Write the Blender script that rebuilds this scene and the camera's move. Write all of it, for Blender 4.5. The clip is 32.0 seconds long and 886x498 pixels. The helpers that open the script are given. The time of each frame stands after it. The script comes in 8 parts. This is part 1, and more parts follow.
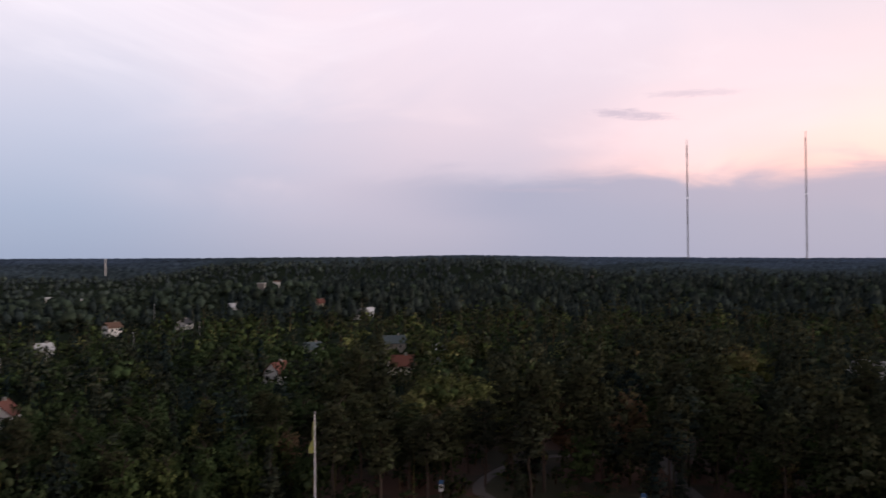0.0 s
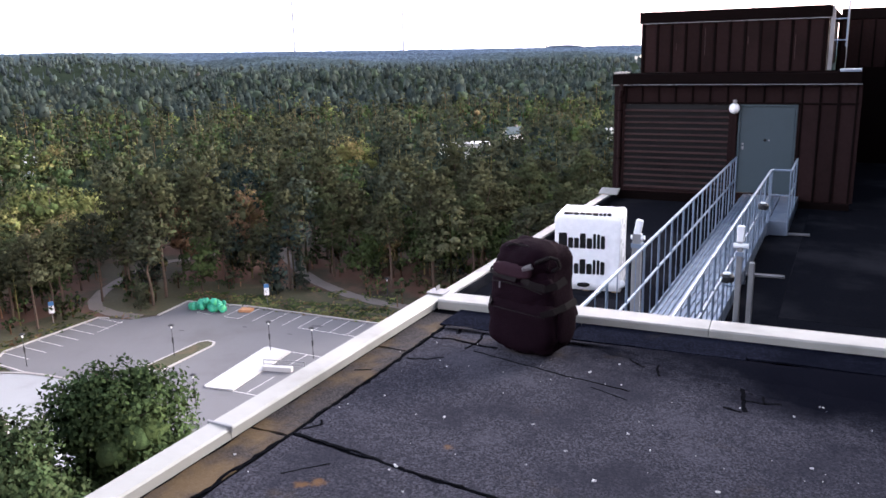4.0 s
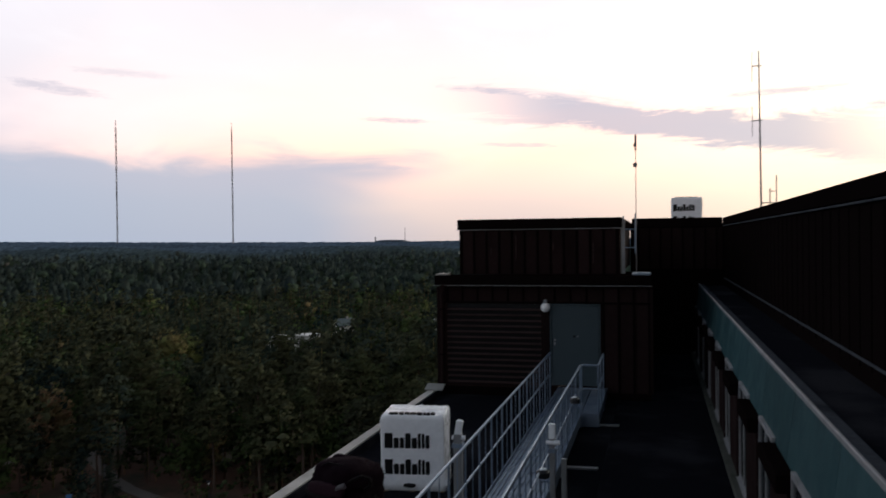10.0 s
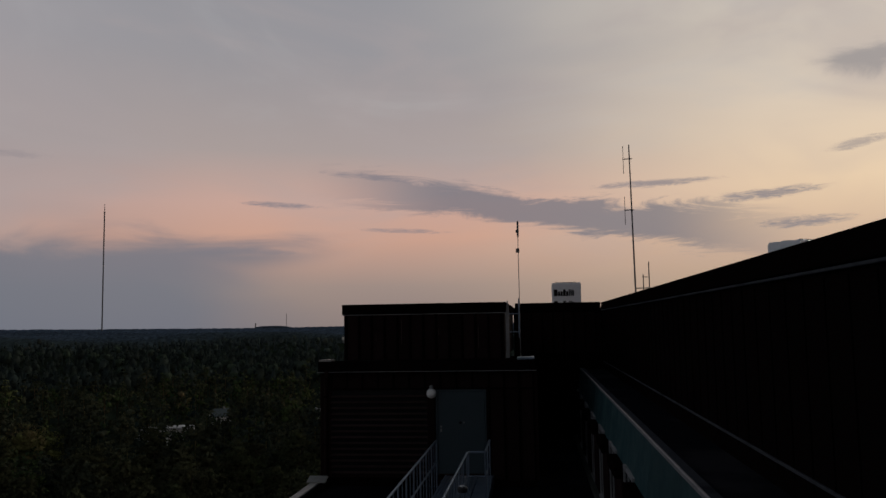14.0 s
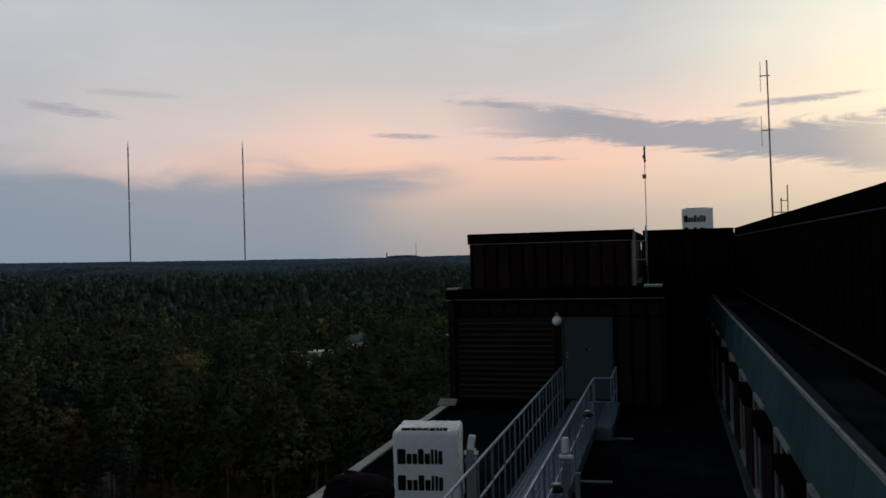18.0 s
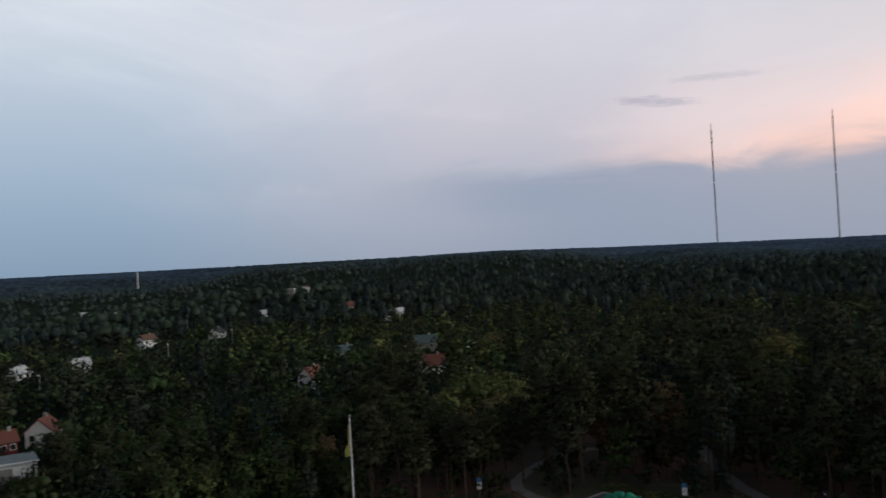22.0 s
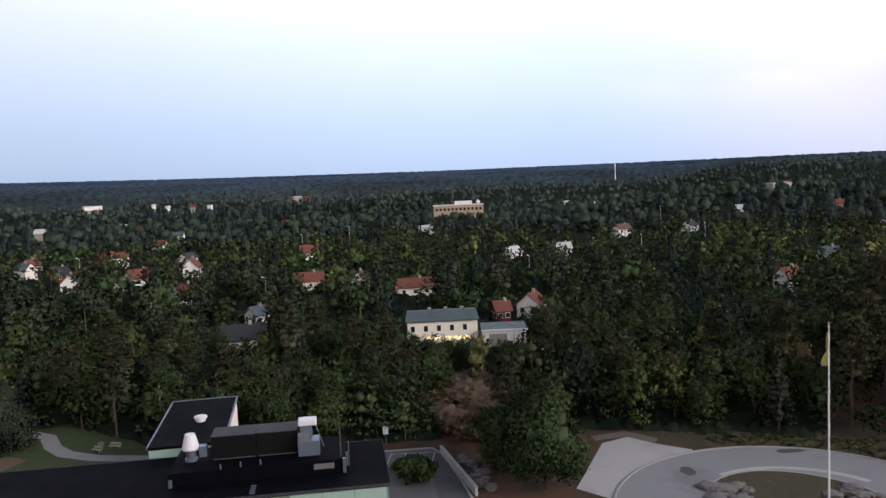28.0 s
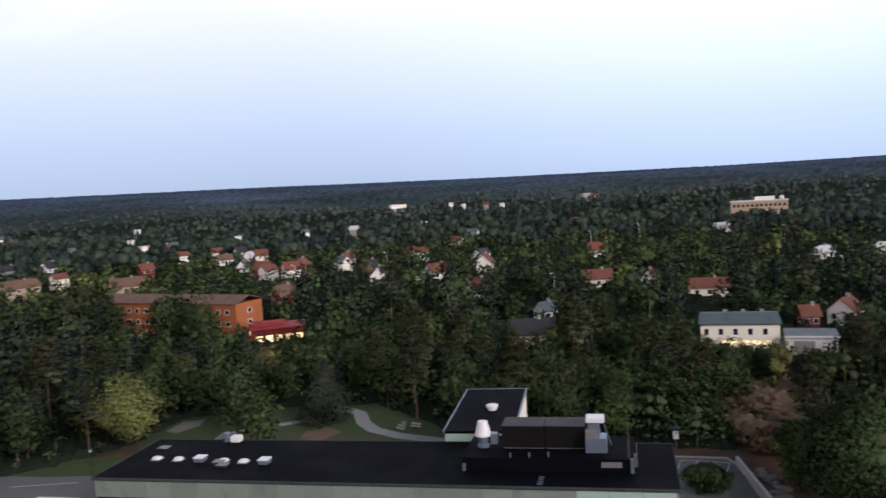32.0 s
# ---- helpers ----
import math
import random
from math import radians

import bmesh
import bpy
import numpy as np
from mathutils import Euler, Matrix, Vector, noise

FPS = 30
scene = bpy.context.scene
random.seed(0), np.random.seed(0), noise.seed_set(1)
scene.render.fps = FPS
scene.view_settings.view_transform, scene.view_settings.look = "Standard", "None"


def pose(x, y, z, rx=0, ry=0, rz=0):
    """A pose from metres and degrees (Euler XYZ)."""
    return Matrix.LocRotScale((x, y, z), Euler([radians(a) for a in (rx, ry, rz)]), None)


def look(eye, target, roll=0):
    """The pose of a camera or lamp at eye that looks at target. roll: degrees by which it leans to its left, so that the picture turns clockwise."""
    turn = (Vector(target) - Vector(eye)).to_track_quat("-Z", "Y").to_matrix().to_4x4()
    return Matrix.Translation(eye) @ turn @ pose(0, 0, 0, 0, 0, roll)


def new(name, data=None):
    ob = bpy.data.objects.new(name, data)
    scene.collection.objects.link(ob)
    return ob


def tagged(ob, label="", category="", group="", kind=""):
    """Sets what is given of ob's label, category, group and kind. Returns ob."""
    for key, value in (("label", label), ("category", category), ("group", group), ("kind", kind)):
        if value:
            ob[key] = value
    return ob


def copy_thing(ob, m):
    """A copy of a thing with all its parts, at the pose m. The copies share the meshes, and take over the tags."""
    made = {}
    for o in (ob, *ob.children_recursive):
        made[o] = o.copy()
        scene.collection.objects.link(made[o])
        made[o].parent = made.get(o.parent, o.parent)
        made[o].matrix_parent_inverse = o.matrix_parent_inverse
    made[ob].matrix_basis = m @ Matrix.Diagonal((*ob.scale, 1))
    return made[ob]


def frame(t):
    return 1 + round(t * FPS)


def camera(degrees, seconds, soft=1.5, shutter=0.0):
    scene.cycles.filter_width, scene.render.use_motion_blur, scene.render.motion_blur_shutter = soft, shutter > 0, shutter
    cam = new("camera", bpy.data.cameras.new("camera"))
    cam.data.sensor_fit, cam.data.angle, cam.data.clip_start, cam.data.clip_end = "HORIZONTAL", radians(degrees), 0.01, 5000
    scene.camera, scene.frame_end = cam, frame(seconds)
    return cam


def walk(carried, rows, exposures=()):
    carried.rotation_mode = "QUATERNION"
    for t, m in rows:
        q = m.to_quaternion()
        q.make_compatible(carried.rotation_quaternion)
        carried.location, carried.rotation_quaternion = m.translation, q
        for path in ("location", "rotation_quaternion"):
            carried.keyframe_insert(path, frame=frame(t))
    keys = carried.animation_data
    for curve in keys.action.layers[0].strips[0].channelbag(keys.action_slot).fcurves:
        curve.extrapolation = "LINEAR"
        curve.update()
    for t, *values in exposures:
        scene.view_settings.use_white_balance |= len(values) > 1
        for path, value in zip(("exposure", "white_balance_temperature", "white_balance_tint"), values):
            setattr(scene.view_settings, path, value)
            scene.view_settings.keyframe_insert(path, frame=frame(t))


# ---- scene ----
cam = camera(57.6, 32.0, shutter=0.38)
PATH = [
    (0, 0.123, -0.146, 35.906, 90.81, 0.45, 53.67),
    (0.5, 0.135, -0.125, 35.920, 92.08, 0.26, 47.76),
    (1, 0.160, -0.073, 35.952, 93.09, 0.25, 42.61),
    (1.5, 0.152, -0.017, 35.950, 93.35, 0.04, 38.15),
    (2, 0.084, 0.056, 35.923, 91.75, -0.02, 34.69),
    (2.5, -0.017, 0.148, 35.866, 86.84, 0.39, 31.87),
    (3, -0.021, 0.207, 35.834, 81.87, 0.79, 29.58),
    (3.5, -0.023, 0.241, 35.812, 78.25, 1.21, 27.79),
    (5.5, -0.031, 0.211, 35.784, 74.41, 1.59, 25.62),
    (6, -0.023, 0.217, 35.788, 75.58, 1.22, 25.62),
    (6.5, 0.004, 0.234, 35.794, 77.55, 0.74, 25.69),
    (7, 0.019, 0.237, 35.812, 79.36, 0.74, 25.74),
    (7.5, -0.014, 0.224, 35.810, 80.09, 0.92, 25.50),
    (8, 0.010, 0.189, 35.834, 80.98, 0.98, 24.70),
    (8.5, 0.054, 0.164, 35.868, 82.38, 0.99, 23.27),
    (9, 0.104, 0.071, 35.903, 84.24, 1.02, 21.18),
    (9.5, 0.145, 0.003, 35.935, 86.76, 0.83, 18.34),
    (10, 0.173, -0.019, 35.997, 89.33, 0.66, 14.76),
    (10.5, 0.188, -0.020, 36.015, 91.95, 0.77, 11.01),
    (11, 0.147, -0.048, 35.991, 94.30, 0.85, 7.83),
    (11.5, 0.155, -0.056, 35.997, 95.93, 0.92, 6.27),
    (12, 0.149, -0.043, 36.012, 96.70, 0.90, 6.28),
    (12.5, 0.139, -0.006, 36.005, 96.64, 0.88, 6.36),
    (13, 0.124, 0.040, 35.993, 96.02, 0.82, 6.45),
    (13.5, 0.095, 0.077, 35.989, 95.39, 0.91, 6.47),
    (15.5, 0.138, 0.129, 35.994, 95.13, 0.91, 7.10),
    (16, 0.118, 0.119, 35.999, 93.96, 0.98, 7.73),
    (16.5, 0.102, 0.091, 35.993, 92.65, 0.92, 8.92),
    (17, 0.127, 0.050, 35.996, 91.42, 1.08, 10.72),
    (17.5, 0.189, -0.002, 35.994, 90.63, 1.42, 13.14),
    (18, 0.196, -0.028, 35.999, 90.39, 1.53, 15.56),
    (18.5, 0.159, -0.016, 36.006, 90.40, 1.58, 18.12),
    (19, 0.100, 0.004, 35.998, 90.48, 1.44, 20.62),
    (19.5, 0.056, 0.002, 35.999, 90.56, 1.38, 23.35),
    (20, -0.016, -0.010, 36.008, 90.57, 1.43, 27.62),
    (20.5, -0.083, 0.002, 36.000, 90.64, 1.81, 34.49),
    (21, -0.086, 0.020, 35.975, 90.73, 2.41, 42.01),
    (21.5, -0.075, 0.018, 35.972, 90.80, 2.96, 49.28),
    (22, -0.062, 0.028, 35.990, 90.70, 3.21, 55.61),
    (22.5, -0.049, 0.030, 35.991, 90.47, 3.44, 59.25),
    (23, -0.033, 0.042, 35.995, 90.23, 3.17, 60.12),
    (23.5, -0.012, 0.067, 36.006, 90.12, 2.34, 59.61),
    (24, 0.006, 0.089, 36.022, 90.01, 1.36, 58.76),
    (24.5, 0.003, 0.084, 36.022, 89.50, 0.81, 59.78),
    (25, -0.012, 0.064, 36.015, 87.49, 1.00, 64.25),
    (25.5, -0.043, 0.036, 36.013, 85.64, 1.69, 69.60),
    (26, -0.065, 0.038, 36.013, 84.54, 2.40, 75.35),
    (26.5, -0.068, 0.064, 36.019, 84.28, 2.94, 80.60),
    (28.5, 0.020, 0.229, 36.018, 85.01, 2.37, 89.57),
    (29, 0.039, 0.229, 36.011, 85.24, 2.37, 90.70),
    (29.5, 0.045, 0.203, 36.006, 85.43, 2.42, 92.13),
    (30, 0.052, 0.181, 36.005, 85.58, 2.87, 94.26),
    (30.5, 0.059, 0.149, 36.002, 85.57, 3.04, 96.66),
    (31, 0.069, 0.112, 35.992, 85.53, 3.03, 99.55),
    (31.5, 0.073, 0.070, 35.993, 85.57, 3.15, 103.37),
    (32, 0.072, 0.046, 35.998, 85.65, 3.58, 108.69),
]
# seconds, stops, kelvin, tint
EXPOSURES = [(0, 0.75, 6650, 19), (1, 0.5, 6650, 20), (2, 0.15, 6650, 21), (2.5, 0.4, 6550, 19), (3.0, 1.0, 6400, 17), (3.5, 2.5, 6200, 14), (5.5, 4.4, 6300, 18), (6.5, 4.28, 6300, 18), (7.5, 3.6, 6200, 14), (8.5, 3.0, 6150, 10),
             (9.0, 2.55, 6150, 9), (9.5, 1.85, 6200, 5), (10.0, 0.95, 6350, 3), (10.5, 0.47, 6450, 4), (11.0, 0.1, 6600, 9), (11.5, -0.25, 6700, 14), (12.3, -0.3, 6700, 13), (13.0, -0.6, 6650, 9), (15.5, -0.55, 6600, 5), (16.5, -0.3, 6500, 1),
             (17.5, 0.05, 6250, -4), (19.0, 0.2, 6000, -4), (20.0, 0.2, 5950, -4), (21.0, 0.25, 6000, -1), (22.5, 0.5, 6100, 3), (24.0, 0.62, 6300, 5), (25.0, 0.75, 6400, 7), (26.0, 1.0, 6500, 8), (26.5, 1.15, 6450, 10), (28.5, 1.5, 6250, 14), (32.0, 1.5, 6250, 15)]
walk(cam, [(t, pose(x, y, z, rx, ry, rz)) for t, x, y, z, rx, ry, rz in PATH], EXPOSURES)


# ---- world and sun ----
def link(nt, a, b):
    nt.links.new(a, b)


def node(nt, kind, **inputs):
    n = nt.nodes.new(kind)
    for k, v in inputs.items():
        n.inputs[k].default_value = v
    return n


def math_node(nt, op, a, b=None, c=None, clamp=False):
    n = nt.nodes.new("ShaderNodeMath")
    n.operation, n.use_clamp = op, clamp
    for i, v in enumerate((a, b, c)):
        if v is None:
            continue
        if isinstance(v, (int, float)):
            n.inputs[i].default_value = v
        else:
            nt.links.new(v, n.inputs[i])
    return n.outputs[0]


def step_node(nt, value, lo, hi, a=0.0, b=1.0):
    n = nt.nodes.new("ShaderNodeMapRange")
    n.interpolation_type = "SMOOTHSTEP"
    nt.links.new(value, n.inputs[0])
    for i, v in zip((1, 2, 3, 4), (lo, hi, a, b)):
        n.inputs[i].default_value = v
    return n.outputs[0]


def mix_node(nt, fac, a, b):
    n = nt.nodes.new("ShaderNodeMix")
    n.data_type = "RGBA"
    for i, v in ((0, fac), (6, a), (7, b)):
        if isinstance(v, (int, float, tuple)):
            n.inputs[i].default_value = v if not isinstance(v, tuple) else (*v, 1)
        else:
            nt.links.new(v, n.inputs[i])
    return n.outputs[2]


def ramp_node(nt, value, stops):
    n = nt.nodes.new("ShaderNodeValToRGB")
    nt.links.new(value, n.inputs[0])
    els = n.color_ramp.elements
    while len(els) < len(stops):
        els.new(0.5)
    for e, (p, c) in zip(els, stops):
        e.position, e.color = p, (*c, 1)
    return n.outputs[0]


world = bpy.data.worlds.new("evening_sky")
scene.world = world
world.use_nodes = True
wt = world.node_tree
wt.nodes.clear()
coord = wt.nodes.new("ShaderNodeTexCoord")
sep = wt.nodes.new("ShaderNodeSeparateXYZ")
link(wt, coord.outputs["Generated"], sep.inputs[0])
W_X, W_Y, W_Z = sep.outputs
# azimuth in degrees, positive to the west of the building's long axis, and elevation in degrees
AZ = math_node(wt, "MULTIPLY", math_node(wt, "ARCTAN2", W_X, W_Y), -57.2958)
EL = math_node(wt, "MULTIPLY", math_node(wt, "ARCSINE", W_Z), 57.2958)
flat = wt.nodes.new("ShaderNodeCombineXYZ")
link(wt, AZ, flat.inputs[0])
link(wt, EL, flat.inputs[1])


def cloud_noise(sx, sy, scale, detail=5.0, rough=0.55, shift=0.0, warp=0.6):
    m = wt.nodes.new("ShaderNodeMapping")
    m.inputs["Scale"].default_value = (sx, sy, 1)
    m.inputs["Location"].default_value = (shift, shift * 0.37, shift)
    link(wt, flat.outputs[0], m.inputs[0])
    n = node(wt, "ShaderNodeTexNoise", Scale=scale, Detail=detail, Roughness=rough, Distortion=warp)
    link(wt, m.outputs[0], n.inputs[0])
    return n.outputs[0]


e01 = math_node(wt, "DIVIDE", EL, 45.0, clamp=True)
SUNSET = ramp_node(wt, e01, [(0.0, (0.360, 0.288, 0.288)), (0.06, (0.468, 0.348, 0.324)), (0.135, (0.840, 0.480, 0.372)), (0.19, (0.816, 0.516, 0.444)), (0.27, (0.564, 0.468, 0.462)), (0.42, (0.438, 0.420, 0.462)), (0.7, (0.384, 0.396, 0.456)), (1.0, (0.360, 0.372, 0.444))])
GLOW = ramp_node(wt, e01, [(0.0, (0.576, 0.420, 0.312)), (0.10, (0.840, 0.570, 0.414)), (0.20, (1.128, 0.840, 0.588)), (0.33, (0.984, 0.816, 0.672)), (0.6, (0.744, 0.702, 0.672)), (1.0, (0.432, 0.444, 0.504))])
PINK = ramp_node(wt, e01, [(0.0, (0.255, 0.26, 0.315)), (0.08, (0.32, 0.305, 0.36)), (0.2, (0.43, 0.385, 0.425)), (0.35, (0.50, 0.455, 0.495)), (0.6, (0.50, 0.48, 0.53)), (1.0, (0.34, 0.35, 0.41))])
AWAY = ramp_node(wt, e01, [(0.0, (0.175, 0.224, 0.305)), (0.08, (0.216, 0.267, 0.35)), (0.2, (0.315, 0.350, 0.423)), (0.4, (0.50, 0.488, 0.528)), (0.6, (0.57, 0.55, 0.58)), (1.0, (0.36, 0.38, 0.44))])
w_soft = cloud_noise(0.03, 0.09, 1.0, 3.0, 0.5, 3.1)
az_soft = math_node(wt, "ADD", AZ, math_node(wt, "MULTIPLY", math_node(wt, "SUBTRACT", w_soft, 0.5), 22.0))
sky = mix_node(wt, step_node(wt, az_soft, 24.0, 46.0), SUNSET, PINK)
sky = mix_node(wt, step_node(wt, az_soft, 52.0, 82.0), sky, AWAY)
sky = mix_node(wt, math_node(wt, "MULTIPLY", step_node(wt, az_soft, 13.0, -24.0), step_node(wt, AZ, -150.0, -70.0)), sky, GLOW)
# soft pink veil on the side away from the sunset
veil = math_node(wt, "MULTIPLY", step_node(wt, cloud_noise(0.05, 0.13, 1.0, 4.0, 0.55, 7.7), 0.42, 0.72), step_node(wt, EL, 1.0, 9.0))
veil = math_node(wt, "MULTIPLY", veil, step_node(wt, AZ, 82.0, 56.0))
sky = mix_node(wt, math_node(wt, "MULTIPLY", veil, 0.5), sky, (0.58, 0.49, 0.50))
# high pale streaks
streak = step_node(wt, cloud_noise(0.035, 0.11, 1.0, 5.0, 0.6, 14.2, 1.2), 0.50, 0.78)
sky = mix_node(wt, math_node(wt, "MULTIPLY", streak, math_node(wt, "MULTIPLY", step_node(wt, EL, 7.0, 17.0), 0.3)), sky, (0.66, 0.64, 0.66))
# grey-blue bank low over the masts, with a sharp upper edge
edge_n = cloud_noise(0.10, 0.35, 1.0, 5.0, 0.55, 21.0)
bank_el = math_node(wt, "ADD", EL, math_node(wt, "MULTIPLY", math_node(wt, "SUBTRACT", edge_n, 0.5), 4.4))
bank = math_node(wt, "MULTIPLY", step_node(wt, bank_el, 6.9, 4.6), math_node(wt, "MULTIPLY", step_node(wt, az_soft, 15.0, 25.0), step_node(wt, az_soft, 64.0, 44.0)))
sky = mix_node(wt, math_node(wt, "MULTIPLY", bank, 0.85), sky, (0.215, 0.235, 0.305))
# long grey cloud in front of the glow
long_n = cloud_noise(0.09, 0.6, 1.0, 8.0, 0.68, 33.0, 1.1)
mid_el = math_node(wt, "ADD", math_node(wt, "MULTIPLY", AZ, 0.133), 7.85)
off = math_node(wt, "ABSOLUTE", math_node(wt, "SUBTRACT", EL, mid_el))
off = math_node(wt, "ADD", off, math_node(wt, "MULTIPLY", math_node(wt, "SUBTRACT", long_n, 0.5), 4.6))
along = math_node(wt, "MULTIPLY", step_node(wt, AZ, 17.0, 5.0), step_node(wt, AZ, -20.0, -8.0))
long_c = math_node(wt, "MULTIPLY", step_node(wt, off, 1.55, 0.75), along)
sky = mix_node(wt, math_node(wt, "MULTIPLY", long_c, 0.8), sky, (0.235, 0.232, 0.292))
# thin small clouds: azimuth, elevation, half length, half height, slope, strength
rag = math_node(wt, "MULTIPLY", math_node(wt, "SUBTRACT", cloud_noise(0.7, 3.6, 1.0, 7.0, 0.7, 47.0, 1.0), 0.5), 4.2)
for c_az, c_el, c_len, c_high, c_slope, c_strength in ((17.8, 8.4, 2.6, 0.20, 0.05, 0.75), (9.4, 6.6, 3.0, 0.17, 0.04, 0.6), (-15.6, 8.2, 3.4, 0.36, -0.06, 0.85), (-18.0, 6.25, 2.8, 0.36, -0.03, 0.85), (40.3, 9.9, 2.8, 0.36, 0.09, 0.6),
                                                       (36.3, 11.1, 3.2, 0.26, 0.02, 0.35), (11.4, 10.4, 3.4, 0.22, 0.10, 0.7), (-8.5, 9.4, 4.0, 0.24, -0.02, 0.75), (-21.5, 11.0, 2.0, 0.34, -0.15, 0.55), (20.5, 5.2, 4.0, 0.22, 0.03, 0.45), (47.0, 4.9, 5.0, 0.2, 0.02, 0.3)):
    d_az = math_node(wt, "SUBTRACT", AZ, c_az)
    d_el = math_node(wt, "SUBTRACT", math_node(wt, "SUBTRACT", EL, c_el), math_node(wt, "MULTIPLY", d_az, c_slope))
    u = math_node(wt, "DIVIDE", d_az, c_len)
    v = math_node(wt, "DIVIDE", d_el, c_high)
    r2 = math_node(wt, "ADD", math_node(wt, "MULTIPLY", u, u), math_node(wt, "MULTIPLY", v, v))
    r2 = math_node(wt, "ADD", r2, rag)
    sky = mix_node(wt, step_node(wt, r2, 1.5, -0.3, 0.0, c_strength), sky, (0.29, 0.265, 0.32))
# a dark tuft high to the east of the masts
tuft_n = cloud_noise(0.12, 0.3, 1.0, 6.0, 0.6, 61.0, 0.8)
tuft = math_node(wt, "ADD", math_node(wt, "ABSOLUTE", math_node(wt, "SUBTRACT", EL, 16.2)), math_node(wt, "MULTIPLY", math_node(wt, "ABSOLUTE", math_node(wt, "ADD", AZ, 22.8)), 0.42))
tuft = math_node(wt, "ADD", tuft, math_node(wt, "MULTIPLY", math_node(wt, "SUBTRACT", tuft_n, 0.5), 5.0))
sky = mix_node(wt, math_node(wt, "MULTIPLY", step_node(wt, tuft, 1.9, 0.3), 0.6), sky, (0.30, 0.29, 0.33))
# at dusk the dome overhead and the side behind the evening are darker
sky = mix_node(wt, step_node(wt, EL, 23.0, 46.0), sky, (0.047, 0.060, 0.083))
dusk = math_node(wt, "MULTIPLY", step_node(wt, AZ, 84.0, 122.0, 1.0, 0.80), math_node(wt, "MULTIPLY", step_node(wt, AZ, 138.0, 172.0, 1.0, 0.62), step_node(wt, AZ, -60.0, -105.0, 1.0, 0.48)))
dim = wt.nodes.new("ShaderNodeVectorMath")
dim.operation = "SCALE"
link(wt, sky, dim.inputs[0])
link(wt, dusk, dim.inputs["Scale"])
sky = dim.outputs[0]
nishita = wt.nodes.new("ShaderNodeTexSky")
nishita.sky_type, nishita.sun_disc = "NISHITA", False
nishita.sun_elevation, nishita.sun_rotation = radians(26.0), radians(32.0)
air = wt.nodes.new("ShaderNodeBackground")
link(wt, nishita.outputs[0], air.inputs[0])
air.inputs[1].default_value = 0.003
clouds = wt.nodes.new("ShaderNodeBackground")
link(wt, sky, clouds.inputs[0])
clouds.inputs[1].default_value = 1.05
both = wt.nodes.new("ShaderNodeAddShader")
link(wt, air.outputs[0], both.inputs[0])
link(wt, clouds.outputs[0], both.inputs[1])
wout = wt.nodes.new("ShaderNodeOutputWorld")
link(wt, both.outputs[0], wout.inputs[0])

sun = new("evening_sun", bpy.data.lights.new("evening_sun", "SUN"))
sun.data.energy, sun.data.angle, sun.data.color = 0.55, radians(20), (1.0, 0.93, 0.87)
sun.matrix_world = look((800, 1280, 736), (0, 0, 0))


# ---- materials ----
def material(name, base, rough=0.7, metal=0.0, spread=0.25, grain=30.0, stains=1.2, bump=0.15, other=None, other_at=(0.5, 0.75), spec=0.4, seed=0.0, random=0.0):
    """Base colour varied by fine grain and by large stains, with a fine relief."""
    m = bpy.data.materials.new(name)
    m.use_nodes = True
    nt = m.node_tree
    bs = nt.nodes["Principled BSDF"]
    tc = nt.nodes.new("ShaderNodeTexCoord")
    where = tc.outputs["Object"]
    n1 = node(nt, "ShaderNodeTexNoise", Scale=grain, Detail=4.0)
    n2 = node(nt, "ShaderNodeTexNoise", Scale=stains, Detail=5.0, Roughness=0.6)
    shift = node(nt, "ShaderNodeMapping")
    shift.inputs["Location"].default_value = (seed, seed * 1.7, seed * 0.6)
    link(nt, where, shift.inputs[0])
    if random:
        info = nt.nodes.new("ShaderNodeObjectInfo")
        add = nt.nodes.new("ShaderNodeVectorMath")
        add.operation = "MULTIPLY_ADD"
        add.inputs[1].default_value = (1, 1, 1)
        comb = nt.nodes.new("ShaderNodeCombineXYZ")
        link(nt, math_node(nt, "MULTIPLY", info.outputs["Random"], 50.0), comb.inputs[0])
        link(nt, shift.outputs[0], add.inputs[0])
        link(nt, comb.outputs[0], add.inputs[2])
        vec = add.outputs[0]
    else:
        vec = shift.outputs[0]
    link(nt, vec, n1.inputs[0])
    link(nt, vec, n2.inputs[0])
    lo = tuple(v * (1 - spread) for v in base)
    hi = tuple(min(1.0, v * (1 + spread)) for v in base)
    col = mix_node(nt, n1.outputs[0], lo, hi)
    col2 = other or tuple(v * (1 - spread * 1.3) for v in base)
    col = mix_node(nt, step_node(nt, n2.outputs[0], *other_at), col, col2)
    if random:
        hsv = nt.nodes.new("ShaderNodeHueSaturation")
        link(nt, math_node(nt, "ADD", math_node(nt, "MULTIPLY", info.outputs["Random"], random), 1 - random / 2), hsv.inputs["Value"])
        link(nt, col, hsv.inputs["Color"])
        col = hsv.outputs[0]
    link(nt, col, bs.inputs["Base Color"])
    bs.inputs["Roughness"].default_value, bs.inputs["Metallic"].default_value = rough, metal
    bs.inputs["Specular IOR Level"].default_value = spec
    link(nt, step_node(nt, n2.outputs[0], 0.2, 0.8, max(0.05, rough - 0.12), min(1.0, rough + 0.12)), bs.inputs["Roughness"])
    if bump:
        b = node(nt, "ShaderNodeBump", Strength=bump, Distance=0.02)
        link(nt, n1.outputs[0], b.inputs["Height"])
        link(nt, b.outputs[0], bs.inputs["Normal"])
    return m


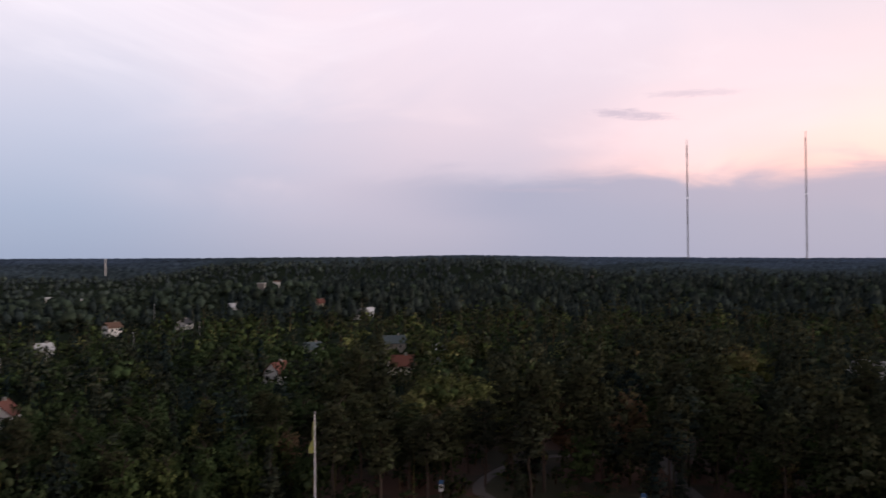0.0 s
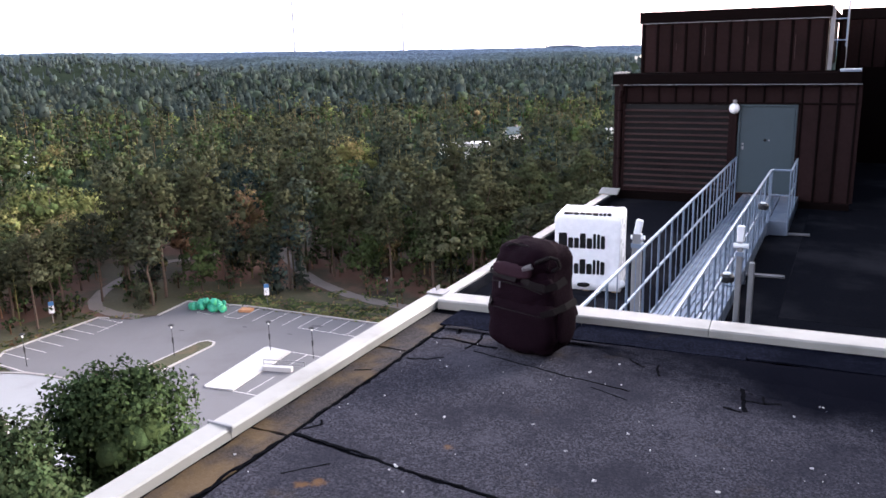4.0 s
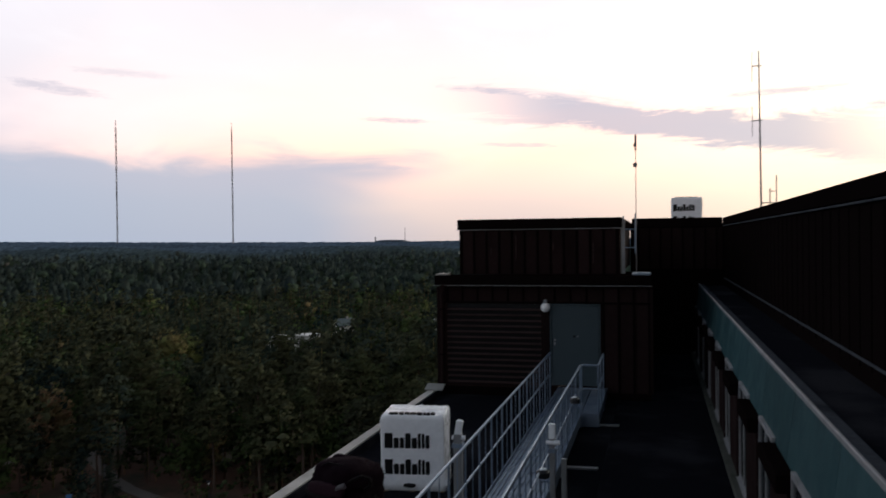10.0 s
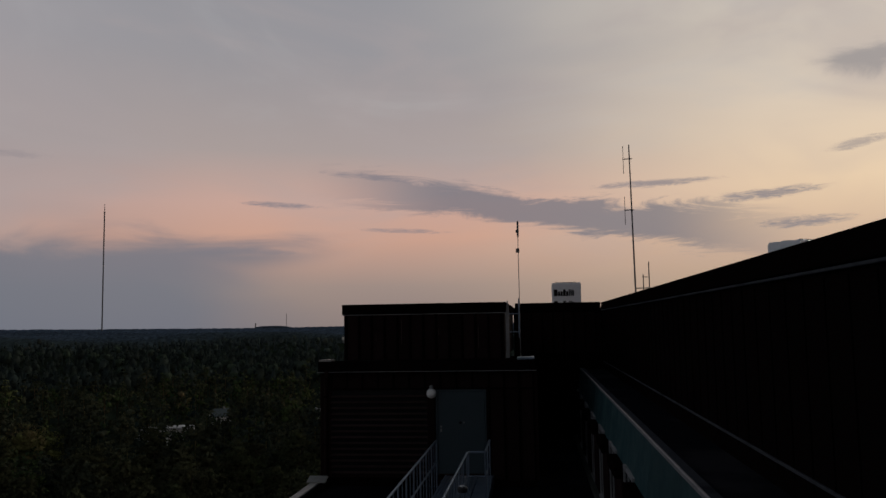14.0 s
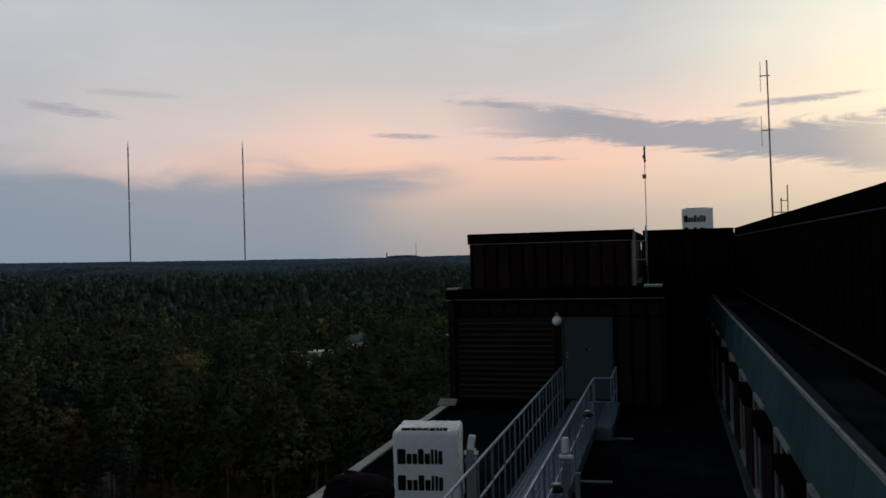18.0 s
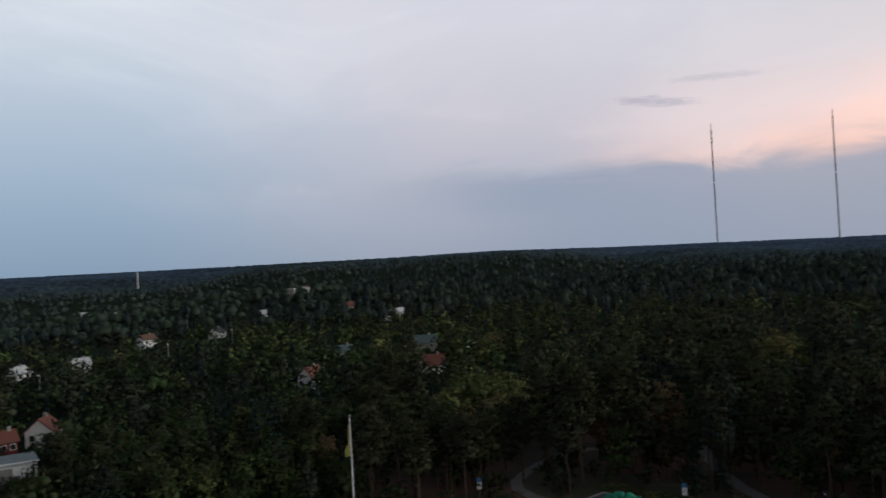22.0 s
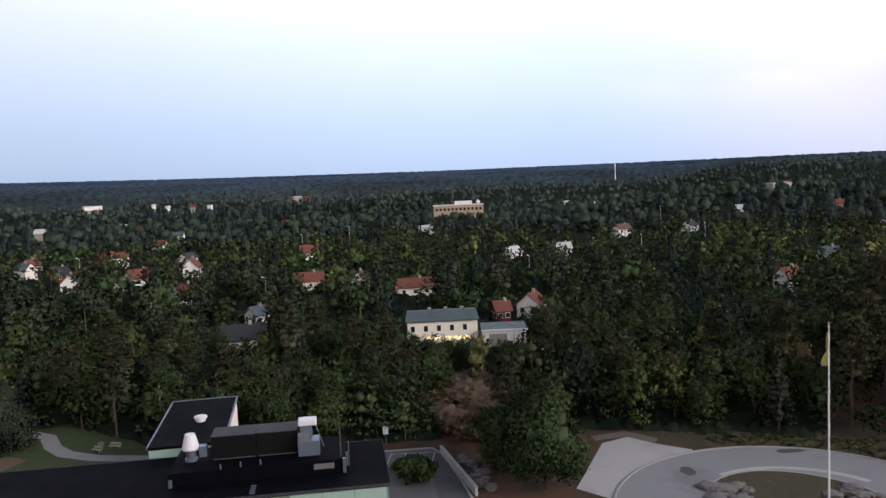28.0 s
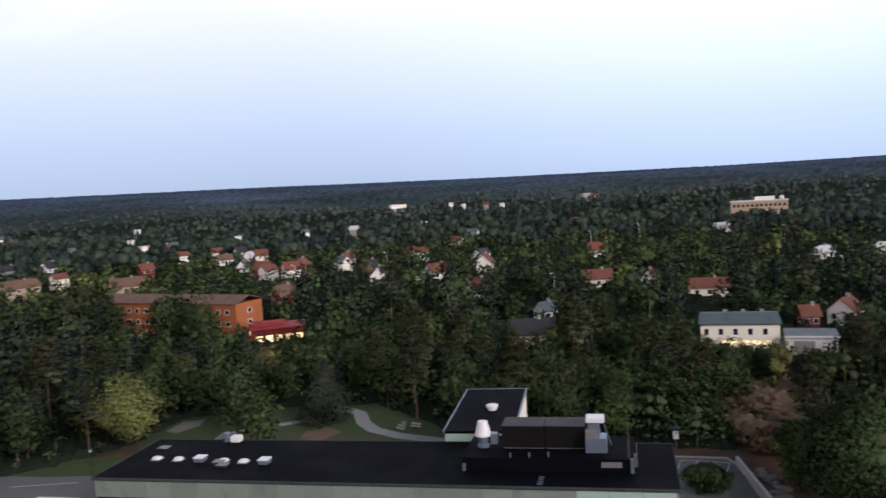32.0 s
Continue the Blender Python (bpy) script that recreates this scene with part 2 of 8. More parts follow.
def foliage(name, stops, rough=0.75):
    """Leaf colour by the tint stored with every tree, with some spread from clump to clump; leaves share the crown's rounded normals."""
    m = bpy.data.materials.new(name)
    m.use_nodes = True
    nt = m.node_tree
    bs = nt.nodes["Principled BSDF"]
    at = nt.nodes.new("ShaderNodeAttribute")
    at.attribute_name = "tint"
    info = nt.nodes.new("ShaderNodeObjectInfo")
    tc = nt.nodes.new("ShaderNodeTexCoord")
    n = node(nt, "ShaderNodeTexNoise", Scale=0.11, Detail=2.0)
    link(nt, tc.outputs["Object"], n.inputs[0])
    v = math_node(nt, "ADD", at.outputs["Fac"], math_node(nt, "MULTIPLY", math_node(nt, "SUBTRACT", n.outputs[0], 0.5), 0.12))
    v = math_node(nt, "ADD", v, math_node(nt, "MULTIPLY", math_node(nt, "SUBTRACT", info.outputs["Random"], 0.5), 0.16), clamp=True)
    # sprays of leaves, light and dark
    spray = node(nt, "ShaderNodeTexNoise", Scale=3.4, Detail=5.0, Roughness=0.72)
    link(nt, tc.outputs["Object"], spray.inputs[0])
    leaf = nt.nodes.new("ShaderNodeHueSaturation")
    leaf.inputs["Saturation"].default_value = 1.03
    link(nt, ramp_node(nt, v, stops), leaf.inputs["Color"])
    link(nt, math_node(nt, "MULTIPLY", step_node(nt, spray.outputs[0], 0.34, 0.66, 0.86, 1.14), step_node(nt, n.outputs[0], 0.34, 0.66, 0.66, 1.40)), leaf.inputs["Value"])
    link(nt, leaf.outputs[0], bs.inputs["Base Color"])
    bs.inputs["Roughness"].default_value = rough
    bs.inputs["Specular IOR Level"].default_value = 0.0
    nr = nt.nodes.new("ShaderNodeAttribute")
    nr.attribute_name = "outward"
    tr = nt.nodes.new("ShaderNodeVectorTransform")
    tr.vector_type, tr.convert_from, tr.convert_to = "NORMAL", "OBJECT", "WORLD"
    link(nt, nr.outputs["Vector"], tr.inputs[0])
    sprig = node(nt, "ShaderNodeTexNoise", Scale=1.3, Detail=5.0, Roughness=0.75)
    link(nt, tc.outputs["Object"], sprig.inputs[0])
    rough_out = node(nt, "ShaderNodeBump", Strength=0.38, Distance=0.7)
    link(nt, sprig.outputs[0], rough_out.inputs["Height"])
    link(nt, tr.outputs[0], rough_out.inputs["Normal"])
    link(nt, rough_out.outputs[0], bs.inputs["Normal"])
    return m


def felt(name, base, dark, ochre, at_ochre=0.60, spots=(), spec=0.06, darkening=None):
    """Mineral felt: sparkling grain, scuffs, damp patches and ochre blooms."""
    m = bpy.data.materials.new(name)
    m.use_nodes = True
    nt = m.node_tree
    bs = nt.nodes["Principled BSDF"]
    tc = nt.nodes.new("ShaderNodeTexCoord")
    fine = node(nt, "ShaderNodeTexNoise", Scale=110.0, Detail=3.0, Roughness=0.7)
    mid = node(nt, "ShaderNodeTexNoise", Scale=26.0, Detail=5.0, Roughness=0.7)
    big = node(nt, "ShaderNodeTexNoise", Scale=1.7, Detail=6.0, Roughness=0.62)
    bloom = node(nt, "ShaderNodeTexNoise", Scale=1.9, Detail=4.0, Roughness=0.6)
    shift = node(nt, "ShaderNodeMapping")
    shift.inputs["Location"].default_value = (4.3, 1.2, 0.4)
    link(nt, tc.outputs["Object"], shift.inputs[0])
    for n in (fine, mid, big):
        link(nt, tc.outputs["Object"], n.inputs[0])
    link(nt, shift.outputs[0], bloom.inputs[0])
    col = mix_node(nt, step_node(nt, fine.outputs[0], 0.35, 0.68), tuple(v * 0.45 for v in base), tuple(v * 1.6 for v in base))
    col = mix_node(nt, step_node(nt, mid.outputs[0], 0.50, 0.66, 0.0, 0.75), col, dark)
    col = mix_node(nt, step_node(nt, big.outputs[0], 0.46, 0.66, 0.0, 0.8), col, dark)
    col = mix_node(nt, step_node(nt, bloom.outputs[0], at_ochre, at_ochre + 0.16, 0.0, 0.75), col, ochre)
    # rust-coloured spills
    for sx, sy, sr in spots:
        rel = nt.nodes.new("ShaderNodeVectorMath")
        rel.operation = "DISTANCE"
        link(nt, tc.outputs["Object"], rel.inputs[0])
        rel.inputs[1].default_value = (sx, sy, 34.34)
        wob = math_node(nt, "ADD", rel.outputs["Value"], math_node(nt, "MULTIPLY", math_node(nt, "SUBTRACT", mid.outputs[0], 0.5), sr * 2.2))
        col = mix_node(nt, step_node(nt, wob, sr, 0.0, 0.0, 0.6), col, (0.14, 0.075, 0.030))
    # grey dust drifts
    col = mix_node(nt, step_node(nt, big.outputs[0], 0.46, 0.30, 0.0, 0.5), col, tuple(v * 1.7 for v in base))
    # darker towards the upstand, with a ragged edge
    if darkening:
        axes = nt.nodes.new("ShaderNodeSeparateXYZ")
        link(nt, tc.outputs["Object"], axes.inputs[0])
        reach = math_node(nt, "ADD", axes.outputs["Y"], math_node(nt, "MULTIPLY", axes.outputs["X"], darkening[0]))
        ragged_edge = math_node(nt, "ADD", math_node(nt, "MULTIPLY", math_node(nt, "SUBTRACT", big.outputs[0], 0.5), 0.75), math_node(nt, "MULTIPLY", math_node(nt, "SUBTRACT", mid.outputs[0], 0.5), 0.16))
        col = mix_node(nt, step_node(nt, math_node(nt, "ADD", reach, ragged_edge), darkening[1], darkening[2], 0.0, 0.93), col, darkening[3])
    link(nt, col, bs.inputs["Base Color"])
    link(nt, step_node(nt, big.outputs[0], 0.3, 0.7, 0.85, 0.6), bs.inputs["Roughness"])
    bs.inputs["Specular IOR Level"].default_value = spec
    b = node(nt, "ShaderNodeBump", Strength=0.35, Distance=0.006)
    link(nt, math_node(nt, "ADD", fine.outputs[0], math_node(nt, "MULTIPLY", mid.outputs[0], 1.5)), b.inputs["Height"])
    link(nt, b.outputs[0], bs.inputs["Normal"])
    return m


GREENS = [(0.0, (0.026, 0.042, 0.041)), (0.28, (0.080, 0.084, 0.048)), (0.48, (0.048, 0.076, 0.035)), (0.60, (0.074, 0.102, 0.040)), (0.76, (0.225, 0.240, 0.092)), (0.88, (0.200, 0.132, 0.084)), (1.0, (0.195, 0.108, 0.070))]
# distance haze painted into the far leaf colours: greyer, then bluer
HAZY_GREENS = [(0.0, (0.028, 0.041, 0.042)), (0.28, (0.046, 0.058, 0.049)), (0.48, (0.043, 0.062, 0.046)), (0.66, (0.058, 0.076, 0.051)), (0.88, (0.098, 0.084, 0.060)), (1.0, (0.115, 0.078, 0.058))]
HAZY_RIDGE_GREENS = [(0.0, (0.037, 0.051, 0.057)), (0.28, (0.050, 0.065, 0.065)), (0.48, (0.050, 0.069, 0.064)), (0.66, (0.060, 0.078, 0.066)), (1.0, (0.080, 0.078, 0.068))]
M_LEAF = foliage("leaves", GREENS)
M_LEAF_FAR = foliage("hazy_far_leaves", HAZY_GREENS)
M_LEAF_RIDGE = foliage("hazy_ridge_leaves", HAZY_RIDGE_GREENS)
# darker than the leaves: shade in the gaps between trees is painted in
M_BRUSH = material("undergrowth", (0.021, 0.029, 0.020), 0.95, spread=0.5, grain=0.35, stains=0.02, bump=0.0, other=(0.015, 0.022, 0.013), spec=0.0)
M_BARK = material("pine_bark", (0.075, 0.052, 0.040), 0.9, spread=0.4, grain=9, stains=0.8, bump=0.4)
M_FELT = felt("roof_felt", (0.0405, 0.0395, 0.0490), (0.0222, 0.0220, 0.0288), (0.060, 0.045, 0.030), 0.60, ((-1.585, 2.285, 0.045), (-1.63, 2.25, 0.035), (-1.28, 2.70, 0.03)), spec=0.0, darkening=(0.38, 3.22, 3.72, (0.0026, 0.0030, 0.0056)))
M_FELT_DARK = material("old_roof_felt", (0.0092, 0.0096, 0.0128), 0.8, spread=0.5, grain=55, stains=0.45, bump=0.35, other=(0.0240, 0.0238, 0.0280), other_at=(0.46, 0.68), random=0.3, spec=0.0)
M_FELT_BROWN = felt("dusty_roof_felt", (0.036, 0.031, 0.031), (0.022, 0.020, 0.023), (0.105, 0.070, 0.034), 0.48)
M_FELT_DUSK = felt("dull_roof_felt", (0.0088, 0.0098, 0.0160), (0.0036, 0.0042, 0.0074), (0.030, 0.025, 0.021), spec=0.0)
M_ROOFBLACK = material("black_sheet_felt", (0.0036, 0.0042, 0.0066), 0.8, spread=0.25, grain=5, stains=0.18, bump=0.1, other=(0.0062, 0.0068, 0.0088), other_at=(0.55, 0.75), spec=0.04)
M_MOSSY = material("mossy_concrete", (0.040, 0.043, 0.035), 0.9, spread=0.4, grain=16, stains=2.0, bump=0.4, other=(0.016, 0.022, 0.012))
M_LEDGE = material("grey_ledge_metal", (0.060, 0.064, 0.074), 0.7, spread=0.3, grain=14, stains=1.5, bump=0.06, other=(0.030, 0.032, 0.038), spec=0.0)
M_BAG_GREY = material("grey_moulded_plastic", (0.085, 0.075, 0.080), 0.6, spread=0.1, bump=0.0)
M_BITUMEN = material("bitumen", (0.0040, 0.0042, 0.0055), 0.8, spread=0.4, grain=60, bump=0.12, spec=0.0)
M_GRIT = material("dropped_grit", (0.45, 0.45, 0.46), 0.8, spread=0.2, bump=0.0)
M_CAP = material("cream_sheet_metal", (0.265, 0.262, 0.245), 0.5, spread=0.06, grain=18, stains=1.6, bump=0.05, other=(0.18, 0.176, 0.160), random=0.12)
M_BROWN = material("brown_sheet_metal", (0.0165, 0.0096, 0.0096), 0.7, spread=0.25, grain=14, stains=1.1, bump=0.06, other=(0.0120, 0.0076, 0.0074), random=0.5, spec=0.02)
# brown lightened to paint the contrast of slats against shadowed gaps
M_SLAT = material("lightened_brown_slats", (0.050, 0.030, 0.029), 0.5, spread=0.25, grain=14, stains=1.1, bump=0.06, other=(0.034, 0.0200, 0.0195), random=0.3, spec=0.15)
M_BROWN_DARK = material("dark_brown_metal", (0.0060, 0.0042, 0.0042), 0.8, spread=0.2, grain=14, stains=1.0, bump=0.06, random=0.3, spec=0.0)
M_DOOR = material("grey_blue_door_paint", (0.047, 0.066, 0.077), 0.5, spread=0.06, grain=30, stains=1.5, bump=0.04, spec=0.15)
M_STEEL = material("galvanised_steel", (0.20, 0.25, 0.33), 0.42, metal=0.55, spread=0.12, grain=24, stains=3, bump=0.05)
M_STEEL_PALE = material("pale_lamp_steel", (0.42, 0.43, 0.44), 0.6, metal=0.2, spread=0.1, grain=6, stains=1.0, bump=0.0)
M_BENCH = material("weathered_bench_wood", (0.40, 0.36, 0.30), 0.8, spread=0.2, grain=20, stains=2.0, bump=0.1)
M_STEEL_DULL = material("dull_grey_steel", (0.25, 0.25, 0.26), 0.55, metal=0.5, spread=0.15, grain=24, stains=3, bump=0.05)
M_WHITE = material("white_plastic", (0.78, 0.79, 0.82), 0.4, spread=0.04, grain=20, stains=2, bump=0.05)
M_WRAP = material("white_shrink_wrap", (0.84, 0.85, 0.88), 0.28, spread=0.05, grain=7, stains=5, bump=0.5, other=(0.76, 0.77, 0.81), spec=0.5)
M_BLACK = material("black_print", (0.008, 0.008, 0.009), 0.5, spread=0.2, bump=0.0, spec=0.15)
M_WOOD = material("raw_wood", (0.42, 0.31, 0.19), 0.8, spread=0.25, grain=30, bump=0.2)
M_TEAL = material("verdigris_sheet", (0.030, 0.066, 0.074), 0.5, spread=0.2, grain=8, stains=1.4, bump=0.06, other=(0.021, 0.047, 0.054), random=0.25, spec=0.05)
M_FRAME = material("dull_white_frame", (0.22, 0.22, 0.23), 0.6, spread=0.15, grain=16, stains=2, bump=0.05, other=(0.13, 0.13, 0.135))
M_GLASS_DARK = material("dark_window_glass", (0.02, 0.023, 0.026), 0.08, spread=0.1, bump=0.0, spec=0.6)
M_BAG = material("maroon_nylon", (0.0078, 0.0036, 0.0060), 0.85, spread=0.3, grain=120, stains=7, bump=0.3, other=(0.0046, 0.0021, 0.0037), spec=0.02)
M_BAG_PALE = material("faded_mauve_nylon", (0.026, 0.0130, 0.0180), 0.8, spread=0.25, grain=120, stains=9, bump=0.3, spec=0.03)
M_BAG_DARK = material("black_webbing", (0.007, 0.005, 0.0055), 0.8, spread=0.3, grain=160, bump=0.3, spec=0.1)
M_GLOBE = material("opal_glass", (0.85, 0.85, 0.84), 0.25, spread=0.02, bump=0.0)
M_ASPHALT = material("worn_asphalt", (0.130, 0.125, 0.134), 0.9, spread=0.16, grain=14, stains=0.09, bump=0.25, other=(0.112, 0.107, 0.112))
M_ASPHALT_PALE = material("pale_worn_asphalt", (0.27, 0.273, 0.285), 0.9, spread=0.14, grain=9, stains=0.12, bump=0.25, other=(0.20, 0.20, 0.21))
M_ASPHALT_DARK = material("patched_asphalt", (0.085, 0.085, 0.092), 0.9, spread=0.2, grain=10, stains=0.3, bump=0.2)
M_CONCRETE = material("pale_concrete", (0.46, 0.45, 0.45), 0.85, spread=0.10, grain=10, stains=0.16, bump=0.15, other=(0.37, 0.36, 0.36))
M_KERB = material("granite_kerb", (0.36, 0.34, 0.33), 0.85, spread=0.15, grain=12, bump=0.2)
M_PAINT = material("road_marking", (0.50, 0.485, 0.47), 0.8, spread=0.15, grain=9, stains=0.8, bump=0.1, other=(0.29, 0.28, 0.275))
M_GRASS = material("dry_lawn", (0.055, 0.052, 0.025), 0.95, spread=0.45, grain=2.5, stains=0.3, bump=0.5, other=(0.105, 0.078, 0.046))
M_LAWN = material("mown_lawn", (0.042, 0.066, 0.020), 0.95, spread=0.35, grain=3.5, stains=0.10, bump=0.5, other=(0.066, 0.066, 0.032))
M_FLOOR = material("forest_floor", (0.038, 0.032, 0.017), 0.95, spread=0.5, grain=1.6, stains=0.06, bump=0.5, other=(0.108, 0.053, 0.035), other_at=(0.42, 0.58))
M_PATH_PALE = material("pale_asphalt_path", (0.27, 0.265, 0.27), 0.95, spread=0.15, grain=6, stains=0.3, bump=0.3)
M_PATH = material("gravel_path", (0.165, 0.140, 0.128), 0.95, spread=0.15, grain=6, stains=0.3, bump=0.3)


def hazy_ridge_woods(name):
    """Closed woods in long patches: dark green nearer slopes, last ridges painted hazy blue."""
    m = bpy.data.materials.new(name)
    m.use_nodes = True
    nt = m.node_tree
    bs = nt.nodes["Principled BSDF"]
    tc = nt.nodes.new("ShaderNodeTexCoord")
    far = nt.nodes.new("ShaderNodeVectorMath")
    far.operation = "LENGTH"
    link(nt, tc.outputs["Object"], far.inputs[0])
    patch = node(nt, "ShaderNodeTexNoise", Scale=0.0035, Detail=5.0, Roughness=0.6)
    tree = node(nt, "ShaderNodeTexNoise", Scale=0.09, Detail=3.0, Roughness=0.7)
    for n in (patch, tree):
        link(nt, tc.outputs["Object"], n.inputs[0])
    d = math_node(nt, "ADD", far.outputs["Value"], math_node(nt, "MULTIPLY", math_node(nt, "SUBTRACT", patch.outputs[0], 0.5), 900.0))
    # blue grows with distance from the origin: painted haze
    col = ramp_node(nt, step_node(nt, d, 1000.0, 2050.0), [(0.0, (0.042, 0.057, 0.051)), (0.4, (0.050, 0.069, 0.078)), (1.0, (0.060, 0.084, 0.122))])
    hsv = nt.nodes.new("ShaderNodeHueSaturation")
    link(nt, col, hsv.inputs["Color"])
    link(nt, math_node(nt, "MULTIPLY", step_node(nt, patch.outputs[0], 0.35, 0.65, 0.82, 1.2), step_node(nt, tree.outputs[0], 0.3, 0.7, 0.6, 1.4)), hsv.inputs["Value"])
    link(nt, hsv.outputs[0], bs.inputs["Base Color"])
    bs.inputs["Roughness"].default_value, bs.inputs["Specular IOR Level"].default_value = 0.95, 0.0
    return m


M_FAR = hazy_ridge_woods("far_woods")
# the hill's blue base colour stands for haze
M_HILL = material("hazy_distant_hill", (0.062, 0.080, 0.106), 0.95, spread=0.2, grain=0.05, stains=0.01, bump=0.0, spec=0.0)
M_ROCK = material("brown_rock", (0.150, 0.096, 0.064), 0.9, spread=0.5, grain=2.5, stains=0.4, bump=0.6, other=(0.070, 0.055, 0.034))
M_PALEROCK = material("pale_rock", (0.19, 0.18, 0.168), 0.85, spread=0.35, grain=3, stains=0.8, bump=0.5)
M_WALL_WHITE = material("white_render", (0.82, 0.82, 0.81), 0.85, spread=0.08, grain=4, stains=0.25, bump=0.1)
M_WALL_CREAM = material("cream_render", (0.86, 0.82, 0.72), 0.85, spread=0.08, grain=4, stains=0.25, bump=0.1)
M_WALL_RED = material("falu_red_boards", (0.144, 0.021, 0.017), 0.85, spread=0.15, grain=6, stains=0.4, bump=0.1)
M_WALL_ORANGE = material("orange_brick", (0.36, 0.120, 0.045), 0.85, spread=0.12, grain=6, stains=0.2, bump=0.15)
M_ROOF_CRIMSON = material("crimson_roof_sheet", (0.26, 0.030, 0.036), 0.7, spread=0.15, grain=6, stains=0.4, bump=0.1)
M_WALL_GREY = material("grey_render", (0.30, 0.29, 0.27), 0.85, spread=0.1, grain=4, stains=0.3, bump=0.1)
M_WALL_BEIGE = material("beige_render", (0.42, 0.33, 0.25), 0.85, spread=0.1, grain=4, stains=0.3, bump=0.1)
M_WALL_MINT = material("mint_panels", (0.36, 0.52, 0.45), 0.7, spread=0.08, grain=3, stains=0.3, bump=0.05)
M_WALL_GREEN = material("weathered_green_panels", (0.20, 0.25, 0.22), 0.75, spread=0.18, grain=3, stains=0.3, bump=0.05, random=0.3)
M_ROOF_RED = material("red_tiles", (0.165, 0.062, 0.045), 0.85, spread=0.18, grain=5, stains=0.4, bump=0.3)
M_ROOF_TAN = material("tan_tiles", (0.147, 0.087, 0.063), 0.85, spread=0.18, grain=5, stains=0.4, bump=0.3)
M_ROOF_DARK = material("dark_roof_sheet", (0.03, 0.032, 0.037), 0.7, spread=0.18, grain=5, stains=0.4, bump=0.1)
M_ROOF_GREY = material("grey_green_roof_sheet", (0.085, 0.115, 0.125), 0.6, spread=0.15, grain=4, stains=0.3, bump=0.1)
M_ROOF_PALE = material("pale_roof_sheet", (0.528, 0.544, 0.560), 0.5, spread=0.06, grain=4, stains=0.3, bump=0.05)
M_BAGS = material("green_plastic_sacks", (0.035, 0.34, 0.22), 0.4, spread=0.3, grain=6, stains=1.2, bump=0.4, other=(0.10, 0.42, 0.13), random=0.6)
M_ORANGE = material("orange_wood_stack", (0.48, 0.25, 0.13), 0.8, spread=0.25, grain=9, bump=0.2)
M_BLUE = material("blue_sign", (0.05, 0.16, 0.36), 0.5, spread=0.1, bump=0.0)
M_FLAG = material("yellow_flag_cloth", (0.55, 0.55, 0.22), 0.8, spread=0.15, grain=5, stains=3, bump=0.1, other=(0.25, 0.33, 0.42))
M_MAST = material("mast_steel", (0.15, 0.147, 0.155), 0.7, metal=0.0, spread=0.1, grain=2, bump=0.0)
M_LAMPBLACK = material("black_lamp_steel", (0.025, 0.025, 0.028), 0.5, metal=0.2, spread=0.1, bump=0.0)


def glow_material(name, colour, strength):
    m = bpy.data.materials.new(name)
    m.use_nodes = True
    bs = m.node_tree.nodes["Principled BSDF"]
    bs.inputs["Base Color"].default_value = (*colour, 1)
    bs.inputs["Emission Color"].default_value = (*colour, 1)
    bs.inputs["Emission Strength"].default_value = strength
    return m


M_LIT = glow_material("lit_window", (1.0, 0.72, 0.34), 0.55)


# ---- building helpers ----
def box(bm, x0, x1, y0, y1, z0, z1, bevel=0.0):
    vs = [bm.verts.new((x, y, z)) for z in (z0, z1) for x, y in ((x0, y0), (x1, y0), (x1, y1), (x0, y1))]
    fs = [bm.faces.new([vs[i] for i in f]) for f in ((3, 2, 1, 0), (4, 5, 6, 7), (0, 1, 5, 4), (1, 2, 6, 5), (2, 3, 7, 6), (3, 0, 4, 7))]
    if bevel:
        es = list({e for f in fs for e in f.edges})
        bmesh.ops.bevel(bm, geom=es, offset=bevel, segments=1, affect="EDGES")
    return bm


def rod(bm, a, b, r, sides=8, r2=None):
    a, b = Vector(a), Vector(b)
    r2 = r if r2 is None else r2
    d = (b - a).normalized()
    u = d.orthogonal().normalized()
    v = d.cross(u)
    rings = []
    for p, q in ((a, r), (b, r2)):
        rings.append([bm.verts.new(p + (u * math.cos(k * math.tau / sides) + v * math.sin(k * math.tau / sides)) * q) for k in range(sides)])
    for k in range(sides):
        bm.faces.new((rings[0][k], rings[0][(k + 1) % sides], rings[1][(k + 1) % sides], rings[1][k]))
    bm.faces.new(rings[0][::-1])
    bm.faces.new(rings[1])
    return bm


def tube(bm, pts, r, sides=8):
    for a, b in zip(pts, pts[1:]):
        rod(bm, a, b, r, sides)
    return bm


def lathe(bm, profile, sides=16, centre=(0, 0)):
    rings = []
    for r, z in profile:
        rings.append([bm.verts.new((centre[0] + r * math.cos(k * math.tau / sides), centre[1] + r * math.sin(k * math.tau / sides), z)) for k in range(sides)])
    for lo, hi in zip(rings, rings[1:]):
        for k in range(sides):
            bm.faces.new((lo[k], lo[(k + 1) % sides], hi[(k + 1) % sides], hi[k]))
    bm.faces.new(rings[0][::-1])
    bm.faces.new(rings[-1])
    return bm


def plate(bm, outline, z0, z1):
    lo = [bm.verts.new((x, y, z0)) for x, y in outline]
    hi = [bm.verts.new((x, y, z1)) for x, y in outline]
    n = len(outline)
    bm.faces.new(hi)
    bm.faces.new(lo[::-1])
    for k in range(n):
        bm.faces.new((lo[k], lo[(k + 1) % n], hi[(k + 1) % n], hi[k]))
    bmesh.ops.recalc_face_normals(bm, faces=bm.faces[:])
    return bm


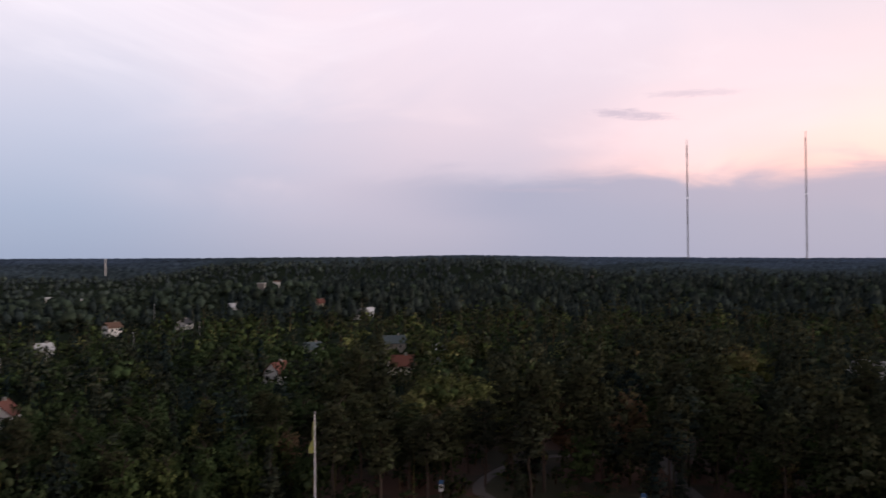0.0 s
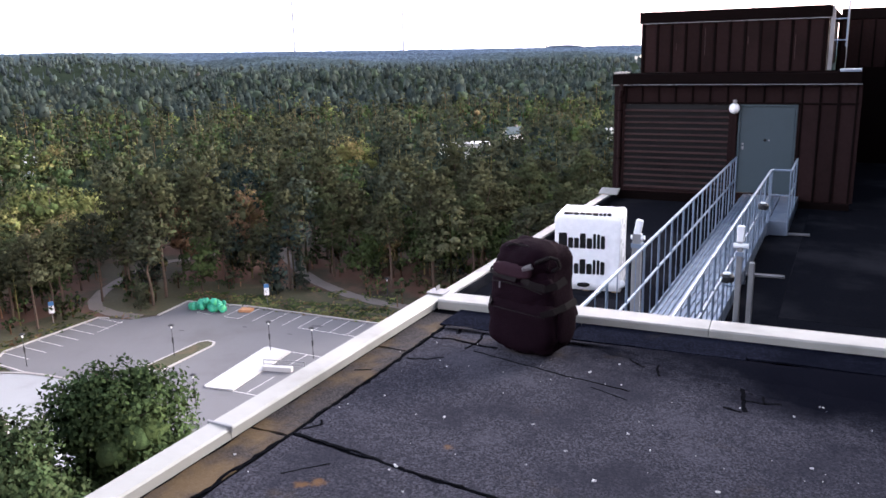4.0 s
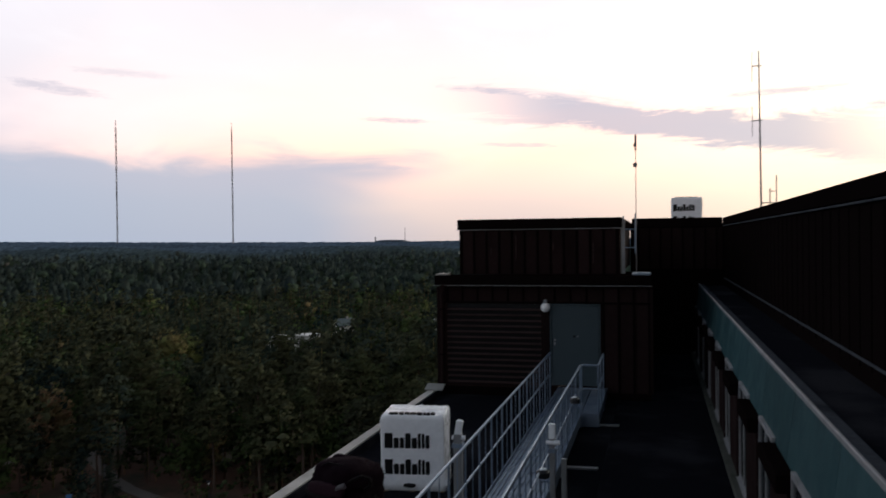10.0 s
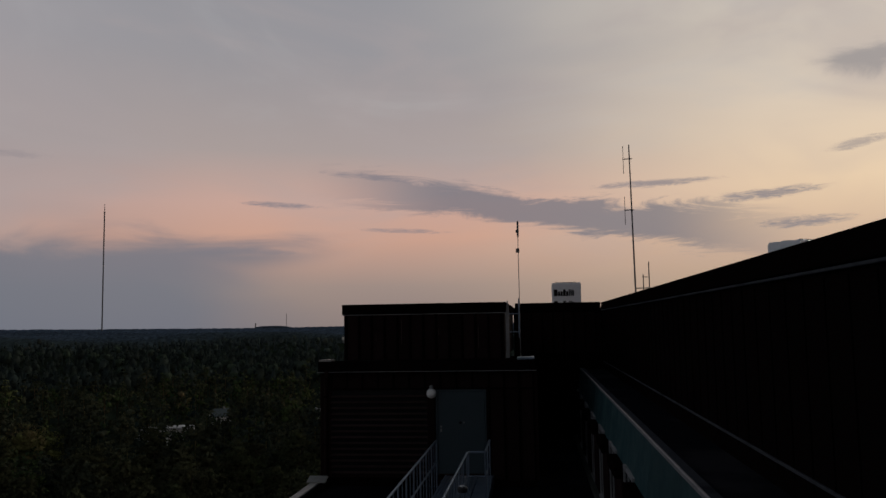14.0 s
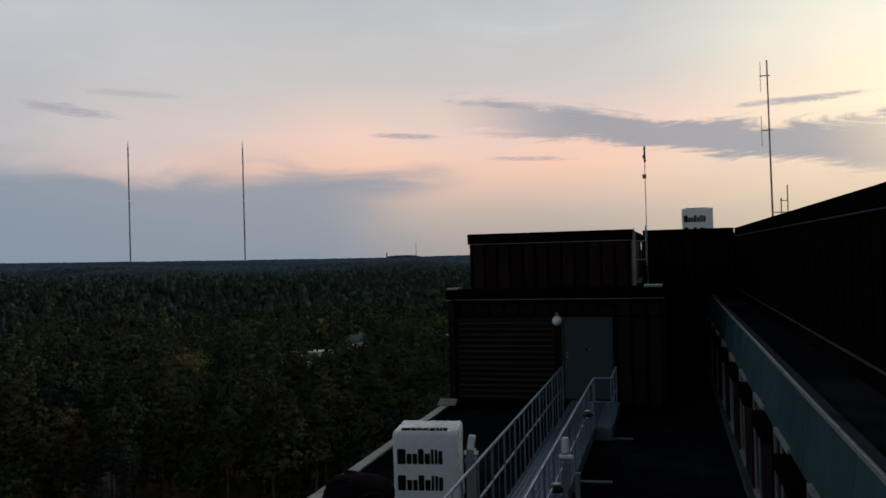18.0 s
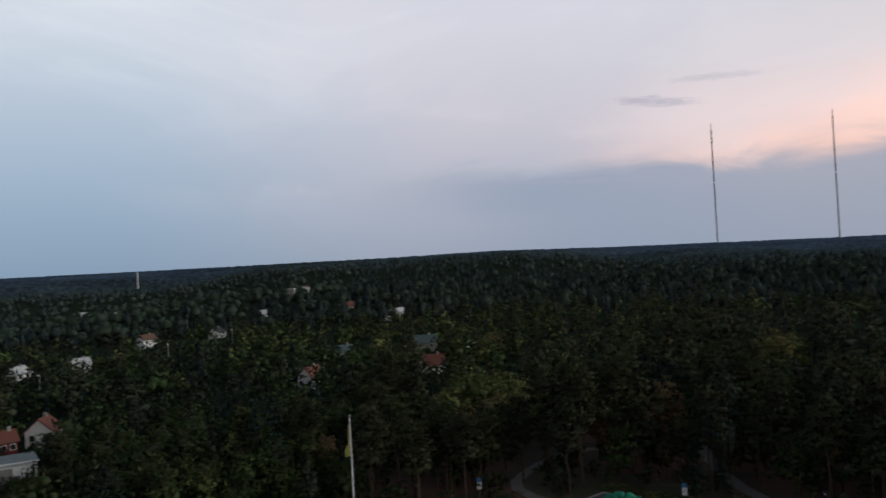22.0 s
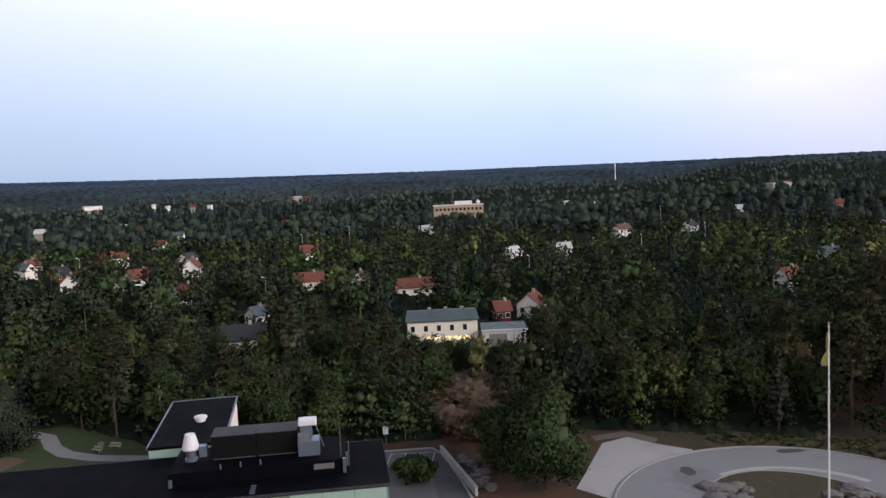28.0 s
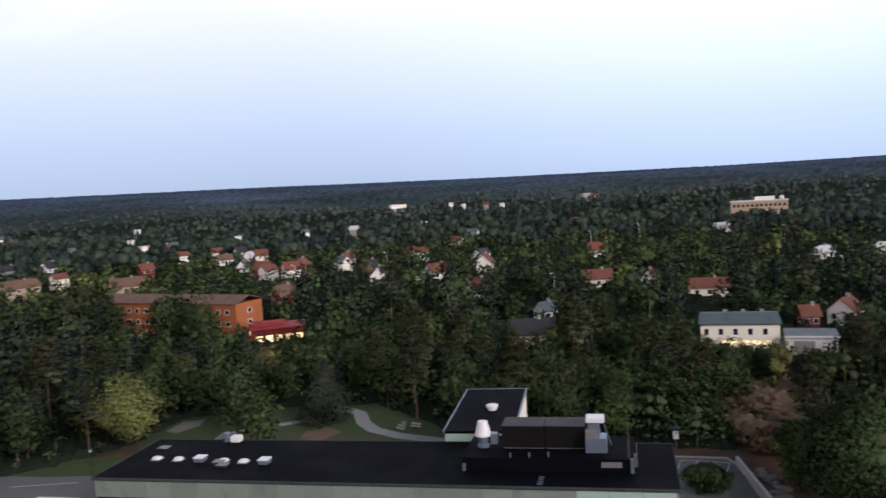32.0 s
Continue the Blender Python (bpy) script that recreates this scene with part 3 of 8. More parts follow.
def mesh_of(name, bm, mat, smooth=False):
    me = bpy.data.meshes.new(name)
    bm.to_mesh(me)
    bm.free()
    me.materials.append(mat)
    if smooth:
        me.polygons.foreach_set("use_smooth", [True] * len(me.polygons))
    return me


def part(name, bm, mat, parent, label="", smooth=False):
    ob = new(name, mesh_of(name, bm, mat, smooth))
    ob.parent = parent
    if label:
        tagged(ob, label)
    return ob


def piece(name, me, parent, at=(0, 0, 0), turn=0.0):
    """An object of its own on shared mesh data."""
    ob = new(name, me)
    ob.parent = parent
    ob.matrix_local = pose(*at, 0, 0, turn)
    return ob


def thing(name, at, label, category, group="", turn=0.0):
    ob = new(name)
    ob.matrix_world = pose(*at, 0, 0, turn)
    ob.empty_display_size = 0.2
    return tagged(ob, label, category, group)


def struct(name, bm, mat, label="", smooth=False):
    return tagged(new(name, mesh_of(name, bm, mat, smooth)), label or name.replace("_", " "), kind="structure")


def B():
    return bmesh.new()


# ---- the lie of the land ----
def ss(a, b, v):
    t = np.clip((v - a) / (b - a), 0, 1)
    return t * t * (3 - 2 * t)


HORIZON_AZ = (-60, 0, 14, 20, 30, 44, 52, 60, 75, 89, 105, 122, 137, 170)
HORIZON_EL = (0.0, -0.05, -0.10, -0.12, -0.03, 0.16, 0.35, 0.26, 0.27, 0.30, 0.48, 0.78, 0.93, 0.9)


def land(x, y):
    """Height of the ground: level round the building, rolling farther out, rising to wooded ridges; the hill under the sunset's edge is nearer."""
    d = np.hypot(x, y)
    az = np.degrees(np.arctan2(-x, y))
    close = ss(41, 50, az) * (1 - ss(64, 78, az))
    reach = 2500 - 900 * close
    top = 36 + np.tan(np.radians(np.interp(az, HORIZON_AZ, HORIZON_EL))) * reach - 11
    roll = 4.5 * np.sin(x * 0.0113 + 1.7 * np.sin(y * 0.0051)) + 3.5 * np.sin(y * 0.0147 + x * 0.006 + 1.3)
    return top * ss(0.36 * reach, reach, d) + roll * ss(420, 640, d) * (1 - ss(0.55 * reach, 0.85 * reach, d))


def at(az, d):
    return -math.sin(radians(az)) * d, math.cos(radians(az)) * d


def grid_mesh(name, radii, angles, height, mat):
    r, a = np.meshgrid(radii, angles, indexing="ij")
    x, y = -np.sin(np.radians(a)) * r, np.cos(np.radians(a)) * r
    v = np.stack([x, y, height(x, y)], -1).reshape(-1, 3)
    n, m = r.shape
    i = (np.arange(n - 1)[:, None] * m + np.arange(m - 1)).ravel()
    f = np.stack([i, i + 1, i + m + 1, i + m], 1)
    return raw_mesh(name, v, f, mat)


def raw_mesh(name, v, f, mat, tint=None, outward=None):
    me = bpy.data.meshes.new(name)
    k = f.shape[1]
    me.vertices.add(len(v))
    me.vertices.foreach_set("co", np.ascontiguousarray(v, np.float32).ravel())
    me.loops.add(f.size)
    me.loops.foreach_set("vertex_index", np.ascontiguousarray(f, np.int32).ravel())
    me.polygons.add(len(f))
    me.polygons.foreach_set("loop_start", np.arange(0, f.size, k, dtype=np.int32))
    me.update(calc_edges=True)
    if tint is not None:
        me.attributes.new("tint", "FLOAT", "POINT").data.foreach_set("value", np.ascontiguousarray(tint, np.float32))
    if outward is not None:
        me.attributes.new("outward", "FLOAT_VECTOR", "POINT").data.foreach_set("vector", np.ascontiguousarray(outward, np.float32).ravel())
    me.materials.append(mat)
    return me


ground = tagged(new("ground", grid_mesh("ground", np.r_[0.5, 10, 30:430:14, 450:1000:50, 1000:4700:150], np.linspace(-180, 180, 145), lambda x, y: land(x, y), M_FLOOR)),
                "wooded ground, brown forest floor with heather and grass", kind="structure")

rng = np.random.default_rng(5)
# far woods: the canopy itself as a rough sheet, up to the skyline


def canopy(x, y):
    d = np.hypot(x, y)
    h = rng.random(x.shape)
    return land(x, y) + 6.0 + 6.5 * h * ss(1150, 1500, d) - 8.0 * ss(1400, 1150, d)


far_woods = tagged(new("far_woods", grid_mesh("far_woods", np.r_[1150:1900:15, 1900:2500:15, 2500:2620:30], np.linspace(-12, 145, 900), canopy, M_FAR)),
                   "dark woods on the distant ridges, blued by painted haze", "woods", kind="stuff")
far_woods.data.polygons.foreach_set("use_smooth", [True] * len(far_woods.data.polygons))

# ---- where things stand on the ground ----
# azimuth, distance, width, depth, wall height, roof height, turn from the line of sight, wall, roof, label
W, R_, D_ = M_WALL_WHITE, M_ROOF_RED, M_ROOF_DARK
HOUSES = [
    (26.4, 262, 9, 7, 5.6, 0.5, 10, W, M_ROOF_PALE, "low white house with a pale flat roof among the trees"),
    (24.6, 258, 13, 8, 6.0, 0.7, -15, W, M_ROOF_PALE, "low white house with a pale flat roof among the trees"),
    (21.8, 300, 9, 7, 5.0, 2.5, 25, W, M_ROOF_GREY, "white house with a grey roof half hidden by trees"),
    (14.6, 300, 10, 8, 5.5, 0.8, 10, W, M_ROOF_PALE, "white house with a pale roof beside the woods"),
    (56.7, 246, 10, 8, 4.4, 3.2, 12, M_WALL_CREAM, R_, "cream house with a red tiled roof among trees"),
    (65.3, 236, 9, 8, 4.2, 3.4, 55, W, R_, "white villa with a steep red tiled roof"),
    (54.3, 280, 8, 7, 5.2, 1.5, 30, W, M_ROOF_PALE, "white house with a pale metal roof"),
    (54.2, 262, 5, 5, 3.2, 1.5, 0, W, M_ROOF_PALE, "small white outbuilding with a pale roof"),
    (58.9, 480, 11, 8, 5.5, 3.0, 60, W, M_ROOF_PALE, "white house with a light gable among the woods"),
    (59.7, 470, 9, 8, 5.0, 3.0, 20, W, D_, "white house with a dark roof among the woods"),
    (57.2, 312, 12, 8, 4.5, 3.0, 5, M_WALL_GREY, M_ROOF_GREY, "grey house with a grey-green metal roof"),
    (82.4, 196, 8, 8, 4.0, 3.0, 70, W, R_, "white house with a red roof and an arched gable window"),
    (84.6, 190, 5, 5, 3.8, 2.2, 20, M_WALL_RED, R_, "red wooden cottage with a red tiled roof"),
    (109.4, 300, 12, 9, 5.2, 3.4, 30, W, R_, "white villa with a pale red tiled roof"),
    (110.7, 290, 7, 7, 4.0, 2.6, 60, W, M_ROOF_GREY, "small white house with a grey roof"),
    (106.0, 322, 9, 8, 5.4, 3.8, 75, W, R_, "white house with a red roof and a wide white gable"),
    (106.6, 243, 9, 8, 5.2, 3.4, 35, W, R_, "white house with a bright red tiled roof"),
    (94.6, 246, 7, 7, 5.6, 2.8, 80, W, R_, "white gable house with a red roof"),
    (98.2, 262, 13, 8, 4.2, 3.0, 10, M_WALL_CREAM, R_, "long low house with an orange-red tiled roof"),
    (90.8, 236, 14, 8, 4.0, 2.6, 8, M_WALL_CREAM, R_, "long house with a red roof behind the trees"),
    (89.7, 470, 12, 9, 6.0, 1.5, 15, W, M_ROOF_PALE, "white two-storey house with a pale roof"),
    (120.3, 262, 9, 8, 5.2, 3.6, 30, M_WALL_RED, M_ROOF_TAN, "falu red house with a tan roof and white trim"),
    (129.3, 420, 9, 8, 5.4, 3.2, 20, M_WALL_RED, R_, "red wooden house with white corners"),
    (119.0, 368, 9, 8, 5.6, 3.2, 60, M_WALL_RED, R_, "red and white wooden villa"),
    (130.6, 345, 17, 10, 5.0, 3.6, 15, M_WALL_BEIGE, M_ROOF_TAN, "large beige house with a tan hipped roof"),
    (136.9, 380, 20, 10, 5.6, 3.4, 25, M_WALL_BEIGE, M_ROOF_TAN, "large beige house with a brown tiled roof"),
    (135.0, 480, 13, 9, 5.6, 3.6, 40, W, D_, "white house with a dark roof"),
    (137.4, 500, 12, 9, 4.6, 3.2, 10, M_WALL_GREY, D_, "grey house with a dark roof"),
    (115.8, 392, 9, 8, 4.8, 3.2, 50, W, R_, "white house with a reddish roof"),
    (122.5, 456, 10, 8, 4.6, 3.0, 70, W, M_ROOF_PALE, "white house with a pale roof"),
    (124.2, 450, 11, 8, 4.6, 3.0, 20, W, M_ROOF_TAN, "white house with a tan roof"),
    (123.0, 392, 8, 7, 4.8, 3.0, 75, W, D_, "white gabled house with a dark roof"),
    (113.6, 296, 8, 8, 5.6, 3.4, 80, W, D_, "white house with a steep dark gable"),
    (114.2, 345, 8, 8, 4.6, 3.2, 30, M_WALL_RED, D_, "dark red house with a slate-grey roof"),
    (103.0, 172, 13, 9, 4.2, 3.0, 8, M_WALL_CREAM, D_, "dark-roofed house at the wood's edge"),
    (101.9, 205, 6, 6, 3.6, 2.2, 40, W, M_ROOF_GREY, "white shed with a grey roof"),
    (76.0, 420, 10, 8, 5.0, 2.6, 30, W, M_ROOF_TAN, "white house with a brown roof"),
    (71.5, 430, 10, 8, 5.0, 2.6, 60, W, D_, "white house with a dark roof"),
    (68.2, 520, 9, 8, 5.0, 2.6, 10, W, M_ROOF_PALE, "white house with a pale roof"),
    (62.4, 540, 9, 8, 5.4, 2.8, 40, M_WALL_BEIGE, R_, "beige house with a red roof"),
    (62.9, 300, 8, 7, 4.0, 2.6, 20, W, M_ROOF_GREY, "white cottage with a grey roof"),
    (80.1, 330, 8, 7, 4.4, 2.6, 20, W, M_ROOF_PALE, "white house with a pale roof"),
    (83.7, 320, 9, 7, 4.4, 2.6, 50, W, M_ROOF_PALE, "white house with a pale roof"),
]
YELLOW = (*at(88.9, 172), 15.0)
ORANGE_R, ORANGE_L = at(122.8, 212), at(131.9, 250)
BLOCKERS = [(h[0], h[1], h[2] * (0.19 + 0.04 * (i % 4)), h[4] * (1.0 if h[5] < 1.2 else 0.80)) for i, h in enumerate(HOUSES)]
BLOCKERS += [(53.0, 160, 13, 6.0), (45.4, 138, 2.2, 6.5), (40.7, 146, 2.2, 6.5), (33.2, 229, 6, 6.0), (52.5, 258, 2.5, 8.0)]
BLOCKERS += [(88.9, 172, 9.5, 1.4), (84.6, 168, 5.5, 1.4), (87.5, 655, 24, 8.2)]
BLOCKERS += [(122.8 + k * 1.5, 212 + k * 6.4, 5, 4.6) for k in (0, 1, 4, 5)] + [(121.2, 206, 7, 2.5)]
BENCHES = ((-109.6, -46.2, 60), (-110.9, -44.2, 75))


def in_poly(x, y, poly):
    inside = np.zeros(np.shape(x), bool)
    for (x0, y0), (x1, y1) in zip(poly, poly[1:] + poly[:1]):
        hit = (y0 > y) != (y1 > y)
        inside ^= hit & (x < (x1 - x0) * (y - y0) / (y1 - y0 + 1e-9) + x0)
    return inside


LOT = [(-91.0, 57.3), (-93.4, 60.5), (-93.2, 75.0), (-88.2, 76.2), (-85.9, 79.0), (-86.7, 85.8), (-76.0, 87.3), (-20.0, 88.6), (-20.0, 30.0), (-60, 30.0), (-70, 56.6), (-78, 57.1), (-85, 56.4)]
OPEN = [  # places without trees
    [(-99, 12), (-108, 22), (-106, 32), (-103, 42), (-100, 52), (-97, 60), (-96, 76), (-97, 80), (-90, 82), (-89, 91), (-60, 94), (30, 95), (30, -130), (-60, -130), (-72, -104), (-88, -90), (-98, -85), (-111, -86),
     (-119, -72), (-123, -56), (-116, -46), (-110, -38), (-107, -20), (-107, 4), (-96, 6)],
]


def clear(x, y):
    bad = np.hypot(x, y) < 40
    for p in OPEN:
        bad |= in_poly(x, y, p)
    # the two gravel paths and the little clearings beside them
    for px, py, r in ((-96, 78, 2.6), (-100.5, 81, 3), (-103.5, 85, 3), (-106, 91, 3), (-107, 97, 3), (-76, 103, 3.2), (-71, 100.5, 3.4), (-66, 98, 3.2), (-60, 96, 3), (-53, 95.5, 3), (-84, 107, 4), (-92, 113, 3), (-122, 9, 8), (-112, 7.5, 6), (-131, 8, 5)):
        bad |= np.hypot(x - px, y - py) < r
    # the bare rocky slope behind the ramp
    turn, far = np.degrees(np.arctan2(-x, y)), np.hypot(x, y)
    bad |= (turn > 85.6) & (turn < 89.2) & (far > 96) & (far < 141)
    return bad


def height_cap(x, y):
    """How tall a tree may stand at x, y with the houses behind it still in view."""
    d, az = np.hypot(x, y), np.degrees(np.arctan2(-x, y))
    cap = np.full(np.shape(x), 99.0)
    for a, dh, half, show in BLOCKERS:
        wide = np.degrees(half / dh)
        off = np.abs(az - a)
        near = (off < wide) & (d < dh)
        cap = np.where(near, np.minimum(cap, 36 - (36 - show) * d / dh), cap)
        cap = np.where((np.abs(d - dh) < half + 2) & (off < wide + np.degrees(1.5 / dh)), 0.0, cap)
    return cap


# ---- trees ----
def leaves(rg, centres, radii, per, size, flat=0.7, middle=(0, 0, 6.0)):
    """Clumps of small leaf blades round the centres, laid like shingles on the clumps, with the crown's outward directions."""
    n = len(centres) * per
    c = np.repeat(centres, per, 0)
    r = np.repeat(radii, per)[:, None]
    d = rg.normal(size=(n, 3))
    d /= np.linalg.norm(d, axis=1)[:, None]
    p = c + d * r * (0.45 + 0.55 * rg.random((n, 1)) ** 0.6) * np.array([1, 1, flat])
    out = p - np.array(middle)
    out /= np.linalg.norm(out, axis=1)[:, None] + 1e-6
    dn = d * np.array([1, 1, 1.0 / flat])
    dn /= np.linalg.norm(dn, axis=1)[:, None]
    out = 0.50 * out + 0.85 * dn + np.array([0, 0, 0.22])
    out /= np.linalg.norm(out, axis=1)[:, None] + 1e-6
    nn = out + 0.5 * rg.normal(size=(n, 3))
    nn /= np.linalg.norm(nn, axis=1)[:, None] + 1e-6
    u = np.cross(nn, rg.normal(size=(n, 3)))
    u /= np.linalg.norm(u, axis=1)[:, None] + 1e-6
    w = np.cross(nn, u)
    s = size * (0.6 + 0.8 * rg.random((n, 1)))
    v = np.stack([p - u * s, p - w * s * 0.6, p + u * s, p + w * s * 0.6], 1).reshape(-1, 3)
    return v, np.arange(4 * n).reshape(-1, 4), np.repeat(out, 4, 0)


def crown_points(rg, kind, h, wide, n):
    """Clump centres and radii of a crown of the given kind."""
    if kind == "pine":
        nb = max(4, n // 4)
        b = np.arange(n) % nb
        zb = 0.46 + 0.51 * (b + rg.random(nb)[b]) / nb
        k = (zb - 0.46) / 0.51
        reach = wide * np.clip(0.55 + 1.7 * k, 0, 1) * (1.10 - k) ** 0.5 * (0.72 + 0.5 * rg.random(nb)[b])
        a = b * 2.4 + 0.9 * rg.random(nb)[b] + 0.35 * rg.normal(size=n)
        out = 0.30 + 0.70 * rg.random(n)
        r = reach * out
        return np.stack([np.cos(a) * r, np.sin(a) * r, h * zb + r * 0.22 + 0.02 * h * rg.normal(size=n)], 1), wide * (0.20 + 0.13 * rg.random(n)) * (1.1 - 0.35 * k)
    if kind == "spruce":
        z = h * (0.10 + 0.88 * rg.random(n) ** 1.15)
        prof = wide * (1.02 - z / h) ** 0.85
        a, r = rg.random(n) * math.tau, (0.45 + 0.55 * rg.random(n)) * prof
        return np.stack([np.cos(a) * r, np.sin(a) * r, z - 0.25 * r], 1), 0.10 * wide + 0.28 * prof
    lobes = 7
    la = rg.random(lobes) * math.tau
    lc = np.stack([np.cos(la) * wide * 0.48, np.sin(la) * wide * 0.48, h * (0.26 + 0.48 * rg.random(lobes))], 1)
    lc[0] = (0, 0, h * 0.74)
    lr = wide * (0.48 + 0.2 * rg.random(lobes))
    k = rg.integers(0, lobes, n)
    d = rg.normal(size=(n, 3))
    d /= np.linalg.norm(d, axis=1)[:, None]
    p = lc[k] + d * lr[k][:, None] * (0.55 + 0.45 * rg.random((n, 1))) * np.array([1, 1, 0.95])
    p[:, 2] = np.clip(p[:, 2], h * 0.07, h * 0.97)
    return p, wide * (0.15 + 0.10 * rg.random(n))


BALL = [(x, y, z) for x in (-1, 0, 1) for y in (-1, 0, 1) for z in (-1, 0, 1) if (x, y, z) != (0, 0, 0)]
BALL_AT = {p: i for i, p in enumerate(BALL)}
BALL_F = []
for ax in range(3):
    for sg in (-1, 1):
        for i in (-1, 0):
            for j in (-1, 0):
                q = [[i, j], [i + 1, j], [i + 1, j + 1], [i, j + 1]]
                if (sg > 0) == (ax == 1):
                    q = q[::-1]
                BALL_F.append([BALL_AT[tuple(w[:ax] + [sg] + w[ax:])] for w in q])
BALL_F = np.array(BALL_F)
BALL = np.array(BALL, float)
BALL /= np.linalg.norm(BALL, axis=1)[:, None]


def boughs(rg, kind, h, wide, n, fill=1.0):
    """The dense inside of a crown: n lumpy masses of foliage, and their outward directions."""
    vs, fs, ns = [], [], []
    for k in range(n):
        a = k * 2.4 + rg.random()
        if kind == "oak":
            r = wide * (0.46 + 0.14 * rg.random()) * (0.52 if n > 5 else (0.60 if n > 3 else 1.1))
            c = np.array([math.cos(a) * wide * 0.42, math.sin(a) * wide * 0.42, h * (0.30 + 0.36 * rg.random())]) if k else np.array([0, 0, h * 0.70])
            sq = 0.95
        elif kind == "pine":
            z = 0.48 + 0.46 * (k + rg.random()) / n if n > 1 else 0.66
            r = wide * (0.56 - 0.62 * (z - 0.48)) * (0.8 + 0.4 * rg.random()) if n > 1 else wide * 0.72
            c = np.array([math.cos(a) * wide * 0.50 * (1.5 - z), math.sin(a) * wide * 0.50 * (1.5 - z), h * z]) if n > 1 else np.array([0, 0, h * z])
            sq = 0.62 if n > 1 else 0.34 * h / r
        else:
            z = 0.14 + 0.66 * k / (n - 1) if n > 1 else 0.45
            r = wide * (0.6 if n > 5 else 0.74) * (1.02 - z) ** 0.9
            c = np.array([0, 0, h * z])
            sq = min(2.0, 0.5 * h / n / max(r, 0.4) + 0.35) if n > 1 else 0.52 * h / r
        w = BALL * (0.5 + 0.8 * rg.random((len(BALL), 1)) if n == 1 else 0.62 + 0.62 * rg.random((len(BALL), 1))) * np.array([r, r, r * sq]) * fill
        if n == 1 and kind != "oak":
            w[:, :2] *= (1.3 if kind == "spruce" else 1.15) - (1.05 if kind == "spruce" else 0.55) * (BALL[:, 2:] + 1) / 2
        out = BALL * 0.8 + (w + c - np.array([0, 0, h * 0.5])) / h * 0.8 + np.array([0, 0, 0.2])
        vs.append(w + c)
        fs.append(BALL_F + len(BALL) * k)
        ns.append(out / np.linalg.norm(out, axis=1)[:, None])
    return np.concatenate(vs), np.concatenate(fs), np.concatenate(ns)


def crown(rg, kind, h, wide, tint, masses, clumps, per, size, flat=0.75, swell=1.0, fill=1.0):
    """Vertices, faces, tint and outward directions of a whole crown."""
    c, r = crown_points(rg, kind, h, wide, clumps)
    v, f, nv = leaves(rg, c, r * swell, per, size, flat, (0, 0, h * (0.6 if kind == "pine" else 0.45)))
    tv = np.repeat(tint + 0.022 * rg.normal(size=clumps), per * 4) + 0.010 * np.repeat(rg.normal(size=clumps * per), 4)
    if masses:
        bv, bf, bn = boughs(rg, kind, h, wide, masses, fill)
        bv = bv if masses == 1 else (bv - [0, 0, h * 0.5]) * 0.9 + [0, 0, h * 0.5]
        bt = np.full(len(bv), tint - 0.02) + 0.03 * np.repeat(rg.normal(size=masses), len(BALL))
        return np.concatenate([v, bv]), np.concatenate([f, bf + len(v)]), np.r_[tv, bt], np.concatenate([nv, bn])
    return v, f, tv, nv


def trunk_bm(rg, kind, h, wide):
    bm = B()
    r = 0.012 * h + 0.05
    pts = [Vector((0, 0, -0.3))]
    for k in range(1, 6):
        pts.append(Vector((rg.normal() * 0.08 * k, rg.normal() * 0.08 * k, h * 0.9 * k / 5)))
    for k in range(5):
        rod(bm, pts[k], pts[k + 1], r * (1 - 0.16 * k), 7, r * (1 - 0.16 * (k + 1)))
    lo = 0.5 if kind == "pine" else 0.3
    for k in range(9):
        z = h * (lo + (0.86 - lo) * rg.random())
        a = rg.random() * math.tau
        L = wide * (0.35 + 0.25 * rg.random())
        s = Vector((0, 0, z))
        e = s + Vector((math.cos(a) * L, math.sin(a) * L, L * (0.15 if kind != "oak" else 0.6)))
        rod(bm, s, e, r * 0.35, 5, r * 0.1)
    return bm


def make_tree(name, kind, h, wide, tint, clumps, per, size, seed, label):
    """A tree at the origin with trunk and crown, to be copied."""
    rg = np.random.default_rng(seed)
    t = thing(name, (0, 0, 0), label, "tree")
    part("trunk", trunk_bm(rg, kind, h, wide), M_BARK, t)
    v, f, tv, nv = crown(rg, kind, h, wide, tint, 9 if clumps > 20 else 3, clumps, per, size, 0.42 if kind == "pine" else (0.5 if kind == "spruce" else 0.75), 1.15, 0.40 if kind == "pine" else 0.58)
    leafage = new("crown", raw_mesh("crown", v, f, M_LEAF, tv, nv))
    leafage.parent = t
    return t


TREES = [
    make_tree("pine_tree", "pine", 16.5, 4.0, 0.29, 104, 22, 0.245, 1, "tall Scots pine with a bare reddish trunk and dark green crown"),
    make_tree("pine_tree", "pine", 15, 3.6, 0.26, 94, 22, 0.24, 2, "Scots pine with an open, uneven dark crown"),
    make_tree("pine_tree", "pine", 17.5, 4.3, 0.32, 108, 22, 0.25, 3, "tall Scots pine with a spreading grey-green crown"),
    make_tree("spruce_tree", "spruce", 13, 2.6, 0.13, 90, 24, 0.21, 4, "dark pointed spruce reaching to the ground"),
    make_tree("birch_tree", "oak", 13, 3.9, 0.58, 116, 21, 0.24, 5, "leafy birch turning light green"),
    make_tree("broadleaf_tree", "oak", 12, 4.8, 0.49, 150, 20, 0.26, 6, "full round broadleaf tree, mid green"),
    make_tree("rowan_tree", "oak", 11.5, 2.5, 0.85, 80, 24, 0.20, 7, "slender tree with rust-brown autumn leaves"),
    make_tree("willow_tree", "oak", 12, 5.0, 0.745, 150, 22, 0.25, 8, "pale yellow-green willow crown"),
]
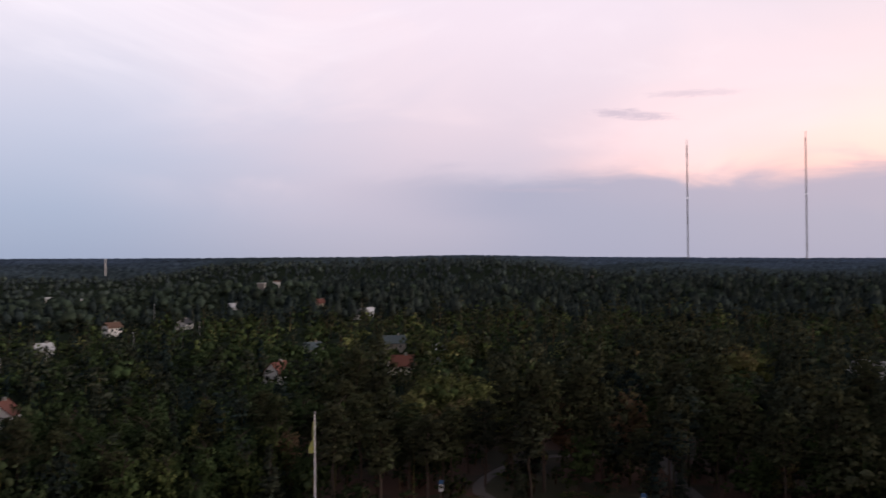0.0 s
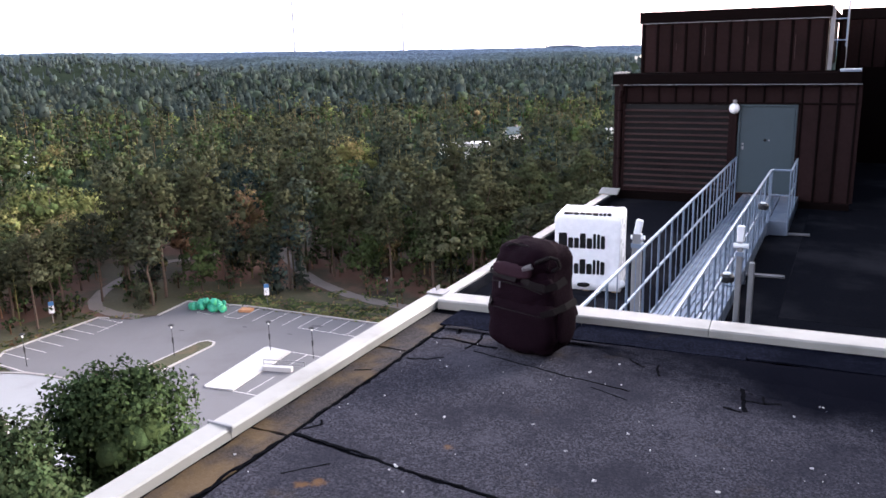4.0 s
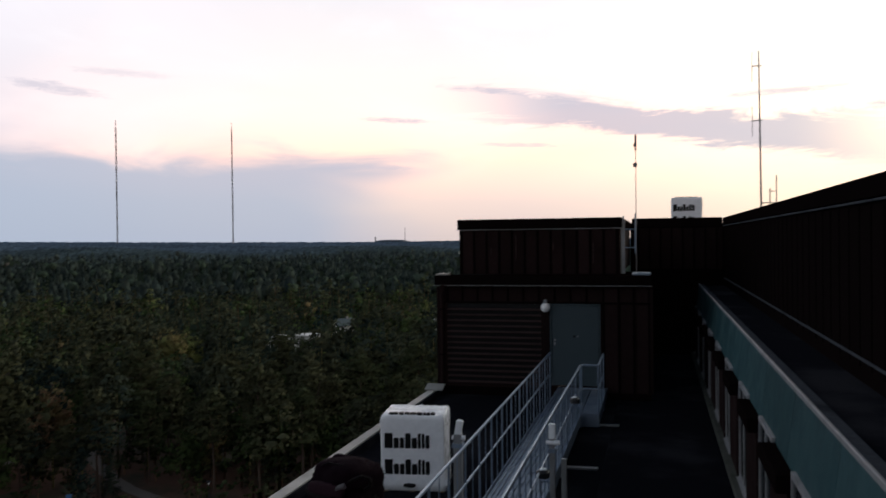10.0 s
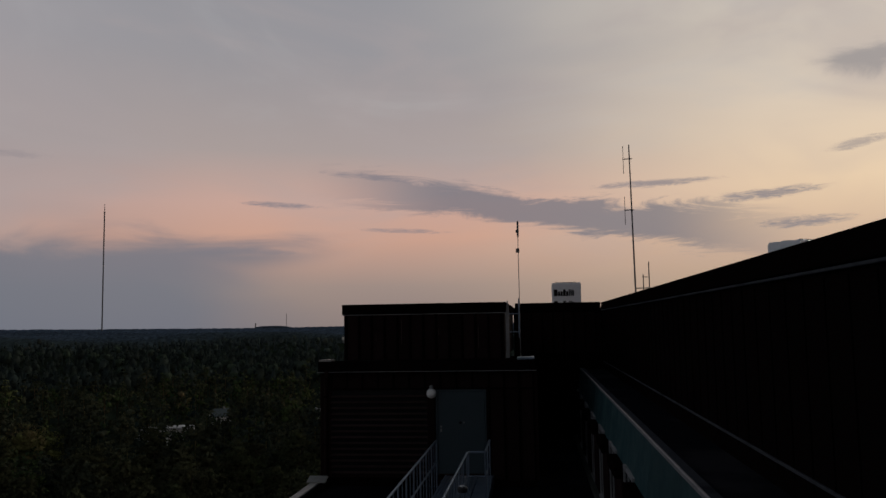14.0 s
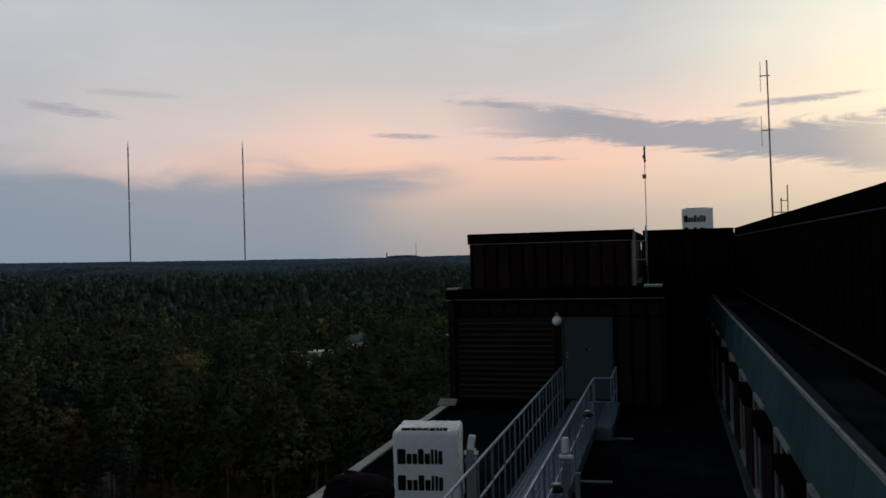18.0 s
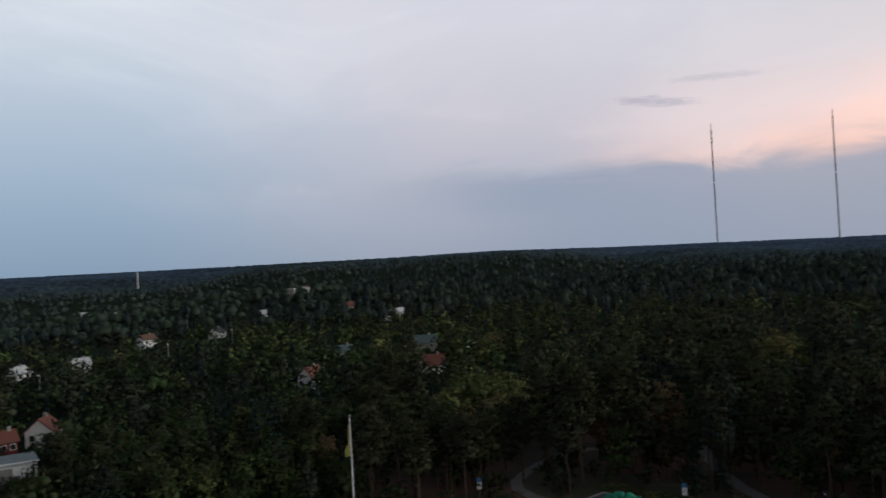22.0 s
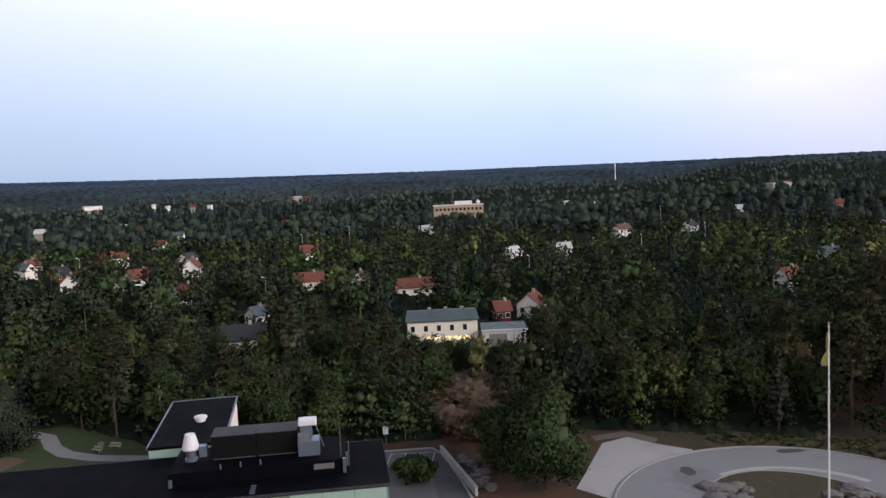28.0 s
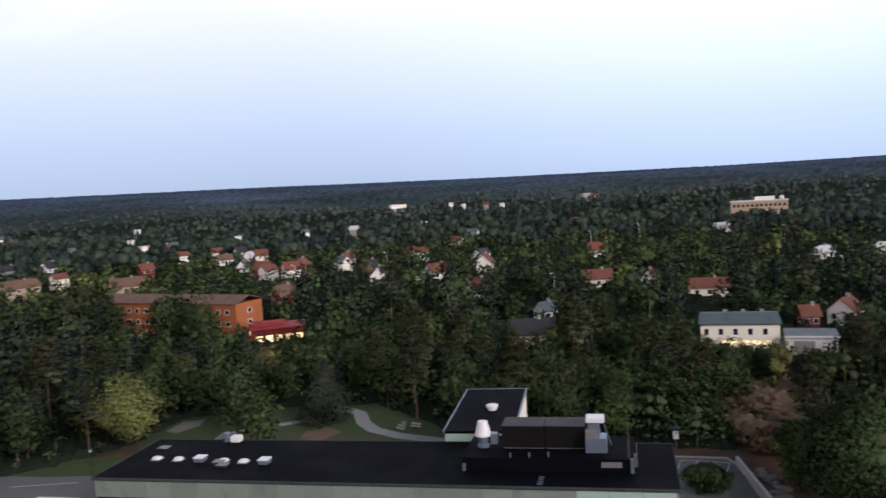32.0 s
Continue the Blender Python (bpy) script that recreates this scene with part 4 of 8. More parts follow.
GROUPS = ["pines at the wood's edge"] * 3 + ["spruces", "birches", "broadleaf trees", "autumn trees", "willows"]
for proto, g in zip(TREES, GROUPS):
    tagged(proto, group=g)
placed = [False] * len(TREES)


def put_tree(k, x, y, s=1.0, turn=0.0, z=None):
    m = pose(x, y, float(land(x, y)) if z is None else z, 0, 0, turn) @ Matrix.Diagonal((s, s, s * (0.92 + 0.16 * ((x * 7.3 + y) % 1)), 1))
    if not placed[k]:
        placed[k] = True
        TREES[k].matrix_world = m
        return TREES[k]
    ob = copy_thing(TREES[k], m)
    ob.matrix_basis = m
    return ob


# rough grass and heather along the car park
LAWN_SPOTS = ((-109, -88, 36, 78, 1400), (-104, -52, 86.5, 99, 1900))
vs, ts = [], []
for x0, x1, y0, y1, n in LAWN_SPOTS:
    px, py = rng.uniform(x0, x1, n), rng.uniform(y0, y1, n)
    keep = ~in_poly(px, py, LOT) & (np.hypot(px + 79, py - 38.2) > 20.2) & clear(px, py)
    for gx, gy in ((-93, 77.2), (-97.5, 78.2), (-100.6, 80.6), (-103.3, 84.5), (-105.9, 90), (-70, 99.6), (-65.5, 97.6), (-60, 96.2), (-55, 95.8)):
        keep &= np.hypot(px - gx, py - gy) > 2.0
    for qx, qy in zip(px[keep], py[keep]):
        tone = 0.57 + 0.16 * noise.noise((qx * 0.15, qy * 0.15, 9.0)) + 0.06 * rng.normal() + (0.27 if rng.random() < 0.5 else 0.0)
        for b in range(4):
            turn, high, wide = rng.uniform(0, math.pi), rng.uniform(0.07, 0.24), rng.uniform(0.12, 0.34)
            cx, cy = qx + rng.normal() * 0.3, qy + rng.normal() * 0.3
            ux, uy, lx, ly = math.cos(turn) * wide, math.sin(turn) * wide, rng.normal() * 0.12, rng.normal() * 0.12
            vs += [(cx - ux, cy - uy, 0.0), (cx + ux, cy + uy, 0.0), (cx + ux * 0.7 + lx, cy + uy * 0.7 + ly, high), (cx - ux * 0.7 + lx, cy - uy * 0.7 + ly, high * rng.uniform(0.6, 1))]
            ts += [tone] * 4
vs = np.array(vs)
tufts = raw_mesh("grass_tufts", vs, np.arange(len(vs)).reshape(-1, 4), M_LEAF, np.array(ts), np.tile([[0.0, -0.3, 0.95]], (len(vs), 1)))
tagged(new("grass_tufts", tufts), "rough grass and heather tufts beside the car park", "grass", kind="stuff")

# trees that stand out
for k, (wa, wd, ws) in enumerate(((50.6, 158, 1.05), (51.8, 166, 1.15), (53.0, 160, 1.2), (54.2, 168, 1.15), (55.4, 158, 1.05), (52.4, 150, 0.95), (54.8, 149, 0.9))):
    put_tree(7, *at(wa, wd), ws, 57 * k)
for k, (wa, wd, ws) in enumerate(((33.5, 152, 1.1), (24.0, 190, 1.15), (41.0, 160, 1.0), (28.0, 168, 1.0), (20.5, 215, 1.1), (37.5, 205, 1.1), (97.5, 108, 0.72), (72.4, 122, 0.7), (103.0, 118, 0.75))):
    put_tree(4, *at(wa, wd), ws, 57 * k)
for k, (wa, wd, ws) in enumerate(((127.5, 196, 1.45), (126.4, 190, 1.25), (132.2, 224, 1.2), (133.0, 228, 1.5), (134.2, 233, 1.45))):
    put_tree(5, *at(wa, wd), ws, 71 * k)
for k, (wa, wd, ws) in enumerate(((86.2, 160, 0.30), (87.4, 158, 0.22), (88.7, 160, 0.24), (90.0, 159, 0.22), (91.2, 161, 0.40), (84.3, 156, 0.30), (85.2, 154, 0.24))):
    put_tree(5, *at(wa, wd), ws, 37 * k)
for k, (wa, wd, ws) in enumerate(((45.4, 138, 1.22), (40.7, 146, 1.27), (52.5, 258, 1.2), (31.0, 128, 1.0), (19.0, 150, 1.0), (64.5, 128, 0.95), (70.5, 139, 0.9), (86.3, 132, 0.9), (91.5, 119, 0.75))):
    put_tree(6, *at(wa, wd), ws, 83 * k)
put_tree(6, -100, 92, 1.0, 10)
put_tree(6, -92, 103, 1.05, 70)
put_tree(6, -117, 96, 0.9, 200)
put_tree(3, -74.2, 97.2, 0.52, 0)
put_tree(3, -89.9, 79.6, 0.46, 90)
put_tree(3, -66.2, 106.3, 0.46, 30)
put_tree(7, *at(33.9, 228), 1.12, 20)
put_tree(7, *at(32.4, 232), 1.05, 130)
# dark pines by the footpath's bend
for k, (wa, wd, ws) in enumerate(((53.2, 125, 0.84), (50.8, 128, 0.88), (49.2, 133, 0.94), (54.9, 119, 0.78), (52.0, 136, 0.78), (56.2, 127, 0.80), (47.3, 134, 1.0))):
    put_tree(k % 3, *at(wa, wd), ws, 77 * k)
put_tree(5, -106.5, 15.5, 0.8, 0)
put_tree(4, -96, -62, 0.85, 40)
put_tree(5, -107, -72, 0.95, 40)
put_tree(6, -121, -3, 0.55, 40)
put_tree(6, -104, 8.5, 0.22, 140)
N_NEAR = 350
count, tries = 0, 0
edge_pts = []
while count < N_NEAR and tries < 30000:
    tries += 1
    a = rng.uniform(-4, 142)
    d = 85 + 85 * rng.random() ** 0.9
    x, y = at(a, d)
    if clear(x, y) or any((x - p) ** 2 + (y - q) ** 2 < 17 for p, q in edge_pts):
        continue
    pine = a < 62
    k = int(rng.choice(8, p=[0.24, 0.22, 0.20, 0.06, 0.12, 0.11, 0.03, 0.02] if pine else [0.08, 0.07, 0.05, 0.08, 0.20, 0.46, 0.03, 0.03]))
    if k > 5 and d < 150:
        k = 1
    s = rng.uniform(0.74, 1.08) if pine else rng.uniform(0.60, 0.92)
    hcap = float(height_cap(np.array(x), np.array(y)))
    tall = (17, 15, 18, 13, 13, 12, 11.5, 12)[k] * s
    if hcap < 4.5:
        continue
    s *= min(1.0, hcap / tall)
    edge_pts.append((x, y))
    put_tree(k, x, y, s, rng.uniform(0, 360))
    count += 1


# the oak below the roof edge has a crown of its own
def big_oak(name, x, y, h, wide, tint, clumps, seed, label, kind="oak"):
    rg = np.random.default_rng(seed)
    t = thing(name, (x, y, 0), label, "tree")
    part("trunk", trunk_bm(rg, kind, h, wide), M_BARK, t)
    v, f, tv, nv = crown(rg, kind, h, wide, tint, 12, int(clumps * 1.5), 46, 0.19, 0.85, 1.25, 0.95)
    leafage = new("crown", raw_mesh("crown", v, f, M_LEAF, tv, nv))
    leafage.parent = t
    return t


OAK_X, OAK_Y = at(50.4, 61.0)
big_oak("oak_tree", OAK_X, OAK_Y, 14.2, 5.4, 0.44, 420, 31, "broad dark green oak beside the car park")
OAK_X, OAK_Y = at(57.6, 58.0)
big_oak("oak_tree", OAK_X, OAK_Y, 13.0, 4.6, 0.45, 300, 32, "dark green oak beside the drive")
OAK_X, OAK_Y = at(81.8, 89.5)
big_oak("oak_tree", OAK_X, OAK_Y, 13.4, 4.8, 0.46, 340, 33, "broad dark oak at the edge of the concrete pad")
big_oak("oak_tree", -97.0, 8.5, 7.5, 3.6, 0.49, 160, 34, "young dark oak between the ramp and the pad")
big_oak("oak_tree", -97.6, -86.6, 11.0, 5.4, 0.60, 330, 35, "light green maple beside the service road")
big_oak("lawn_pine", -113.4, -60.5, 10.0, 4.2, 0.10, 200, 36, "wide low-branched pine on the lawn", "spruce")
big_oak("round_shrub", -92.6, -2.2, 2.8, 2.6, 0.50, 90, 37, "round green shrub in the small car park")


def forest(name, label, count, near, far, spots, mats):
    """Woods too many to count: whole trees joined in one mesh."""
    vs, fs, ts, ns = [], [], [], []
    base = 0
    pts = []
    while len(pts) < count:
        n = count
        a = rng.uniform(-6, 143, n)
        d = np.sqrt(rng.uniform(near ** 2, far ** 2, n))
        x, y = -np.sin(np.radians(a)) * d, np.cos(np.radians(a)) * d
        ok = ~clear(x, y)
        pts += list(zip(x[ok], y[ok]))
    pts = np.array(pts[:count])
    cap = height_cap(pts[:, 0], pts[:, 1])
    az = np.degrees(np.arctan2(-pts[:, 0], pts[:, 1]))
    z = land(pts[:, 0], pts[:, 1])
    patch = np.array([noise.noise((x * 0.006, y * 0.006, 3.0)) for x, y in pts])
    for (x, y), c, a, z0, pt in zip(pts, cap, az, z, patch):
        leafy = ((0.42 if a < 62 else 0.74) + 0.75 * pt) * (1.0 if near < 260 else ((0.55 if a < 62 else 0.9) if near < 400 else (0.30 if a < 62 else 0.72)))
        k = spots["oak" if rng.random() < leafy else ("pine" if rng.random() < (0.8 if near < 260 else 0.62) else "spruce")]
        v, f, t, h, nv = k[int(rng.integers(len(k)))]
        shift = (0.07 if near < 400 else 0.055) * rng.normal() + 0.12 * pt + (0.24 if rng.random() < 0.03 else 0.0)
        if a > 62:
            shift = max(-0.03, 0.7 * shift - 0.03) if k is spots["oak"] else 0.5 * shift - 0.12
        s = rng.uniform(0.65, 1.15) * (1.0 if a < 62 else 0.9) * (rng.uniform(0.9, 1.35) if k is spots["oak"] else 1.0)
        if c < 2.4:
            continue
        s *= min(1.0, c / (h * s))
        ca, sa = math.cos(x * 13.1), math.sin(x * 13.1)
        spin = np.array([[ca, sa, 0], [-sa, ca, 0], [0, 0, 1]])
        w = v @ spin * s * np.array([1, 1, rng.uniform(0.85, 1.1)]) + np.array([x, y, z0])
        ns.append(nv @ spin)
        vs.append(w)
        fs.append(f + base)
        ts.append(np.where(t > 0.86, t, t + shift))
        base += len(v)
    me = raw_mesh(name, np.concatenate(vs), np.concatenate(fs), mats, np.concatenate(ts), np.concatenate(ns))
    return tagged(new(name, me), label, "woods", kind="stuff")


def spot_trees(masses, clumps, per, size, sets):
    out = {}
    for kind, h, w, tint in sets:
        for k in range(4):
            rg = np.random.default_rng(100 + 17 * k + int(h * 3))
            hh, ww = h * (0.85 + 0.1 * k), w * (0.85 + 0.1 * k)
            v, f, t, nv = crown(rg, kind, hh, ww, tint, masses, clumps, per, size, 0.5 if kind == "pine" else 0.72, 1.1, 0.92 if masses == 1 else (0.50 if kind == "pine" else 0.58))
            trunk = np.array([[-0.13, 0, 0], [0.13, 0, 0], [0.08, 0, hh * 0.8], [-0.08, 0, hh * 0.8], [0, -0.13, 0], [0, 0.13, 0], [0, 0.08, hh * 0.8], [0, -0.08, hh * 0.8]])
            f = np.concatenate([f, np.array([[0, 1, 2, 3], [4, 5, 6, 7]]) + len(v)])
            nv = np.concatenate([nv, np.tile([[0.5, -0.5, 0.1]], (8, 1))])
            out.setdefault(kind, []).append((np.concatenate([v, trunk]), f, np.r_[t, np.full(8, 0.87)], hh, nv))
    return out


MID = spot_trees(5, 46, 5, 0.42, [("pine", 15, 3.9, 0.30), ("spruce", 14, 2.8, 0.17), ("oak", 11, 5.0, 0.56)])
MID_FAR = spot_trees(4, 16, 3, 0.58, [("pine", 14.5, 3.8, 0.29), ("spruce", 14.5, 2.9, 0.18), ("oak", 11, 5.0, 0.57)])
FAR_SET = [("pine", 13, 3.8, 0.26), ("spruce", 14, 3.1, 0.14), ("oak", 11, 4.9, 0.52)]
FAR = spot_trees(1, 9, 2, 0.78, FAR_SET)
FARTHEST = spot_trees(1, 4, 2, 0.9, FAR_SET)


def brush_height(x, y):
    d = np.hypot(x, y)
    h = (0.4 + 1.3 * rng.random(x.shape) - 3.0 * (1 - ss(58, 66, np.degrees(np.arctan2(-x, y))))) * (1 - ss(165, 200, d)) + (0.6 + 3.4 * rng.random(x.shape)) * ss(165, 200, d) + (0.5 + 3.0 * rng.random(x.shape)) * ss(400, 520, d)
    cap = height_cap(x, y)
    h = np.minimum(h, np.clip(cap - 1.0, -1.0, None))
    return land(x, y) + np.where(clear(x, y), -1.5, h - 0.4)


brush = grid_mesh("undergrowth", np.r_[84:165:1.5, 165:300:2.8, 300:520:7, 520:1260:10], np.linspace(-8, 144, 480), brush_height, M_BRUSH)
tagged(new("undergrowth", brush), "dark green undergrowth and young trees, coloured for the shade between crowns", "undergrowth", kind="stuff")
EDGE = spot_trees(5, 70, 8, 0.28, [("pine", 14, 3.4, 0.28), ("spruce", 10, 2.5, 0.14), ("oak", 8.5, 4.0, 0.51)])
BUSH = spot_trees(0, 14, 8, 0.24, [("pine", 3.0, 1.3, 0.26), ("spruce", 3.4, 1.1, 0.16), ("oak", 2.8, 1.9, 0.50)])
forest("edge_woods", "thick woods of pine and broadleaf trees behind the car park", 400, 95, 180, EDGE, M_LEAF)
# green willowherb and heather thickets along the lawns
forest("shrubs", "low shrubs and saplings at the wood's edge", 800, 84, 160, BUSH, M_LEAF)
forest("mixed_woods", "mixed woods of pine, spruce and birch", 1050, 165, 275, MID, M_LEAF)
forest("mixed_woods", "mixed woods of pine, spruce and broadleaf trees", 1800, 270, 445, MID_FAR, M_LEAF)
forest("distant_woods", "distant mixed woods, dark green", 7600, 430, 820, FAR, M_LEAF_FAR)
forest("distant_woods", "far mixed woods on the slopes, blue-green with painted haze", 7600, 790, 1380, FARTHEST, M_LEAF_RIDGE)


# ---- the tower block and its roofs ----
ROOF, LOW, DECK = 34.34, 32.25, 32.52
bm = B()
box(bm, -5.0, 16, -24, 46, 0.0, LOW - 0.02)
building = struct("wall_tower_block", bm, M_WALL_GREY, "grey walls of the tower block under the roofs")
bm = B()
box(bm, -2.16, 2.25, -12, 4.36, LOW, ROOF - 0.006)
struct("wall_penthouse", bm, M_BROWN, "brown metal walls of the upper roof block")
bm = B()
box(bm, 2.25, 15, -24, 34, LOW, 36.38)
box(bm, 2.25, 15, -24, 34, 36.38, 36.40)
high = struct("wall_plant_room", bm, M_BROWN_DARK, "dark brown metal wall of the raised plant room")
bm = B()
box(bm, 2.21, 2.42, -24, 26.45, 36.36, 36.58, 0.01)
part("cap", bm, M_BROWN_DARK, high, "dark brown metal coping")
bm = B()
box(bm, 2.20, 2.235, -24, 26.45, 36.32, 36.345, 0.004)
part("drip_edge", bm, M_LEDGE, high, "pale drip edge under the coping")
part("base_trim", box(B(), 2.225, 2.248, 4.5, 26.45, 34.69, 34.72, 0.004), M_LEDGE, high, "pale trim at the foot of the wall")
rib = mesh_of("rib", box(B(), -0.010, 0.0, -0.015, 0.015, 34.62, 36.29), M_BROWN_DARK)
for k in range(66):
    piece("rib", rib, high, (2.248, -5.6 + 0.48 * k, 0))
bm = B()
box(bm, -5.0, 2.25, -24, 46, LOW - 0.02, LOW)
lowroof = struct("roof_lower", bm, M_FELT_DARK, "black felt of the lower roof, dusty and patched")
sheet = mesh_of("felt_sheet", box(B(), -0.985, 0.985, 0.0, 7.94, 0.0, 0.008, 0.003), M_FELT_DARK)
for i in range(3):
    for j in range(3):
        piece("felt_sheet", sheet, lowroof, (-3.9 + 1.98 * i + 0.25, 3.2 + j * 7.96 - 1.1 * (i % 2), LOW - 0.002))
# kerb of the lower roof
low_kerb = struct("lower_parapet", box(B(), -5.05, -4.86, -24, 18.9, LOW, LOW + 0.13), M_FELT_DARK, "low felt-covered upstand at the roof's edge")
y = 3.0
while y < 18.6:
    e = min(y + 2.9, 18.78)
    part("cap", box(B(), -5.10, -4.90, y, e - 0.012, LOW + 0.13, LOW + 0.165, 0.008), M_CAP, low_kerb, "cream metal coping")
    y = e
bm = B()
box(bm, -5.16, -4.72, 18.35, 18.62, LOW + 0.17, LOW + 0.2, 0.004)
for v in bm.verts:
    v.co.z += (v.co.y - 18.35) * 0.35
part("bent_flashing", bm, M_CAP, low_kerb, "bent loose end of the coping")

# ---- the upper roof underfoot ----
bm = B()
box(bm, -2.10, 2.25, -12, 4.22, ROOF - 0.006, ROOF - 0.003)
uproof = struct("roof_upper", bm, M_BITUMEN, "dark grey felt roof with black bitumen seams")
rnd = random.Random(11)


def ragged(corners, step=0.05, amp=0.006):
    """The outline of a sheet with uneven torch-welded edges."""
    pts = []
    for (x0, y0), (x1, y1) in zip(corners, corners[1:] + corners[:1]):
        n = max(3, int(math.hypot(x1 - x0, y1 - y0) / step))
        nx, ny = (y1 - y0), -(x1 - x0)
        L = math.hypot(nx, ny)
        for k in range(n):
            t = k / n
            o = amp * (1.5 * noise.noise((x0 + (x1 - x0) * t * 6, y0 + (y1 - y0) * t * 6, 2.0)) + rnd.uniform(-0.6, 0.6))
            pts.append((x0 + (x1 - x0) * t + nx / L * o, y0 + (y1 - y0) * t + ny / L * o))
    return pts


# sheets run across the roof at a slight slant, with a border strip along the coping
SLANT = -0.115


def lap(c, x):
    return c + SLANT * (x + 1.89)


laps = (-4.2, -3.2, -2.2, -1.25, -0.30, 0.66, 1.60, 2.545, 4.02)
for k, (a, b) in enumerate(zip(laps, laps[1:])):
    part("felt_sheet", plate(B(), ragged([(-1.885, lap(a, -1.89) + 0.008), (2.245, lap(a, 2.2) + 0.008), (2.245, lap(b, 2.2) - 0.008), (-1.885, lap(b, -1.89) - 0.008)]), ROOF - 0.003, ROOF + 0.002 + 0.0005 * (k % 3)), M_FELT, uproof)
for a, b in ((-4.2, -1.0), (-0.985, 2.52), (2.535, 3.50), (3.515, 4.1)):
    part("felt_sheet", plate(B(), ragged([(-2.075, a), (-1.905, a), (-1.905, b), (-2.075, b)], 0.04, 0.006), ROOF - 0.003, ROOF + 0.002), M_FELT_BROWN, uproof)


def bead(pts, width, name="bitumen_bead"):
    """Bitumen squeezed out and smeared along a seam, flat and uneven."""
    top, bot = [], []
    s = rnd.uniform(0, 40)
    for (x0, y0), (x1, y1) in zip(pts, pts[1:]):
        L = math.hypot(x1 - x0, y1 - y0)
        nx, ny = -(y1 - y0) / L, (x1 - x0) / L
        n = max(3, int(L / 0.025))
        for k in range(n):
            t = k / n
            s += 0.7
            j = width * 0.8 * noise.noise((s * 0.4, 1.0, 3.0))
            w1 = width * max(0.12, 0.45 + 0.75 * noise.noise((s, 0.0, 7.0)) + rnd.uniform(-0.12, 0.12))
            w2 = width * max(0.12, 0.45 + 0.75 * noise.noise((s, 5.0, 1.0)) + rnd.uniform(-0.12, 0.12))
            x, y = x0 + (x1 - x0) * t + nx * j, y0 + (y1 - y0) * t + ny * j
            top.append((x + nx * w1, y + ny * w1))
            bot.append((x - nx * w2, y - ny * w2))
    return part(name, plate(B(), top + bot[::-1], ROOF - 0.002, ROOF + 0.0036), M_BITUMEN, uproof, "black smeared bitumen seam")


bead([(-1.89, 2.555), (-1.58, 2.525), (-1.29, 2.47), (-0.84, 2.43), (0.0, 2.33), (0.9, 2.23), (2.2, 2.08)], 0.015)
bead([(-1.90, 3.98), (-1.90, 3.6), (-1.885, 3.2), (-1.895, 2.74), (-1.89, 2.55), (-1.91, 2.27), (-1.91, 1.98), (-1.90, 1.2), (-1.9, 0.2)], 0.019)
bead([(-1.88, 2.60), (-1.83, 2.66), (-1.86, 2.72)], 0.014)
bead([(-1.60, 3.635), (-1.13, 3.525), (-0.76, 3.46)], 0.008)
bead([(-1.74, 2.28), (-1.60, 2.43)], 0.005)
for pts, w in (([(-1.90, 3.72), (-1.74, 3.75), (-1.60, 3.71), (-1.48, 3.72)], 0.022), ([(-1.66, 3.90), (-1.63, 3.76), (-1.66, 3.62)], 0.015), ([(-1.80, 3.95), (-1.78, 3.80)], 0.022), ([(-1.86, 3.42), (-1.76, 3.45), (-1.69, 3.53)], 0.012),
               ([(-2.02, 3.2), (-1.92, 3.24)], 0.010), ([(-0.37, 3.99), (-0.355, 3.78), (-0.34, 3.60), (-0.31, 3.42)], 0.020), ([(-0.35, 3.96), (-0.30, 3.76), (-0.26, 3.60), (-0.24, 3.52)], 0.012), ([(-0.75, 3.92), (-0.735, 3.80), (-0.70, 3.65)], 0.011),
               ([(-0.93, 3.93), (-0.86, 3.80), (-0.76, 3.74)], 0.010), ([(-0.34, 3.56), (-0.24, 3.55), (-0.17, 3.60)], 0.014), ([(-0.40, 3.46), (-0.30, 3.43)], 0.012), ([(-0.95, 3.44), (-0.75, 3.36)], 0.004)):
    bead(pts, w)
for k in range(26):
    x = -0.55 + 0.055 * k + rnd.uniform(-0.015, 0.015)
    y = 3.66 - 0.17 * (x + 0.36) + rnd.uniform(-0.02, 0.02)
    bead([(x, y), (x + rnd.uniform(0.008, 0.02), y + rnd.uniform(-0.015, 0.015))], rnd.uniform(0.004, 0.008), "bitumen_fleck")
for k in range(14):
    x = -0.70 + 0.12 * k + rnd.uniform(-0.04, 0.04)
    y = 3.965 + 0.06 * (x + 1.2) - 0.02
    bead([(x, y), (x + 0.006, y - rnd.uniform(0.03, 0.09))], rnd.uniform(0.003, 0.007), "bitumen_run")
# felt dressed up to the coping on the far side, black along the upstand
cant_low, cant_high = B(), B()
low, top = [], []
nseg = 90
